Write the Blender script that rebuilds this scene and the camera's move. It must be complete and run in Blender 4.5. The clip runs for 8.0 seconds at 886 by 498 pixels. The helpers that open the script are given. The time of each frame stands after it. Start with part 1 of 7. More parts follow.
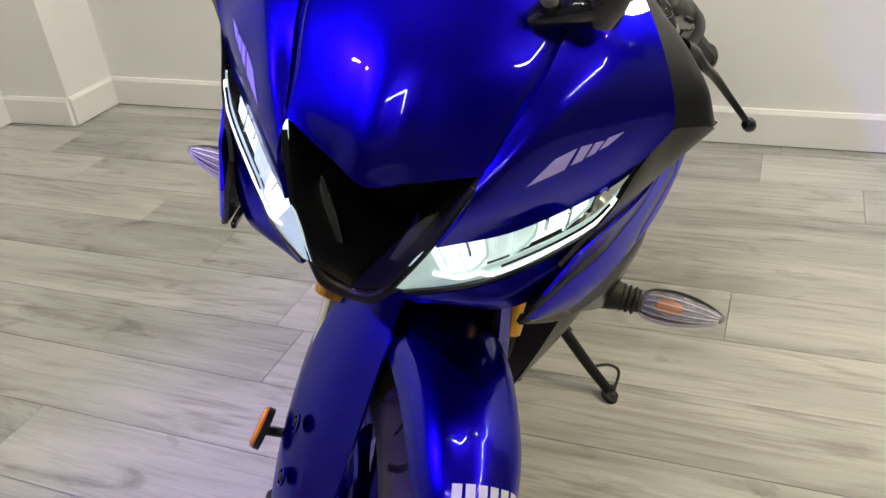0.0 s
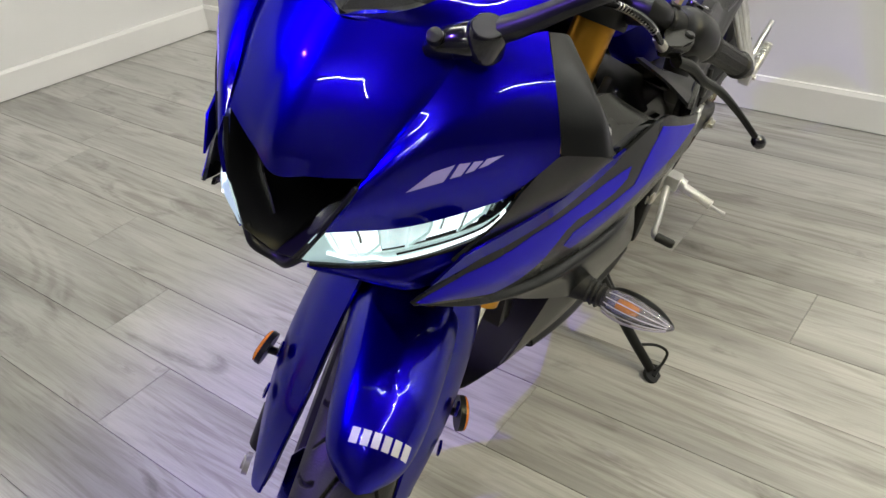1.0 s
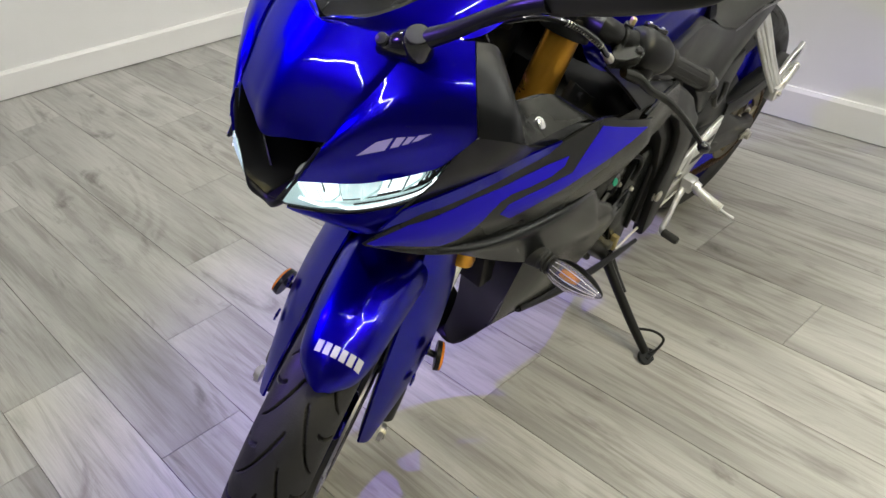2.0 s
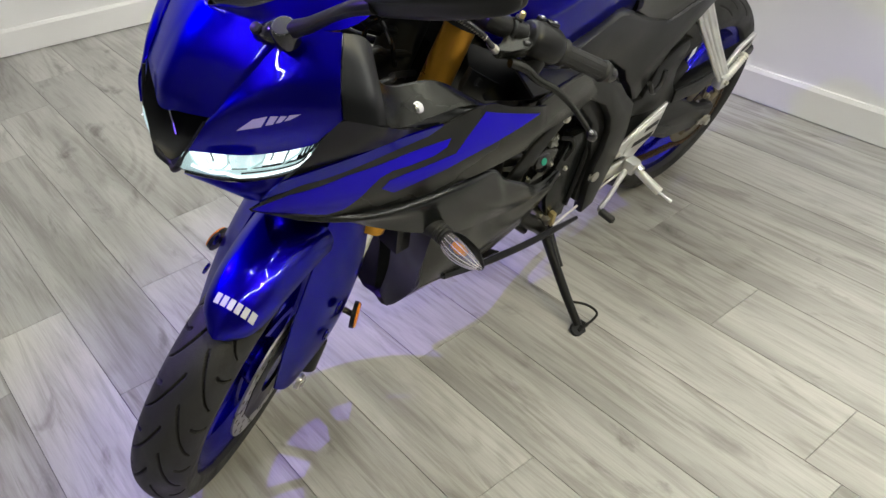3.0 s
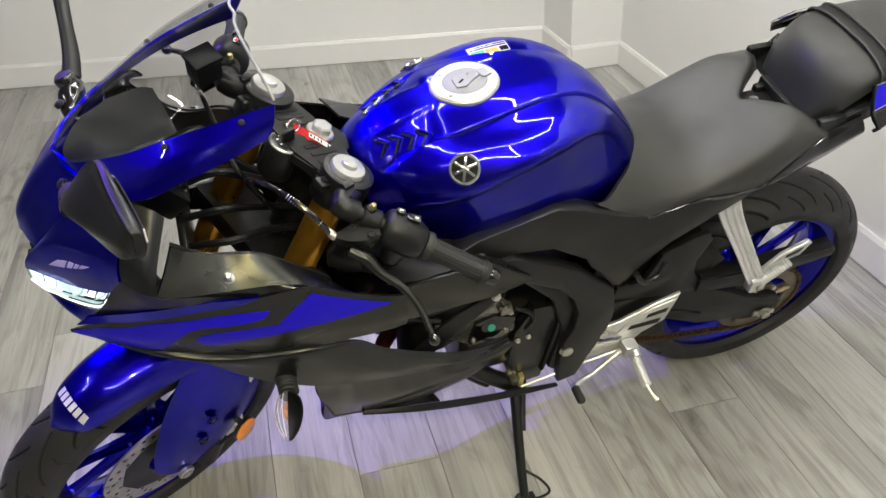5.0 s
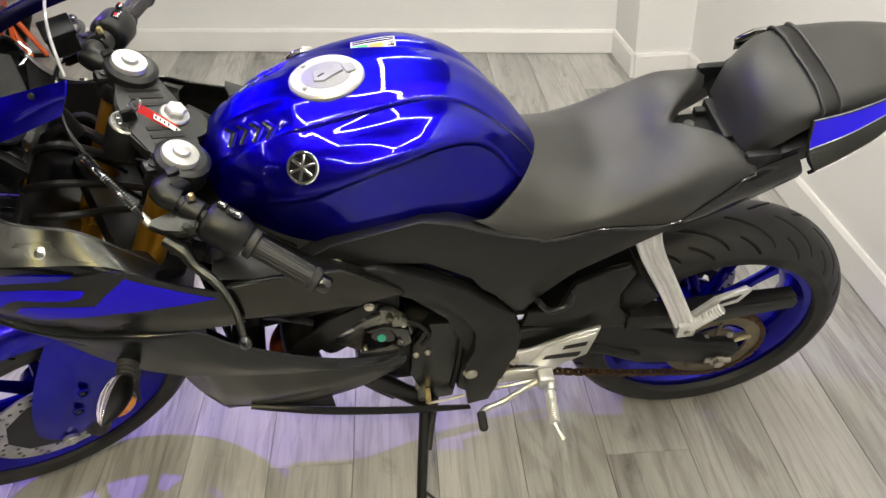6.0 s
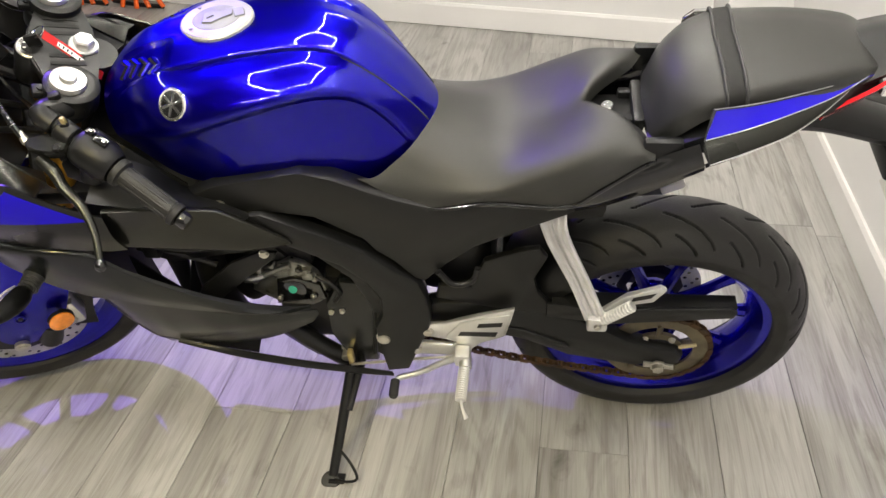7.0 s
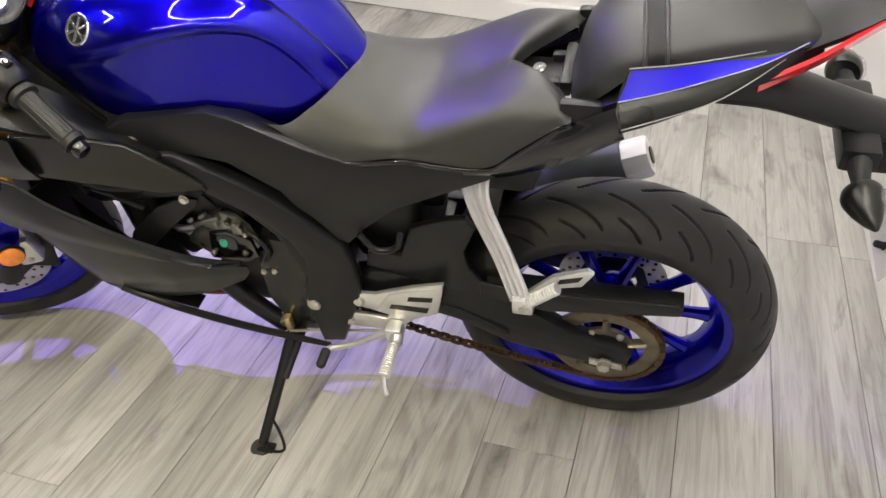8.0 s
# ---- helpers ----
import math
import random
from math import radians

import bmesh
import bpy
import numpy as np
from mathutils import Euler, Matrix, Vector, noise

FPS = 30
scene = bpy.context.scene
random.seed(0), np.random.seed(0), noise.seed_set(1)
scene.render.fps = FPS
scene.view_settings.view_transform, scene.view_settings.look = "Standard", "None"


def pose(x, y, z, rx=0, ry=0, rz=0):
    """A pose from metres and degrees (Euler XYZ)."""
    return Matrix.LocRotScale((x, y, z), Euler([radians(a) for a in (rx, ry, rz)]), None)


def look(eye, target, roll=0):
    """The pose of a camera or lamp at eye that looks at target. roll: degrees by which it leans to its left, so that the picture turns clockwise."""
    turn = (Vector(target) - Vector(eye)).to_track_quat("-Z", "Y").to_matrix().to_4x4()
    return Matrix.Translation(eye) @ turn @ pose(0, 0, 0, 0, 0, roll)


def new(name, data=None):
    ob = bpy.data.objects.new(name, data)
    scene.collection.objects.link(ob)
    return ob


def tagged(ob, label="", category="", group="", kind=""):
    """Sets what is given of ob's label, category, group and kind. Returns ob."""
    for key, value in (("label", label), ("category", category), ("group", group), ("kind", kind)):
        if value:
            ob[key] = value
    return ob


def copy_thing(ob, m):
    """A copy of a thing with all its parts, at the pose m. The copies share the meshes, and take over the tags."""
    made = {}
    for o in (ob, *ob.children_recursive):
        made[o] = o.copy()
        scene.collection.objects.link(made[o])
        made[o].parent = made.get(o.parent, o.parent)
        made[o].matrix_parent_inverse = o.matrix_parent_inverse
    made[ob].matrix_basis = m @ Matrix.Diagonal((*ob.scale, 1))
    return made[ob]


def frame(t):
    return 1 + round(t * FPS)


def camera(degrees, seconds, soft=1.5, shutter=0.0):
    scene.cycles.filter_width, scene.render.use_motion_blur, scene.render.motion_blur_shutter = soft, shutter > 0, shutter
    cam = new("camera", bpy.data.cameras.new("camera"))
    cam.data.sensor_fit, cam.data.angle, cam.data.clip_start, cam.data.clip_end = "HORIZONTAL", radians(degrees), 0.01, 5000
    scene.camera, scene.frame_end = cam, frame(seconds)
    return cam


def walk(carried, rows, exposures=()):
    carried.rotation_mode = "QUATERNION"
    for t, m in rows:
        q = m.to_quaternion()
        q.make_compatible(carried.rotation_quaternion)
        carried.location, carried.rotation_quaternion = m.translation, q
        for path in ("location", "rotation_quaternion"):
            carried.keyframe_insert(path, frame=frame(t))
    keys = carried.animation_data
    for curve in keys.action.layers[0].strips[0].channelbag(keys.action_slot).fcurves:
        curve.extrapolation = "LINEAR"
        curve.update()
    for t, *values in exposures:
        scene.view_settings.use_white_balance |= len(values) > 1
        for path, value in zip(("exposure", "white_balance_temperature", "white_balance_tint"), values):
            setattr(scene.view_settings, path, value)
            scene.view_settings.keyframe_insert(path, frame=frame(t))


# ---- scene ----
cam = camera(56.17, 8.0)
PATH = [
    (0, (-0.6263, -0.4762, 1.1444), (0.5821, -0.0286, 0.3767), -6.33),
    (0.5, (-0.6109, -0.6058, 1.1854), (0.4920, 0.0031, 0.3711), -6.84),
    (1, (-0.5662, -0.7442, 1.2228), (0.4261, -0.0016, 0.3779), -6.50),
    (1.2, (-0.5586, -0.7860, 1.2420), (0.4018, -0.0031, 0.3966), -6.11),
    (2.3, (-0.6173, -1.0972, 1.3014), (0.2189, -0.1825, 0.4564), -6.02),
    (2.5, (-0.6005, -1.1300, 1.3032), (0.2220, -0.2187, 0.4412), -5.94),
    (3, (-0.5038, -1.2497, 1.3486), (0.2714, -0.3206, 0.4622), -5.02),
    (3.5, (-0.3630, -1.3641, 1.3997), (0.3495, -0.3944, 0.5042), -3.87),
    (4, (-0.2169, -1.3995, 1.4542), (0.4297, -0.3823, 0.5613), -2.49),
    (4.5, (-0.0328, -1.4070, 1.4973), (0.4976, -0.2990, 0.6364), -2.28),
    (4.7, (0.0450, -1.4249, 1.5019), (0.5077, -0.2732, 0.6595), -2.76),
    (5.8, (0.5335, -1.4920, 1.4578), (0.6990, -0.2449, 0.6409), -2.94),
    (6, (0.6180, -1.4706, 1.4505), (0.7528, -0.2245, 0.6265), -2.47),
    (6.5, (0.8036, -1.4475, 1.4293), (0.8203, -0.2048, 0.5895), -2.30),
    (7, (1.0517, -1.4875, 1.3924), (0.9178, -0.2484, 0.5576), -2.14),
    (7.5, (1.2405, -1.5189, 1.3404), (1.0050, -0.2855, 0.5200), -1.18),
    (8, (1.3323, -1.4214, 1.2730), (1.0329, -0.1945, 0.4638), -0.97),
]
walk(cam, [(t, look(eye, target, roll)) for t, eye, target, roll in PATH], [(0.0, -0.12, 6750, 12), (1.0, -0.05, 6350, 12), (2.5, 0.02, 6250, 12), (4.0, 0.03, 6150, 13), (6.0, 0.18, 6550, 14), (7.0, 0.28, 6600, 16), (8.0, 0.34, 6400, 18)])

# ---- world and light ----
world = bpy.data.worlds.new("world")
scene.world = world
world.use_nodes = True
world.node_tree.nodes["Background"].inputs[0].default_value = (0.8, 0.85, 1.0, 1)
world.node_tree.nodes["Background"].inputs[1].default_value = 0.05

# purple spotlight under the ceiling on the bike's far side, yellow one on its near side
spot = new("purple_spotlight", bpy.data.lights.new("purple_spotlight", "SPOT"))
spot.data.color, spot.data.energy, spot.data.spot_size, spot.data.spot_blend, spot.data.shadow_soft_size = (0.23, 0.11, 1.0), 265, radians(52), 0.9, 0.012
spot.matrix_basis = look((-0.90, 1.05, 2.55), (0.50, -0.40, 0.1))
warm = new("warm_spotlight", bpy.data.lights.new("warm_spotlight", "SPOT"))
warm.data.color, warm.data.energy, warm.data.spot_size, warm.data.spot_blend, warm.data.shadow_soft_size = (1.0, 0.84, 0.26), 90, radians(52), 0.9, 0.03
warm.matrix_basis = look((0.20, -2.30, 2.50), (0.40, -0.42, 0.0))
STRIP_POWER = 128.0


# ---- materials ----
def mat(name, colour, rough=0.5, metal=0.0, coat=0.0, coat_rough=0.03, bump=0.0, bump_scale=300.0, vary=0.12, vary_scale=6.0, emit=0.0, emit_colour=None, trans=0.0, ior=1.45, spec=0.5):
    """A principled material whose colour and roughness drift at two scales."""
    m = bpy.data.materials.new(name)
    m.use_nodes = True
    nt = m.node_tree
    b = nt.nodes["Principled BSDF"]
    b.inputs["Roughness"].default_value = rough
    b.inputs["Metallic"].default_value = metal
    b.inputs["Coat Weight"].default_value = coat
    b.inputs["Coat Roughness"].default_value = coat_rough
    b.inputs["Transmission Weight"].default_value = trans
    b.inputs["IOR"].default_value = ior
    b.inputs["Specular IOR Level"].default_value = spec
    tc = nt.nodes.new("ShaderNodeTexCoord")
    big = nt.nodes.new("ShaderNodeTexNoise")
    big.inputs["Scale"].default_value = vary_scale
    big.inputs["Detail"].default_value = 6
    nt.links.new(tc.outputs["Object"], big.inputs["Vector"])
    ramp = nt.nodes.new("ShaderNodeMapRange")
    ramp.inputs["From Min"].default_value, ramp.inputs["From Max"].default_value = 0.3, 0.7
    ramp.inputs["To Min"].default_value, ramp.inputs["To Max"].default_value = 1 - vary, 1 + vary
    nt.links.new(big.outputs["Fac"], ramp.inputs["Value"])
    mul = nt.nodes.new("ShaderNodeVectorMath")
    mul.operation = "SCALE"
    mul.inputs[0].default_value = colour
    nt.links.new(ramp.outputs["Result"], mul.inputs["Scale"])
    nt.links.new(mul.outputs["Vector"], b.inputs["Base Color"])
    rr = nt.nodes.new("ShaderNodeMath")
    rr.operation = "MULTIPLY"
    rr.inputs[1].default_value = rough
    nt.links.new(ramp.outputs["Result"], rr.inputs[0])
    nt.links.new(rr.outputs[0], b.inputs["Roughness"])
    if bump:
        fine = nt.nodes.new("ShaderNodeTexNoise")
        fine.inputs["Scale"].default_value = bump_scale
        fine.inputs["Detail"].default_value = 3
        nt.links.new(tc.outputs["Object"], fine.inputs["Vector"])
        bp = nt.nodes.new("ShaderNodeBump")
        bp.inputs["Strength"].default_value = bump
        bp.inputs["Distance"].default_value = 0.002
        nt.links.new(fine.outputs["Fac"], bp.inputs["Height"])
        nt.links.new(bp.outputs["Normal"], b.inputs["Normal"])
    if emit:
        b.inputs["Emission Color"].default_value = (*(emit_colour or colour), 1)
        b.inputs["Emission Strength"].default_value = emit
    return m


BLUE = mat("blue_paint", (0.004, 0.0006, 0.33), 0.30, 0.95, 0.55, 0.006, vary=0.06, vary_scale=3)
BLUE_RIM = mat("blue_rim", (0.005, 0.003, 0.32), 0.24, 0.9, 0.6, 0.08, vary=0.08)
BLUE_MATT = mat("blue_decal", (0.009, 0.002, 0.44), 0.34, 0.0, 0.0, vary=0.05, spec=0.2)
LILAC = mat("lilac_decal", (0.42, 0.36, 0.85), 0.4, vary=0.05)
BLACK = mat("black_plastic", (0.0060, 0.0062, 0.0064), 0.36, bump=0.08, bump_scale=700, vary=0.2, vary_scale=9, spec=0.36)
GLOSSBLACK = mat("gloss_black", (0.006, 0.006, 0.007), 0.16, coat=0.6, vary=0.15)
GREY = mat("satin_grey_paint", (0.036, 0.0365, 0.033), 0.27, 0.85, vary=0.08, vary_scale=4, bump=0.06, bump_scale=900)
SATINBLACK = mat("satin_black_paint", (0.0058, 0.0068, 0.0078), 0.24, vary=0.1, vary_scale=5, bump=0.05, bump_scale=900)
DARK = mat("dark_metal", (0.022, 0.022, 0.023), 0.42, 0.6, vary=0.3, vary_scale=14)
FRAME = mat("frame_black", (0.0065, 0.0068, 0.0072), 0.37, 0.0, bump=0.07, bump_scale=500, vary=0.2, spec=0.32)
# near-black that paints the shade inside tread grooves and yoke slots
GROOVE_SHADE = mat("groove_shade", (0.004, 0.004, 0.004), 0.75)
RUBBER = mat("tyre_rubber", (0.014, 0.0135, 0.0125), 0.56, bump=0.25, bump_scale=420, vary=0.3, vary_scale=16)
GRIP = mat("grip_rubber", (0.012, 0.012, 0.012), 0.55, bump=0.5, bump_scale=500, vary=0.2)
SEAT = mat("seat_vinyl", (0.024, 0.0242, 0.0220), 0.41, bump=0.22, bump_scale=900, vary=0.12, vary_scale=5)
GOLD = mat("gold_anodised", (0.62, 0.31, 0.035), 0.3, 0.9, vary=0.12, vary_scale=20)
ALU = mat("cast_aluminium", (0.68, 0.68, 0.67), 0.33, 0.85, bump=0.15, bump_scale=600, vary=0.1, vary_scale=25)
PALEALU = mat("pale_painted_alloy", (0.74, 0.73, 0.70), 0.38, 0.25, vary=0.05, vary_scale=20)
CAST = mat("dull_cast_alloy", (0.24, 0.24, 0.22), 0.38, 0.85, bump=0.8, bump_scale=120, vary=0.5, vary_scale=45)
CAPRING = mat("brushed_cap_ring", (0.44, 0.44, 0.41), 0.38, 0.5, bump=0.1, vary=0.08, vary_scale=40)
STRAP = mat("strap_webbing", (0.034, 0.034, 0.032), 0.42, bump=0.4, bump_scale=900, vary=0.15, vary_scale=20)
FLAP = mat("grey_cap_flap", (0.24, 0.245, 0.26), 0.5, 0.15, vary=0.05, vary_scale=30)
SATIN = mat("satin_silver", (0.52, 0.52, 0.51), 0.3, 0.75, vary=0.06, vary_scale=30)
CHROME = mat("chrome", (0.82, 0.82, 0.80), 0.12, 1.0, vary=0.05)
SPROCKET = mat("worn_sprocket_steel", (0.17, 0.145, 0.10), 0.40, 0.85, vary=0.3, vary_scale=35)
BRASS = mat("brass_zinc", (0.55, 0.45, 0.20), 0.35, 0.8, vary=0.12, vary_scale=40)
STEEL = mat("zinc_steel", (0.58, 0.56, 0.50), 0.32, 0.95, vary=0.15, vary_scale=40)
DISC = mat("brake_disc_steel", (0.5, 0.5, 0.48), 0.33, 0.9, vary=0.2, vary_scale=30)
CHAIN = mat("rusty_chain", (0.075, 0.042, 0.020), 0.6, 0.6, vary=0.5, vary_scale=60, bump=0.4)
SILENCER = mat("dark_grey_silencer", (0.085, 0.09, 0.10), 0.42, 0.35, vary=0.12, vary_scale=12, bump=0.1, bump_scale=500)
RUST = mat("header_rust", (0.17, 0.035, 0.022), 0.5, 0.6, vary=0.4, vary_scale=20)
AMBER = mat("amber_plastic", (0.85, 0.26, 0.02), 0.2, coat=0.8, vary=0.15, vary_scale=60)
RED = mat("red_plastic", (0.7, 0.012, 0.02), 0.2, coat=0.8, vary=0.05)
TAGRED = mat("red_webbing", (0.75, 0.02, 0.025), 0.6, bump=0.5, bump_scale=900, vary=0.08)
WHITE = mat("white_print", (0.8, 0.8, 0.8), 0.45, vary=0.04)
SILVERPRINT = mat("silver_print", (0.55, 0.54, 0.66), 0.35, vary=0.04)
ORANGE = mat("orange_plastic", (0.8, 0.12, 0.01), 0.4, coat=0.3)
GREENP = mat("green_print", (0.05, 0.5, 0.12), 0.4)
ORANGEP = mat("orange_print", (0.8, 0.28, 0.04), 0.4)
REFLECTOR = mat("headlight_reflector", (0.75, 0.79, 0.8), 0.15, 0.9, vary=0.03)
LAMP = mat("headlight_glow", (0.5, 0.55, 0.55), 0.3, emit=1.7, emit_colour=(0.92, 1.0, 0.97))
LAMPMID = mat("headlight_frost", (0.45, 0.5, 0.5), 0.3, emit=0.80, emit_colour=(0.84, 1.0, 0.97), vary=0.35, vary_scale=70)
LAMPSOFT = mat("headlight_tube", (0.40, 0.5, 0.49), 0.3, emit=0.52, emit_colour=(0.78, 1.0, 0.95), vary=0.25, vary_scale=50)
for m_blue in (BLUE, BLUE_RIM):
    m_blue.node_tree.nodes["Principled BSDF"].inputs["Specular Tint"].default_value = (0.08, 0.05, 0.7, 1)
WALL = mat("white_wall", (0.80, 0.785, 0.77), 0.6, bump=0.12, bump_scale=180, vary=0.03, vary_scale=1.5)
SKIRT = mat("white_gloss_skirting", (0.82, 0.80, 0.78), 0.32, vary=0.03, vary_scale=3)
# assumed dark colour for walls out of view, to cut their bounce light
UNSEEN_DARK = mat("unseen_wall_dark", (0.11, 0.109, 0.107), 0.6, bump=0.12, bump_scale=180, vary=0.06, vary_scale=1.5)
# ceiling out of view, darkened so that it reflects little light
CEIL_DARK = mat("unseen_ceiling_dark", (0.06, 0.06, 0.062), 0.7, vary=0.03, bump=0.1, bump_scale=120)
TUBE = mat("strip_diffuser", (1, 1, 1), 0.4, emit=STRIP_POWER, emit_colour=(0.97, 0.965, 0.85))
TEAL = mat("teal_paint_mark", (0.02, 0.30, 0.20), 0.5, vary=0.1)
LEDG = mat("green_lamp", (0.1, 0.9, 0.3), 0.3, emit=3.0, emit_colour=(0.05, 1.0, 0.25))
LEDA = mat("amber_lamp", (0.9, 0.5, 0.1), 0.3, emit=3.0, emit_colour=(1.0, 0.42, 0.03))
PLATEW = mat("plate_acrylic", (0.7, 0.68, 0.6), 0.35, vary=0.05)


def glass(name, colour, rough=0.0, mix=0.0, dark=(0.02, 0.02, 0.02), edge=0.6):
    """Thin clear sheet: glass with part of the light passing straight through."""
    m = bpy.data.materials.new(name)
    m.use_nodes = True
    nt = m.node_tree
    out = nt.nodes["Material Output"]
    nt.nodes.remove(nt.nodes["Principled BSDF"])
    tr = nt.nodes.new("ShaderNodeBsdfTransparent")
    tr.inputs[0].default_value = (*colour, 1)
    gl = nt.nodes.new("ShaderNodeBsdfGlossy")
    gl.inputs["Roughness"].default_value = rough
    lw = nt.nodes.new("ShaderNodeLayerWeight")
    lw.inputs[0].default_value = 0.5
    pw = nt.nodes.new("ShaderNodeMath")
    pw.operation = "POWER"
    pw.inputs[1].default_value = 5.0
    nt.links.new(lw.outputs["Facing"], pw.inputs[0])
    fr = nt.nodes.new("ShaderNodeMath")
    fr.operation = "MULTIPLY_ADD"
    fr.inputs[1].default_value, fr.inputs[2].default_value = edge, 0.035
    nt.links.new(pw.outputs[0], fr.inputs[0])
    mx = nt.nodes.new("ShaderNodeMixShader")
    nt.links.new(fr.outputs[0], mx.inputs[0])
    nt.links.new(tr.outputs[0], mx.inputs[1])
    nt.links.new(gl.outputs[0], mx.inputs[2])
    if mix:
        df = nt.nodes.new("ShaderNodeBsdfDiffuse")
        df.inputs[0].default_value = (*dark, 1)
        m2 = nt.nodes.new("ShaderNodeMixShader")
        m2.inputs[0].default_value = mix
        nt.links.new(mx.outputs[0], m2.inputs[1])
        nt.links.new(df.outputs[0], m2.inputs[2])
        nt.links.new(m2.outputs[0], out.inputs[0])
    else:
        nt.links.new(mx.outputs[0], out.inputs[0])
    return m


SCREEN = glass("smoke_screen", (0.84, 0.84, 0.85), 0.02, edge=0.22)
LENSRIB = mat("pale_lens_rib", (0.62, 0.58, 0.70), 0.2, coat=0.5, vary=0.1)
EDGE = mat("acrylic_edge", (0.30, 0.30, 0.31), 0.25, coat=0.6, vary=0.1)
LENS = glass("clear_lens", (0.93, 0.96, 0.97), 0.02)
LENSF = glass("clear_indicator", (0.92, 0.9, 0.93), 0.03, 0.13, (0.85, 0.82, 0.85))


def wood():
    """Grey oak laminate: long grain, dark streaks and knots, each plank with its own cut."""
    m = bpy.data.materials.new("grey_oak_laminate")
    m.use_nodes = True
    nt = m.node_tree
    b = nt.nodes["Principled BSDF"]
    tc = nt.nodes.new("ShaderNodeTexCoord")
    oi = nt.nodes.new("ShaderNodeObjectInfo")
    off = nt.nodes.new("ShaderNodeVectorMath")
    off.operation = "SCALE"
    off.inputs[0].default_value = (31.0, 17.0, 9.0)
    nt.links.new(oi.outputs["Random"], off.inputs["Scale"])
    add = nt.nodes.new("ShaderNodeVectorMath")
    nt.links.new(tc.outputs["Object"], add.inputs[0])
    nt.links.new(off.outputs[0], add.inputs[1])

    def noise_at(sx, sy, scale, detail, rough, dist=0.0):
        mp = nt.nodes.new("ShaderNodeVectorMath")
        mp.operation = "MULTIPLY"
        mp.inputs[1].default_value = (sx, sy, 1)
        nt.links.new(add.outputs[0], mp.inputs[0])
        n = nt.nodes.new("ShaderNodeTexNoise")
        n.inputs["Scale"].default_value, n.inputs["Detail"].default_value = scale, detail
        n.inputs["Roughness"].default_value, n.inputs["Distortion"].default_value = rough, dist
        nt.links.new(mp.outputs[0], n.inputs["Vector"])
        return n

    def ramp(src, stops):
        r = nt.nodes.new("ShaderNodeValToRGB")
        el = r.color_ramp.elements
        el[0].position, el[0].color = stops[0][0], (*stops[0][1], 1)
        el[1].position, el[1].color = stops[-1][0], (*stops[-1][1], 1)
        for p, c in stops[1:-1]:
            e = el.new(p)
            e.color = (*c, 1)
        nt.links.new(src, r.inputs[0])
        return r

    def mixed(a, bb, fac, mode="MULTIPLY"):
        x = nt.nodes.new("ShaderNodeMixRGB")
        x.blend_type = mode
        x.inputs[0].default_value = fac
        nt.links.new(a, x.inputs[1])
        nt.links.new(bb, x.inputs[2])
        return x

    broad = noise_at(5, 0.7, 1.0, 3, 0.5, 1.2)
    base = ramp(broad.outputs["Fac"], [(0.26, (0.235, 0.226, 0.212)), (0.42, (0.365, 0.356, 0.335)), (0.66, (0.48, 0.47, 0.446))])
    grain = noise_at(22, 1.3, 1.5, 8, 0.62, 2.0)
    g = ramp(grain.outputs["Fac"], [(0.30, (0.70, 0.685, 0.67)), (0.53, (1, 1, 1))])
    # arched rings: bands across a bent field, shown in patches only
    bend = noise_at(3.4, 0.62, 1.0, 2, 0.45, 0.6)
    rings = nt.nodes.new("ShaderNodeMath")
    rings.operation = "MULTIPLY"
    rings.inputs[1].default_value = 95.0
    nt.links.new(bend.outputs["Fac"], rings.inputs[0])
    wave = nt.nodes.new("ShaderNodeMath")
    wave.operation = "SINE"
    nt.links.new(rings.outputs[0], wave.inputs[0])
    rough_ring = nt.nodes.new("ShaderNodeMath")
    rough_ring.operation = "MULTIPLY_ADD"
    rough_ring.inputs[1].default_value = 0.16
    nt.links.new(wave.outputs[0], rough_ring.inputs[0])
    nt.links.new(grain.outputs["Fac"], rough_ring.inputs[2])
    r = ramp(rough_ring.outputs[0], [(0.32, (0.78, 0.765, 0.75)), (0.54, (1, 1, 1))])
    patch = noise_at(2.6, 0.9, 1.3, 2, 0.5)
    pm = nt.nodes.new("ShaderNodeMapRange")
    pm.inputs["From Min"].default_value, pm.inputs["From Max"].default_value = 0.44, 0.58
    pm.inputs["To Max"].default_value = 0.85
    nt.links.new(patch.outputs["Fac"], pm.inputs["Value"])
    knots = noise_at(6, 2.0, 1.1, 5, 0.6, 1.6)
    k = ramp(knots.outputs["Fac"], [(0.26, (0.34, 0.32, 0.30)), (0.42, (1, 1, 1))])
    fine = noise_at(240, 6, 1.5, 4, 0.6)
    f = ramp(fine.outputs["Fac"], [(0.36, (0.80, 0.79, 0.78)), (0.58, (1, 1, 1))])
    c = mixed(base.outputs[0], g.outputs[0], 0.85)
    c = mixed(c.outputs[0], r.outputs[0], 0.8)
    nt.links.new(pm.outputs[0], c.inputs[0])
    c = mixed(c.outputs[0], k.outputs[0], 0.85)
    c = mixed(c.outputs[0], f.outputs[0], 0.52)
    tone = nt.nodes.new("ShaderNodeMapRange")
    tone.inputs["To Min"].default_value, tone.inputs["To Max"].default_value = 0.86, 1.12
    nt.links.new(oi.outputs["Random"], tone.inputs["Value"])
    sc = nt.nodes.new("ShaderNodeVectorMath")
    sc.operation = "SCALE"
    nt.links.new(c.outputs[0], sc.inputs[0])
    nt.links.new(tone.outputs[0], sc.inputs["Scale"])
    nt.links.new(sc.outputs[0], b.inputs["Base Color"])
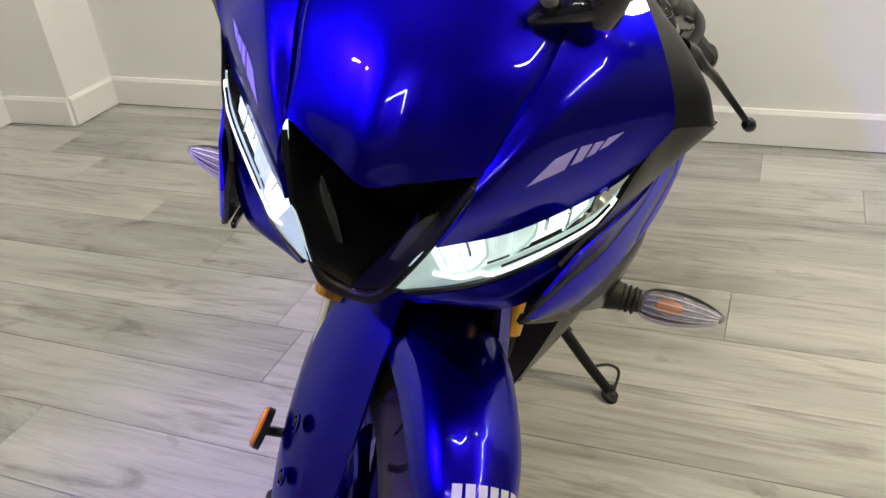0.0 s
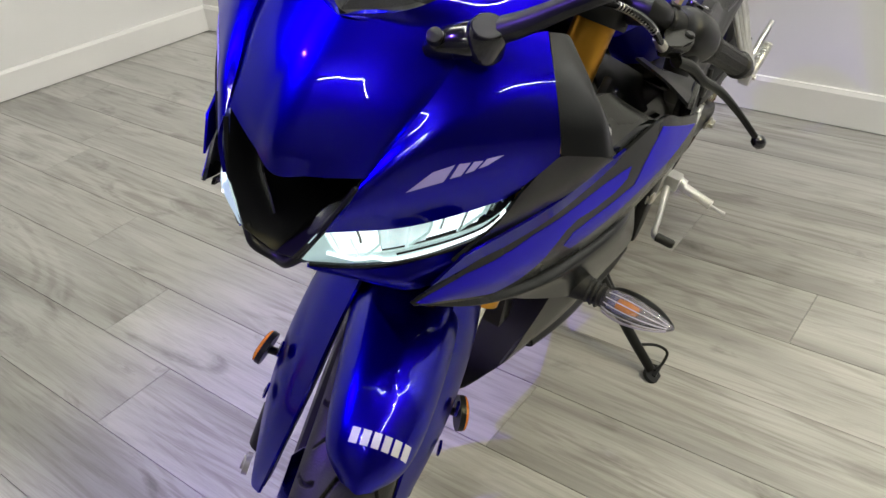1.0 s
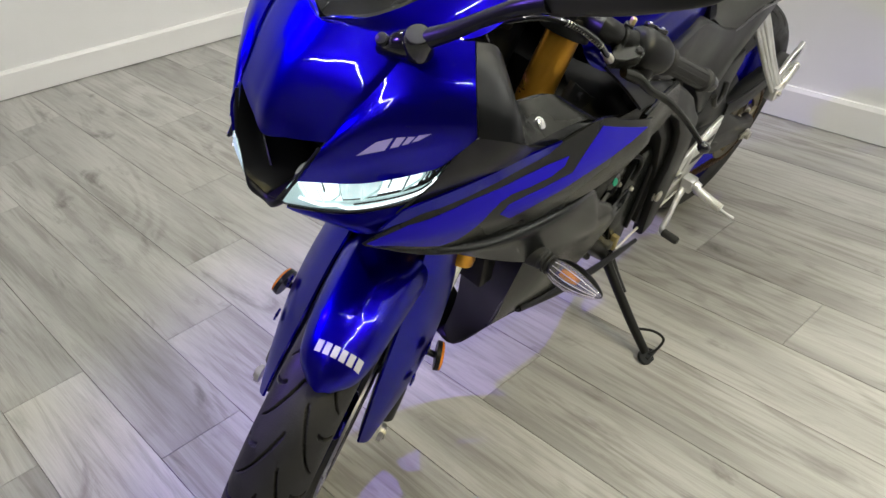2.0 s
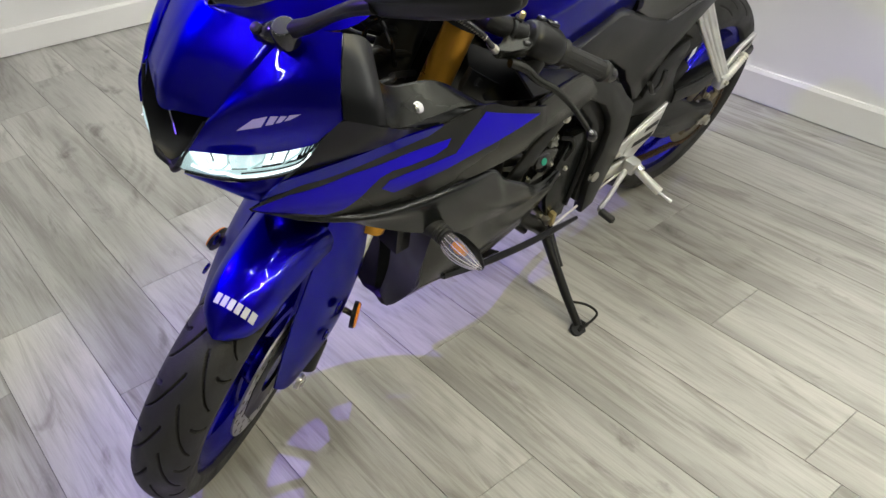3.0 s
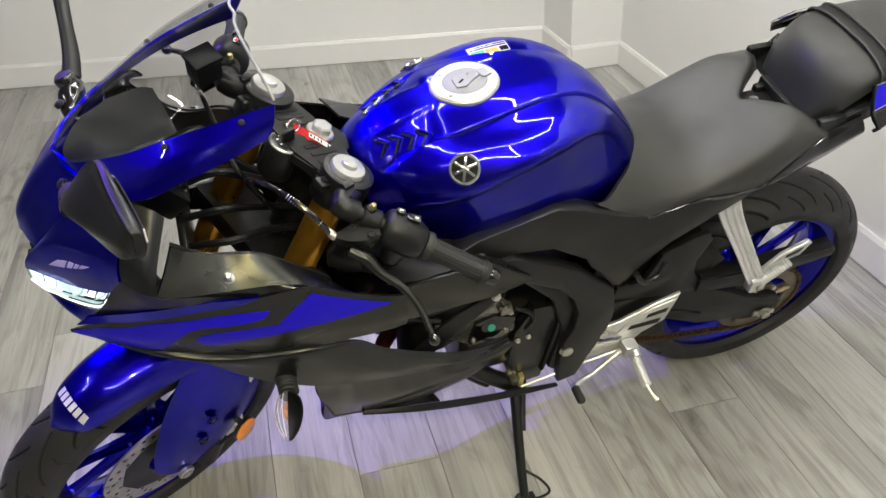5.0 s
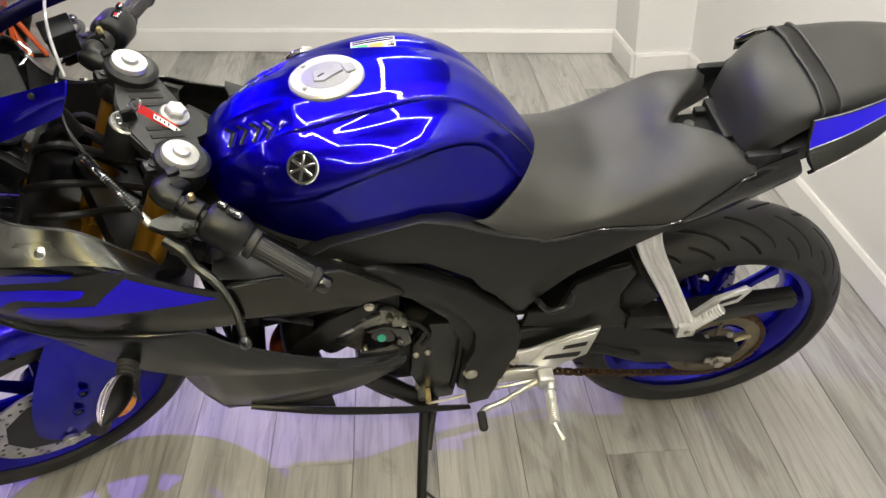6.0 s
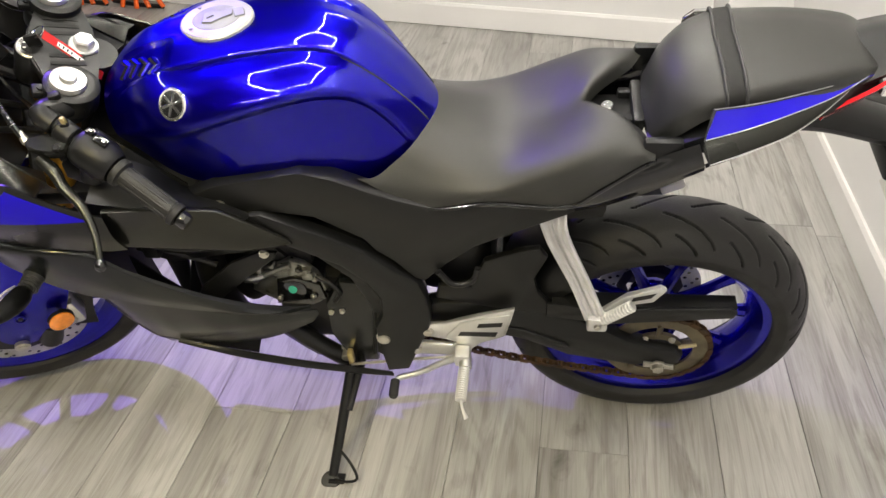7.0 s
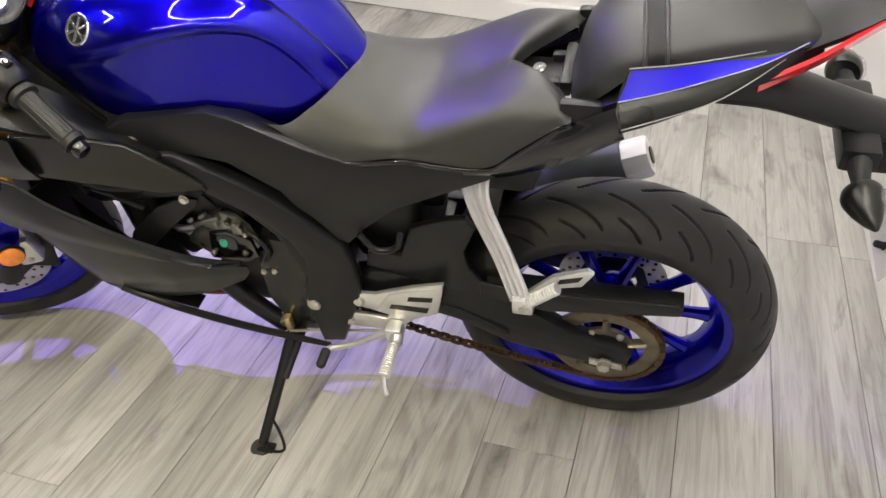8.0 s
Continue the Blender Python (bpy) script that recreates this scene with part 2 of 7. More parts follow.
    rr = nt.nodes.new("ShaderNodeMapRange")
    rr.inputs["To Min"].default_value, rr.inputs["To Max"].default_value = 0.30, 0.46
    nt.links.new(grain.outputs["Fac"], rr.inputs["Value"])
    nt.links.new(rr.outputs[0], b.inputs["Roughness"])
    bp = nt.nodes.new("ShaderNodeBump")
    bp.inputs["Strength"].default_value, bp.inputs["Distance"].default_value = 0.22, 0.001
    nt.links.new(grain.outputs["Fac"], bp.inputs["Height"])
    nt.links.new(bp.outputs[0], b.inputs["Normal"])
    return m


WOOD = wood()
GAP = mat("joint_dark", (0.13, 0.12, 0.11), 0.8)


# ---- mesh tools ----
def finish(bm, sharp=38):
    bmesh.ops.recalc_face_normals(bm, faces=bm.faces)
    for f in bm.faces:
        f.smooth = True
    lim = radians(sharp)
    for e in bm.edges:
        if len(e.link_faces) == 2 and e.calc_face_angle(0) > lim:
            e.smooth = False


def part(name, bm, material, parent, label="", xf=None, sharp=38):
    """Links a bmesh as one mesh object under a thing or a part."""
    if xf is not None:
        bmesh.ops.transform(bm, matrix=xf, verts=bm.verts)
    finish(bm, sharp)
    me = bpy.data.meshes.new(name)
    bm.to_mesh(me)
    bm.free()
    me.materials.append(material)
    ob = new(name, me)
    ob.parent = parent
    if label:
        ob["label"] = label
    return ob


def cr(P, n):
    """Catmull-Rom through the rows of P, n steps a span."""
    P = np.asarray(P, float)
    E = np.concatenate([[2 * P[0] - P[1]], P, [2 * P[-1] - P[-2]]])
    out = []
    for i in range(len(P) - 1):
        a, b, c, d = E[i:i + 4]
        for u in np.arange(n) / n:
            out.append(0.5 * (2 * b + (c - a) * u + (2 * a - 5 * b + 4 * c - d) * u * u + (3 * b - a - 3 * c + d) * u ** 3))
    out.append(P[-1])
    return np.array(out)


def surface(ctrl, nu, nv):
    G = np.asarray(ctrl, float)
    G = cr(G, nu)
    return cr(G.transpose(1, 0, 2), nv).transpose(1, 0, 2)


def both(ctrl):
    """Control rows that run from the centre line outwards, made whole by mirroring."""
    G = np.asarray(ctrl, float)
    M = G[:, :0:-1].copy()
    M[:, :, 1] *= -1
    return np.concatenate([M, G], 1)


def sided(ctrl, side):
    G = np.array(ctrl, float)
    G[..., 1] *= side
    return G


def shell(G, t):
    """A sheet of thickness t behind the grid of points G; its edge ring is closed."""
    nr, nc = G.shape[:2]
    du, dv = np.gradient(G, axis=0), np.gradient(G, axis=1)
    N = np.cross(du, dv)
    N /= np.linalg.norm(N, axis=2, keepdims=True) + 1e-9
    bm = bmesh.new()
    A = [[bm.verts.new(G[i, j]) for j in range(nc)] for i in range(nr)]
    B = [[bm.verts.new(G[i, j] - N[i, j] * t) for j in range(nc)] for i in range(nr)]
    for i in range(nr - 1):
        for j in range(nc - 1):
            bm.faces.new((A[i][j], A[i][j + 1], A[i + 1][j + 1], A[i + 1][j]))
            bm.faces.new((B[i][j], B[i + 1][j], B[i + 1][j + 1], B[i][j + 1]))
    ring = [(0, j) for j in range(nc)] + [(i, nc - 1) for i in range(1, nr)] + [(nr - 1, j) for j in range(nc - 2, -1, -1)] + [(i, 0) for i in range(nr - 2, 0, -1)]
    for (a, b), (c, d) in zip(ring, ring[1:] + ring[:1]):
        bm.faces.new((A[a][b], B[a][b], B[c][d], A[c][d]))
    bmesh.ops.remove_doubles(bm, verts=bm.verts, dist=0.0002)
    return bm


def panel(name, ctrl, material, parent, side=-1, nu=6, nv=6, t=0.004, label="", xf=None, sharp=38):
    """A curved panel; ctrl gives x, half width and height, side -1 is the bike's left."""
    return part(name, shell(surface(sided(ctrl, side), nu, nv), t * -side), material, parent, label, xf, sharp)


def tube(path, radius, seg=10, n=6, smooth=True, closed_ends=True, flat=1.0):
    """A rod along a path; radius one number or one for each point."""
    P = np.asarray(path, float)
    r = np.asarray(radius, float) * np.ones(len(P))
    if smooth and len(P) > 2:
        Q = cr(np.c_[P, r], n)
        P, r = Q[:, :3], Q[:, 3]
    bm = bmesh.new()
    rings = []
    up = Vector((0, 0, 1))
    for i in range(len(P)):
        d = Vector(P[min(i + 1, len(P) - 1)] - P[max(i - 1, 0)]).normalized()
        if i == 0:
            a = d.orthogonal().normalized() if abs(d.z) > 0.9 else d.cross(up).normalized()
        else:
            a = (a - d * a.dot(d)).normalized()
        b = d.cross(a)
        rings.append([bm.verts.new(Vector(P[i]) + (a * math.cos(k) + b * math.sin(k) * flat) * r[i]) for k in np.arange(seg) * 2 * math.pi / seg])
    for R, S in zip(rings, rings[1:]):
        for k in range(seg):
            bm.faces.new((R[k], R[(k + 1) % seg], S[(k + 1) % seg], S[k]))
    if closed_ends:
        bm.faces.new(rings[0][::-1])
        bm.faces.new(rings[-1])
    return bm


def turned(profile, p0, axis, seg=24):
    """A body of revolution: profile of (radius, height) along the axis from p0, closed at both ends."""
    d = Vector(axis).normalized()
    a = d.orthogonal().normalized()
    b = d.cross(a)
    bm = bmesh.new()
    rings = []
    for r, h in profile:
        c = Vector(p0) + d * h
        rings.append([bm.verts.new(c + (a * math.cos(k) + b * math.sin(k)) * max(r, 1e-4)) for k in np.arange(seg) * 2 * math.pi / seg])
    for R, S in zip(rings, rings[1:]):
        for k in range(seg):
            bm.faces.new((R[k], R[(k + 1) % seg], S[(k + 1) % seg], S[k]))
    bm.faces.new(rings[0][::-1])
    bm.faces.new(rings[-1])
    return bm


def ring_body(profile, centre, seg=96):
    """A closed profile of (radius, y) turned round the y axis through centre."""
    bm = bmesh.new()
    cx, cy, cz = centre
    rings = [[bm.verts.new((cx + r * math.cos(k), cy + y, cz + r * math.sin(k))) for r, y in profile] for k in np.arange(seg) * 2 * math.pi / seg]
    n = len(profile)
    for i in range(seg):
        R, S = rings[i], rings[(i + 1) % seg]
        for k in range(n):
            bm.faces.new((R[k], R[(k + 1) % n], S[(k + 1) % n], S[k]))
    return bm


def box(size, at=(0, 0, 0), bevel=0.003, xf=None):
    bm = bmesh.new()
    bmesh.ops.create_cube(bm, size=1)
    bmesh.ops.scale(bm, vec=size, verts=bm.verts)
    if bevel:
        bmesh.ops.bevel(bm, geom=bm.edges[:], offset=bevel, segments=2, affect="EDGES", profile=0.6)
    if xf is not None:
        bmesh.ops.transform(bm, matrix=xf, verts=bm.verts)
    bmesh.ops.translate(bm, vec=at, verts=bm.verts)
    return bm


def plate(outline, y0, y1, bevel=0.002, n=0):
    """A flat piece cut from sheet: outline of (x, z), from y0 to y1; n rounds the outline."""
    P = np.asarray(outline, float)
    if n:
        Q = np.concatenate([P[-1:], P, P[:2]])
        P = cr(Q, n)[n:-n - 1] if n > 1 else P
        P = P[: len(P)]
    bm = bmesh.new()
    lo = [bm.verts.new((x, y0, z)) for x, z in P]
    hi = [bm.verts.new((x, y1, z)) for x, z in P]
    bm.faces.new(lo)
    bm.faces.new(hi[::-1])
    for i in range(len(P)):
        j = (i + 1) % len(P)
        bm.faces.new((lo[i], hi[i], hi[j], lo[j]))
    bmesh.ops.recalc_face_normals(bm, faces=bm.faces)
    if bevel:
        rim = [e for e in bm.edges if abs(e.verts[0].co.y - e.verts[1].co.y) < 1e-6]
        bmesh.ops.bevel(bm, geom=rim, offset=bevel, segments=2, affect="EDGES", profile=0.5)
    return bm


def joined(*bms):
    """Several solids of one part in one mesh."""
    out = bms[0]
    for bm in bms[1:]:
        me = bpy.data.meshes.new("tmp")
        bm.to_mesh(me)
        bm.free()
        out.from_mesh(me)
        bpy.data.meshes.remove(me)
    return out


def slab(outline, wf, s, t, bevel=0.004):
    """A cut piece whose outer face follows the half width wf(x, z) on one side of the bike."""
    bm = plate(outline, 0.0, t, bevel)
    for vt in bm.verts:
        vt.co.y = s * (wf(vt.co.x, vt.co.z) - vt.co.y)
    return bm


def bolt(name, at, axis, r, parent, material=None, label="", xf=None, h=0.006):
    return part(name, joined(turned([(r * 1.25, 0), (r * 1.25, h * 0.25), (r, h * 0.3), (r, h * 0.85), (r * 0.85, h)], at, axis, 12),
                             turned([(r * 0.5, h * 0.9), (r * 0.45, h * 1.06)], at, axis, 6)), material or STEEL, parent, label, xf)


def tree_of(*obs):
    """A ray tree over the meshes of some parts, in the thing's own frame."""
    vs, fs = [], []
    for ob in obs:
        k = len(vs)
        vs += [v.co.copy() for v in ob.data.vertices]
        fs += [[i + k for i in p.vertices] for p in ob.data.polygons]
    return BVHTree.FromPolygons(vs, fs)


def laid(polys, frame_m, tree, lift=0.0008, step=0.006, reach=0.3):
    """Flat outlines in the x and y of frame_m, cut fine and laid along its -z onto a surface."""
    bm = bmesh.new()
    for poly in polys:
        vs = [bm.verts.new((x, y, 0)) for x, y in poly]
        bm.faces.new(vs)
    bmesh.ops.triangulate(bm, faces=bm.faces[:])
    for _ in range(5):
        long = [e for e in bm.edges if e.calc_length() > step]
        if not long:
            break
        bmesh.ops.subdivide_edges(bm, edges=long, cuts=1)
        bmesh.ops.triangulate(bm, faces=[f for f in bm.faces if len(f.verts) > 3])
    d = (frame_m.to_3x3() @ Vector((0, 0, -1))).normalized()
    gone = []
    for v in bm.verts:
        p = frame_m @ v.co
        hit = tree.ray_cast(p, d, reach)
        if hit[0] is None:
            gone.append(v)
        else:
            v.co = hit[0] - d * lift
    bmesh.ops.delete(bm, geom=gone, context="VERTS")
    ext = bmesh.ops.extrude_face_region(bm, geom=bm.faces[:])
    for v in ext["geom"]:
        if isinstance(v, bmesh.types.BMVert):
            v.co += d * lift * 1.5
    return bm


from mathutils.bvhtree import BVHTree

# ---- the room ----
SLOPE = 0.07  # the planks' run against the y axis
WALL_A = [(-3.3, 3.576), (1.90, 2.290)]
OUT = (1.885, 1.955)
WALL_B = [(2.135, 1.935), (1.684, -3.7)]

ROOM = [WALL_A[0], WALL_A[1], OUT, WALL_B[0], WALL_B[1], (-3.3, -3.7)]


def grown(outline, d):
    """The outline, which runs clockwise, moved outwards by d."""
    pts = [Vector(p) for p in outline]
    lines = []
    for a, b in zip(pts, pts[1:] + pts[:1]):
        u = (b - a).normalized()
        n = Vector((-u.y, u.x))
        lines.append((a + n * d, u))
    made = []
    for (p, u), (q, w) in zip(lines[-1:] + lines[:-1], lines):
        k = ((q - p).x * w.y - (q - p).y * w.x) / (u.x * w.y - u.y * w.x)
        made.append(p + u * k)
    return made


def prism(outline, z0, z1):
    bm = bmesh.new()
    lo = [bm.verts.new((p[0], p[1], z0)) for p in outline]
    hi = [bm.verts.new((p[0], p[1], z1)) for p in outline]
    bm.faces.new(lo)
    bm.faces.new(hi[::-1])
    for k in range(len(lo)):
        q = (k + 1) % len(lo)
        bm.faces.new((lo[k], hi[k], hi[q], lo[q]))
    return bm


def wall(name, a, b, h=2.75, t=0.12, skirt=True, paint=None):
    """A wall from a to b with its inner face on the line, the room to its right hand."""
    d = Vector((b[0] - a[0], b[1] - a[1], 0))
    n = d.cross(Vector((0, 0, 1))).normalized()
    L, d = d.length, d.normalized()
    m = Matrix(((d.x, n.x, 0, a[0]), (d.y, n.y, 0, a[1]), (0, 0, 1, 0), (0, 0, 0, 1)))
    ob = part(name, box((L, t, h), (L / 2, -t / 2, h / 2), 0.0), paint or WALL, None, xf=m)
    tagged(ob, "unseen wall, made dark to cut fill light" if paint else "plain white painted wall of the showroom", "wall", kind="structure")
    if skirt:
        prof = [(0, 0.004), (0.015, 0.004), (0.015, 0.105), (0.011, 0.113), (0.009, 0.118), (0, 0.118)]
        bm = bmesh.new()
        A = [bm.verts.new((0.0, y + 0.0005, z)) for y, z in prof]
        B = [bm.verts.new((L, y + 0.0005, z)) for y, z in prof]
        for i in range(len(prof)):
            j = (i + 1) % len(prof)
            bm.faces.new((A[i], A[j], B[j], B[i]))
        bm.faces.new(A[::-1])
        bm.faces.new(B)
        sk = part("baseboard", bm, SKIRT, None, xf=m, sharp=20)
        tagged(sk, "white painted skirting board along the wall", "baseboard", kind="structure")
    return ob


wall("wall_north", WALL_A[0], WALL_A[1])
wall("wall_pillar_side", WALL_A[1], OUT)
wall("wall_pillar_front", OUT, WALL_B[0])
wall("wall_east", WALL_B[0], WALL_B[1])
# two walls out of view, added dark to hold back fill on the bike
wall("wall_south", WALL_B[1], (-3.3, -3.7), paint=UNSEEN_DARK)
wall("wall_west", (-3.3, -3.7), WALL_A[0], paint=UNSEEN_DARK)
# the unseen ceiling is kept dark to limit bounce and paint reflections
tagged(part("ceiling", prism(grown(ROOM, 0.12), 2.76, 2.86), CEIL_DARK, None), "unseen ceiling, made dark to cut fill light", "ceiling", kind="structure")

# floor: grey oak planks side by side, each its own board
floor = tagged(part("floor", prism(grown(ROOM, 0.12), -0.0615, -0.0115), GAP, None), "grey oak laminate plank floor", "floor", kind="structure")
PW, PL = 0.1935, 1.380
known_ends = {0: -0.118, 1: 0.42, 2: -0.892, 3: -0.54, 4: -0.203, 5: 0.25, 6: 0.50, 7: 0.755, 8: 0.69, -1: -0.49, -2: 0.64, -3: 0.30, -4: 0.72}
rnd = random.Random(4)
CA = math.cos(math.atan(SLOPE))
turn = Matrix.Rotation(-math.atan(SLOPE), 4, "Z")
CUTS = [(Vector((*a, 0)), Vector((b[1] - a[1], a[0] - b[0], 0)).normalized()) for a, b in ((WALL_A[0], WALL_A[1]), (WALL_B[0], WALL_B[1]), (WALL_B[1], ROOM[5]), (ROOM[5], WALL_A[0]))]


def plank_bm():
    bm = box((PW * CA - 0.0014, PL - 0.0012, 0.011), (0, 0, -0.0055), 0.0)
    bmesh.ops.bevel(bm, geom=[e for e in bm.edges if all(v.co.z > -0.001 for v in e.verts)], offset=0.0005, segments=1, affect="EDGES")
    return bm


def plank_data(bm):
    finish(bm, 20)
    me = bpy.data.meshes.new("plank")
    bm.to_mesh(me)
    bm.free()
    me.materials.append(WOOD)
    return me


plank_mesh = plank_data(plank_bm())
for k in range(-20, 10):
    s = 0.35 + PW * (k + 0.5)
    y0 = known_ends.get(k, rnd.uniform(-0.6, 0.6))
    for j in range(-4, 4):
        y = y0 + (j + 0.5) * PL * CA
        m = Matrix.Translation((s + SLOPE * y, y, 0)) @ turn
        reach = [n.dot(m @ Vector((x2, y2, 0)) - p) for p, n in CUTS for x2 in (-PW / 2, PW / 2) for y2 in (-PL / 2, PL / 2)]
        sides = [reach[4 * q:4 * q + 4] for q in range(4)]
        if any(max(r4) < -0.05 for r4 in sides):
            continue
        me = plank_mesh
        if any(min(r4) < -0.05 for r4 in sides):
            bm = plank_bm()
            inv = m.inverted()
            for p, n in CUTS:
                bmesh.ops.bisect_plane(bm, geom=bm.verts[:] + bm.edges[:] + bm.faces[:], plane_co=inv @ (p - n * 0.05), plane_no=inv.to_3x3() @ n, clear_inner=True)
                bmesh.ops.holes_fill(bm, edges=[e for e in bm.edges if e.is_boundary])
            me = plank_data(bm)
        ob = new("plank", me)
        ob.parent = floor
        ob.matrix_basis = m

# ceiling lights: slim tubes joined in a honeycomb
def strip_light(a, b):
    a, b = Vector(a), Vector(b)
    d = (b - a).normalized()
    m = Matrix.Translation((a + b) / 2) @ d.to_track_quat("X", "Z").to_matrix().to_4x4()
    L = (b - a).length
    lamp = tagged(new("strip_light"), "white LED tube of a honeycomb ceiling light", "ceiling light", "honeycomb ceiling tubes")
    lamp.matrix_basis = m
    part("housing", box((L, 0.034, 0.018), (0, 0, 0.018), 0.003), WHITE, lamp)
    part("diffuser", box((L - 0.03, 0.021, 0.018), (0, 0, 0.0), 0.004), TUBE, lamp)


R6 = 0.95
TUBES = {(0.70, -0.50): (0, 1, 2, 3, 4, 5), (-0.1227, -1.925): (3, 4, 5), (1.5227, -1.925): (3, 4, 5), (-2.590, -0.50): (4, 5), (1.5227, 0.925): (1, 2, 3)}
for (cx, cy), sides in TUBES.items():
    for k in sides:
        p = [(cx + R6 * math.cos(radians(60 * q + 30)), cy + R6 * math.sin(radians(60 * q + 30)), 2.68) for q in (k, k + 1)]
        strip_light(*p)

# spotlight cans under the ceiling
for at, to in (((-0.90, 1.05, 2.55), (0.50, -0.40, 0.1)), ((0.20, -2.30, 2.50), (0.40, -0.42, 0.0))):
    can = tagged(new("spotlight_can"), "black cylindrical spotlight hanging from the ceiling", "spotlight")
    can.matrix_basis = look(at, to)
    m = can.matrix_basis.inverted()
    part("can", ring_body([(0.045, 0.0), (0.048, 0.0), (0.048, 0.12), (0.045, 0.12)], (0, 0, 0), 28), BLACK, can, xf=Matrix.Rotation(math.pi / 2, 4, "X") @ Matrix.Translation((0, -0.02, 0)))
    part("stem", tube([m @ Vector((at[0], at[1], 2.76)), m @ Vector((at[0], at[1], at[2] + 0.05))], 0.008, 8, 1, False), BLACK, can)

# ---- the motorcycle ----
bike = tagged(new("motorcycle"), "blue and black sport motorcycle leaning on its side stand", "motorcycle")
bike.matrix_basis = pose(0.0149, 0.0213, -0.0005, 15.61, -0.43, -0.545)
SP, RAKE = Vector((0.342, 0, 0.974)), radians(25.5)
AX = Vector((math.sin(RAKE), 0, math.cos(RAKE)))
STEER = Matrix.Translation(SP) @ Matrix.Rotation(radians(27), 4, AX) @ Matrix.Translation(-SP)
LR = (-1, 1)


# wheels
def tyre(name, c, R, hw, rim_r, parent, xf, seed, pitch, lean):
    """A tyre with its tread grooves sunk into the crown."""
    nseg, nw = 1300, 100
    ang = np.arange(nseg) * 2 * math.pi / nseg
    u = np.linspace(-1, 1, nw)
    a = u * 1.62
    crown = 0.97 * hw
    w = hw * np.sin(np.clip(a, -1.57, 1.57)) * (1 - 0.10 * np.clip(np.abs(u) - 0.85, 0, 1) / 0.15)
    depth = np.where(np.abs(u) < 0.93, crown * (1 - np.cos(a)) * 0.88, 0)
    r = R - crown * (1 - np.cos(np.clip(a, -1.62, 1.62))) * 0.85
    side = np.clip((np.abs(u) - 0.86) / 0.14, 0, 1)
    r = r * (1 - side) + (rim_r + 0.004) * side + 0.0 * depth
    V = np.zeros((nseg, nw, 3))
    arc = u * 1.62 * hw
    TH, AR = np.meshgrid(ang, arc, indexing="ij")
    n = round(2 * math.pi / pitch)
    sunk = np.zeros_like(TH)
    for sgn, ph in ((1, 0.0), (-1, 0.5)):
        s = sgn * AR / hw
        bend = TH * n / (2 * math.pi) + ph + lean * (s - 0.2) * (1.9 - 0.9 * s)
        d1 = np.abs((bend + 0.5) % 1 - 0.5) / n * 2 * math.pi * R
        g = (d1 < 0.0050 * np.clip(1.25 - s, 0.3, 1)) & (s > 0.10) & (s < 1.02)
        d2 = np.abs((bend + 0.02 + 0.45 * (s - 0.9)) % 1 - 0.5) / n * 2 * math.pi * R
        g |= (d2 < 0.0032) & (s > 0.70) & (s < 1.2)
        sunk = np.maximum(sunk, g * 0.0075)
    Rr = r[None, :] - sunk
    V[..., 0] = c[0] + Rr * np.cos(TH)
    V[..., 1] = c[1] + w[None, :] * (1 - sunk / hw * np.abs(u)[None, :])
    V[..., 2] = c[2] + Rr * np.sin(TH)
    idx = np.arange(nseg * nw).reshape(nseg, nw)
    nxt = np.roll(idx, -1, 0)
    F = np.stack([idx[:, :-1], nxt[:, :-1], nxt[:, 1:], idx[:, 1:]], -1).reshape(-1, 4)
    inner = np.stack([idx[:, -1], nxt[:, -1], nxt[:, 0], idx[:, 0]], -1)
    me = bpy.data.meshes.new(name)
    pts = V.reshape(-1, 3)
    if xf is not None:
        M = np.array(xf)
        pts = pts @ M[:3, :3].T + M[:3, 3]
    me.from_pydata(pts.tolist(), [], F.tolist() + inner.tolist())
    me.polygons.foreach_set("use_smooth", [True] * len(me.polygons))
    me.materials.append(RUBBER)
    me.materials.append(GROOVE_SHADE)
    # sunk faces take a darker colour, deepening the groove shade
    deep = sunk > 0
    dn = np.roll(deep, -1, 0)
    count = deep[:, :-1].astype(int) + deep[:, 1:] + dn[:, :-1] + dn[:, 1:]
    me.polygons.foreach_set("material_index", (count >= 2).astype(int).ravel().tolist() + [0] * nseg)
    ob = new(name, me)
    ob.parent = parent
    return ob


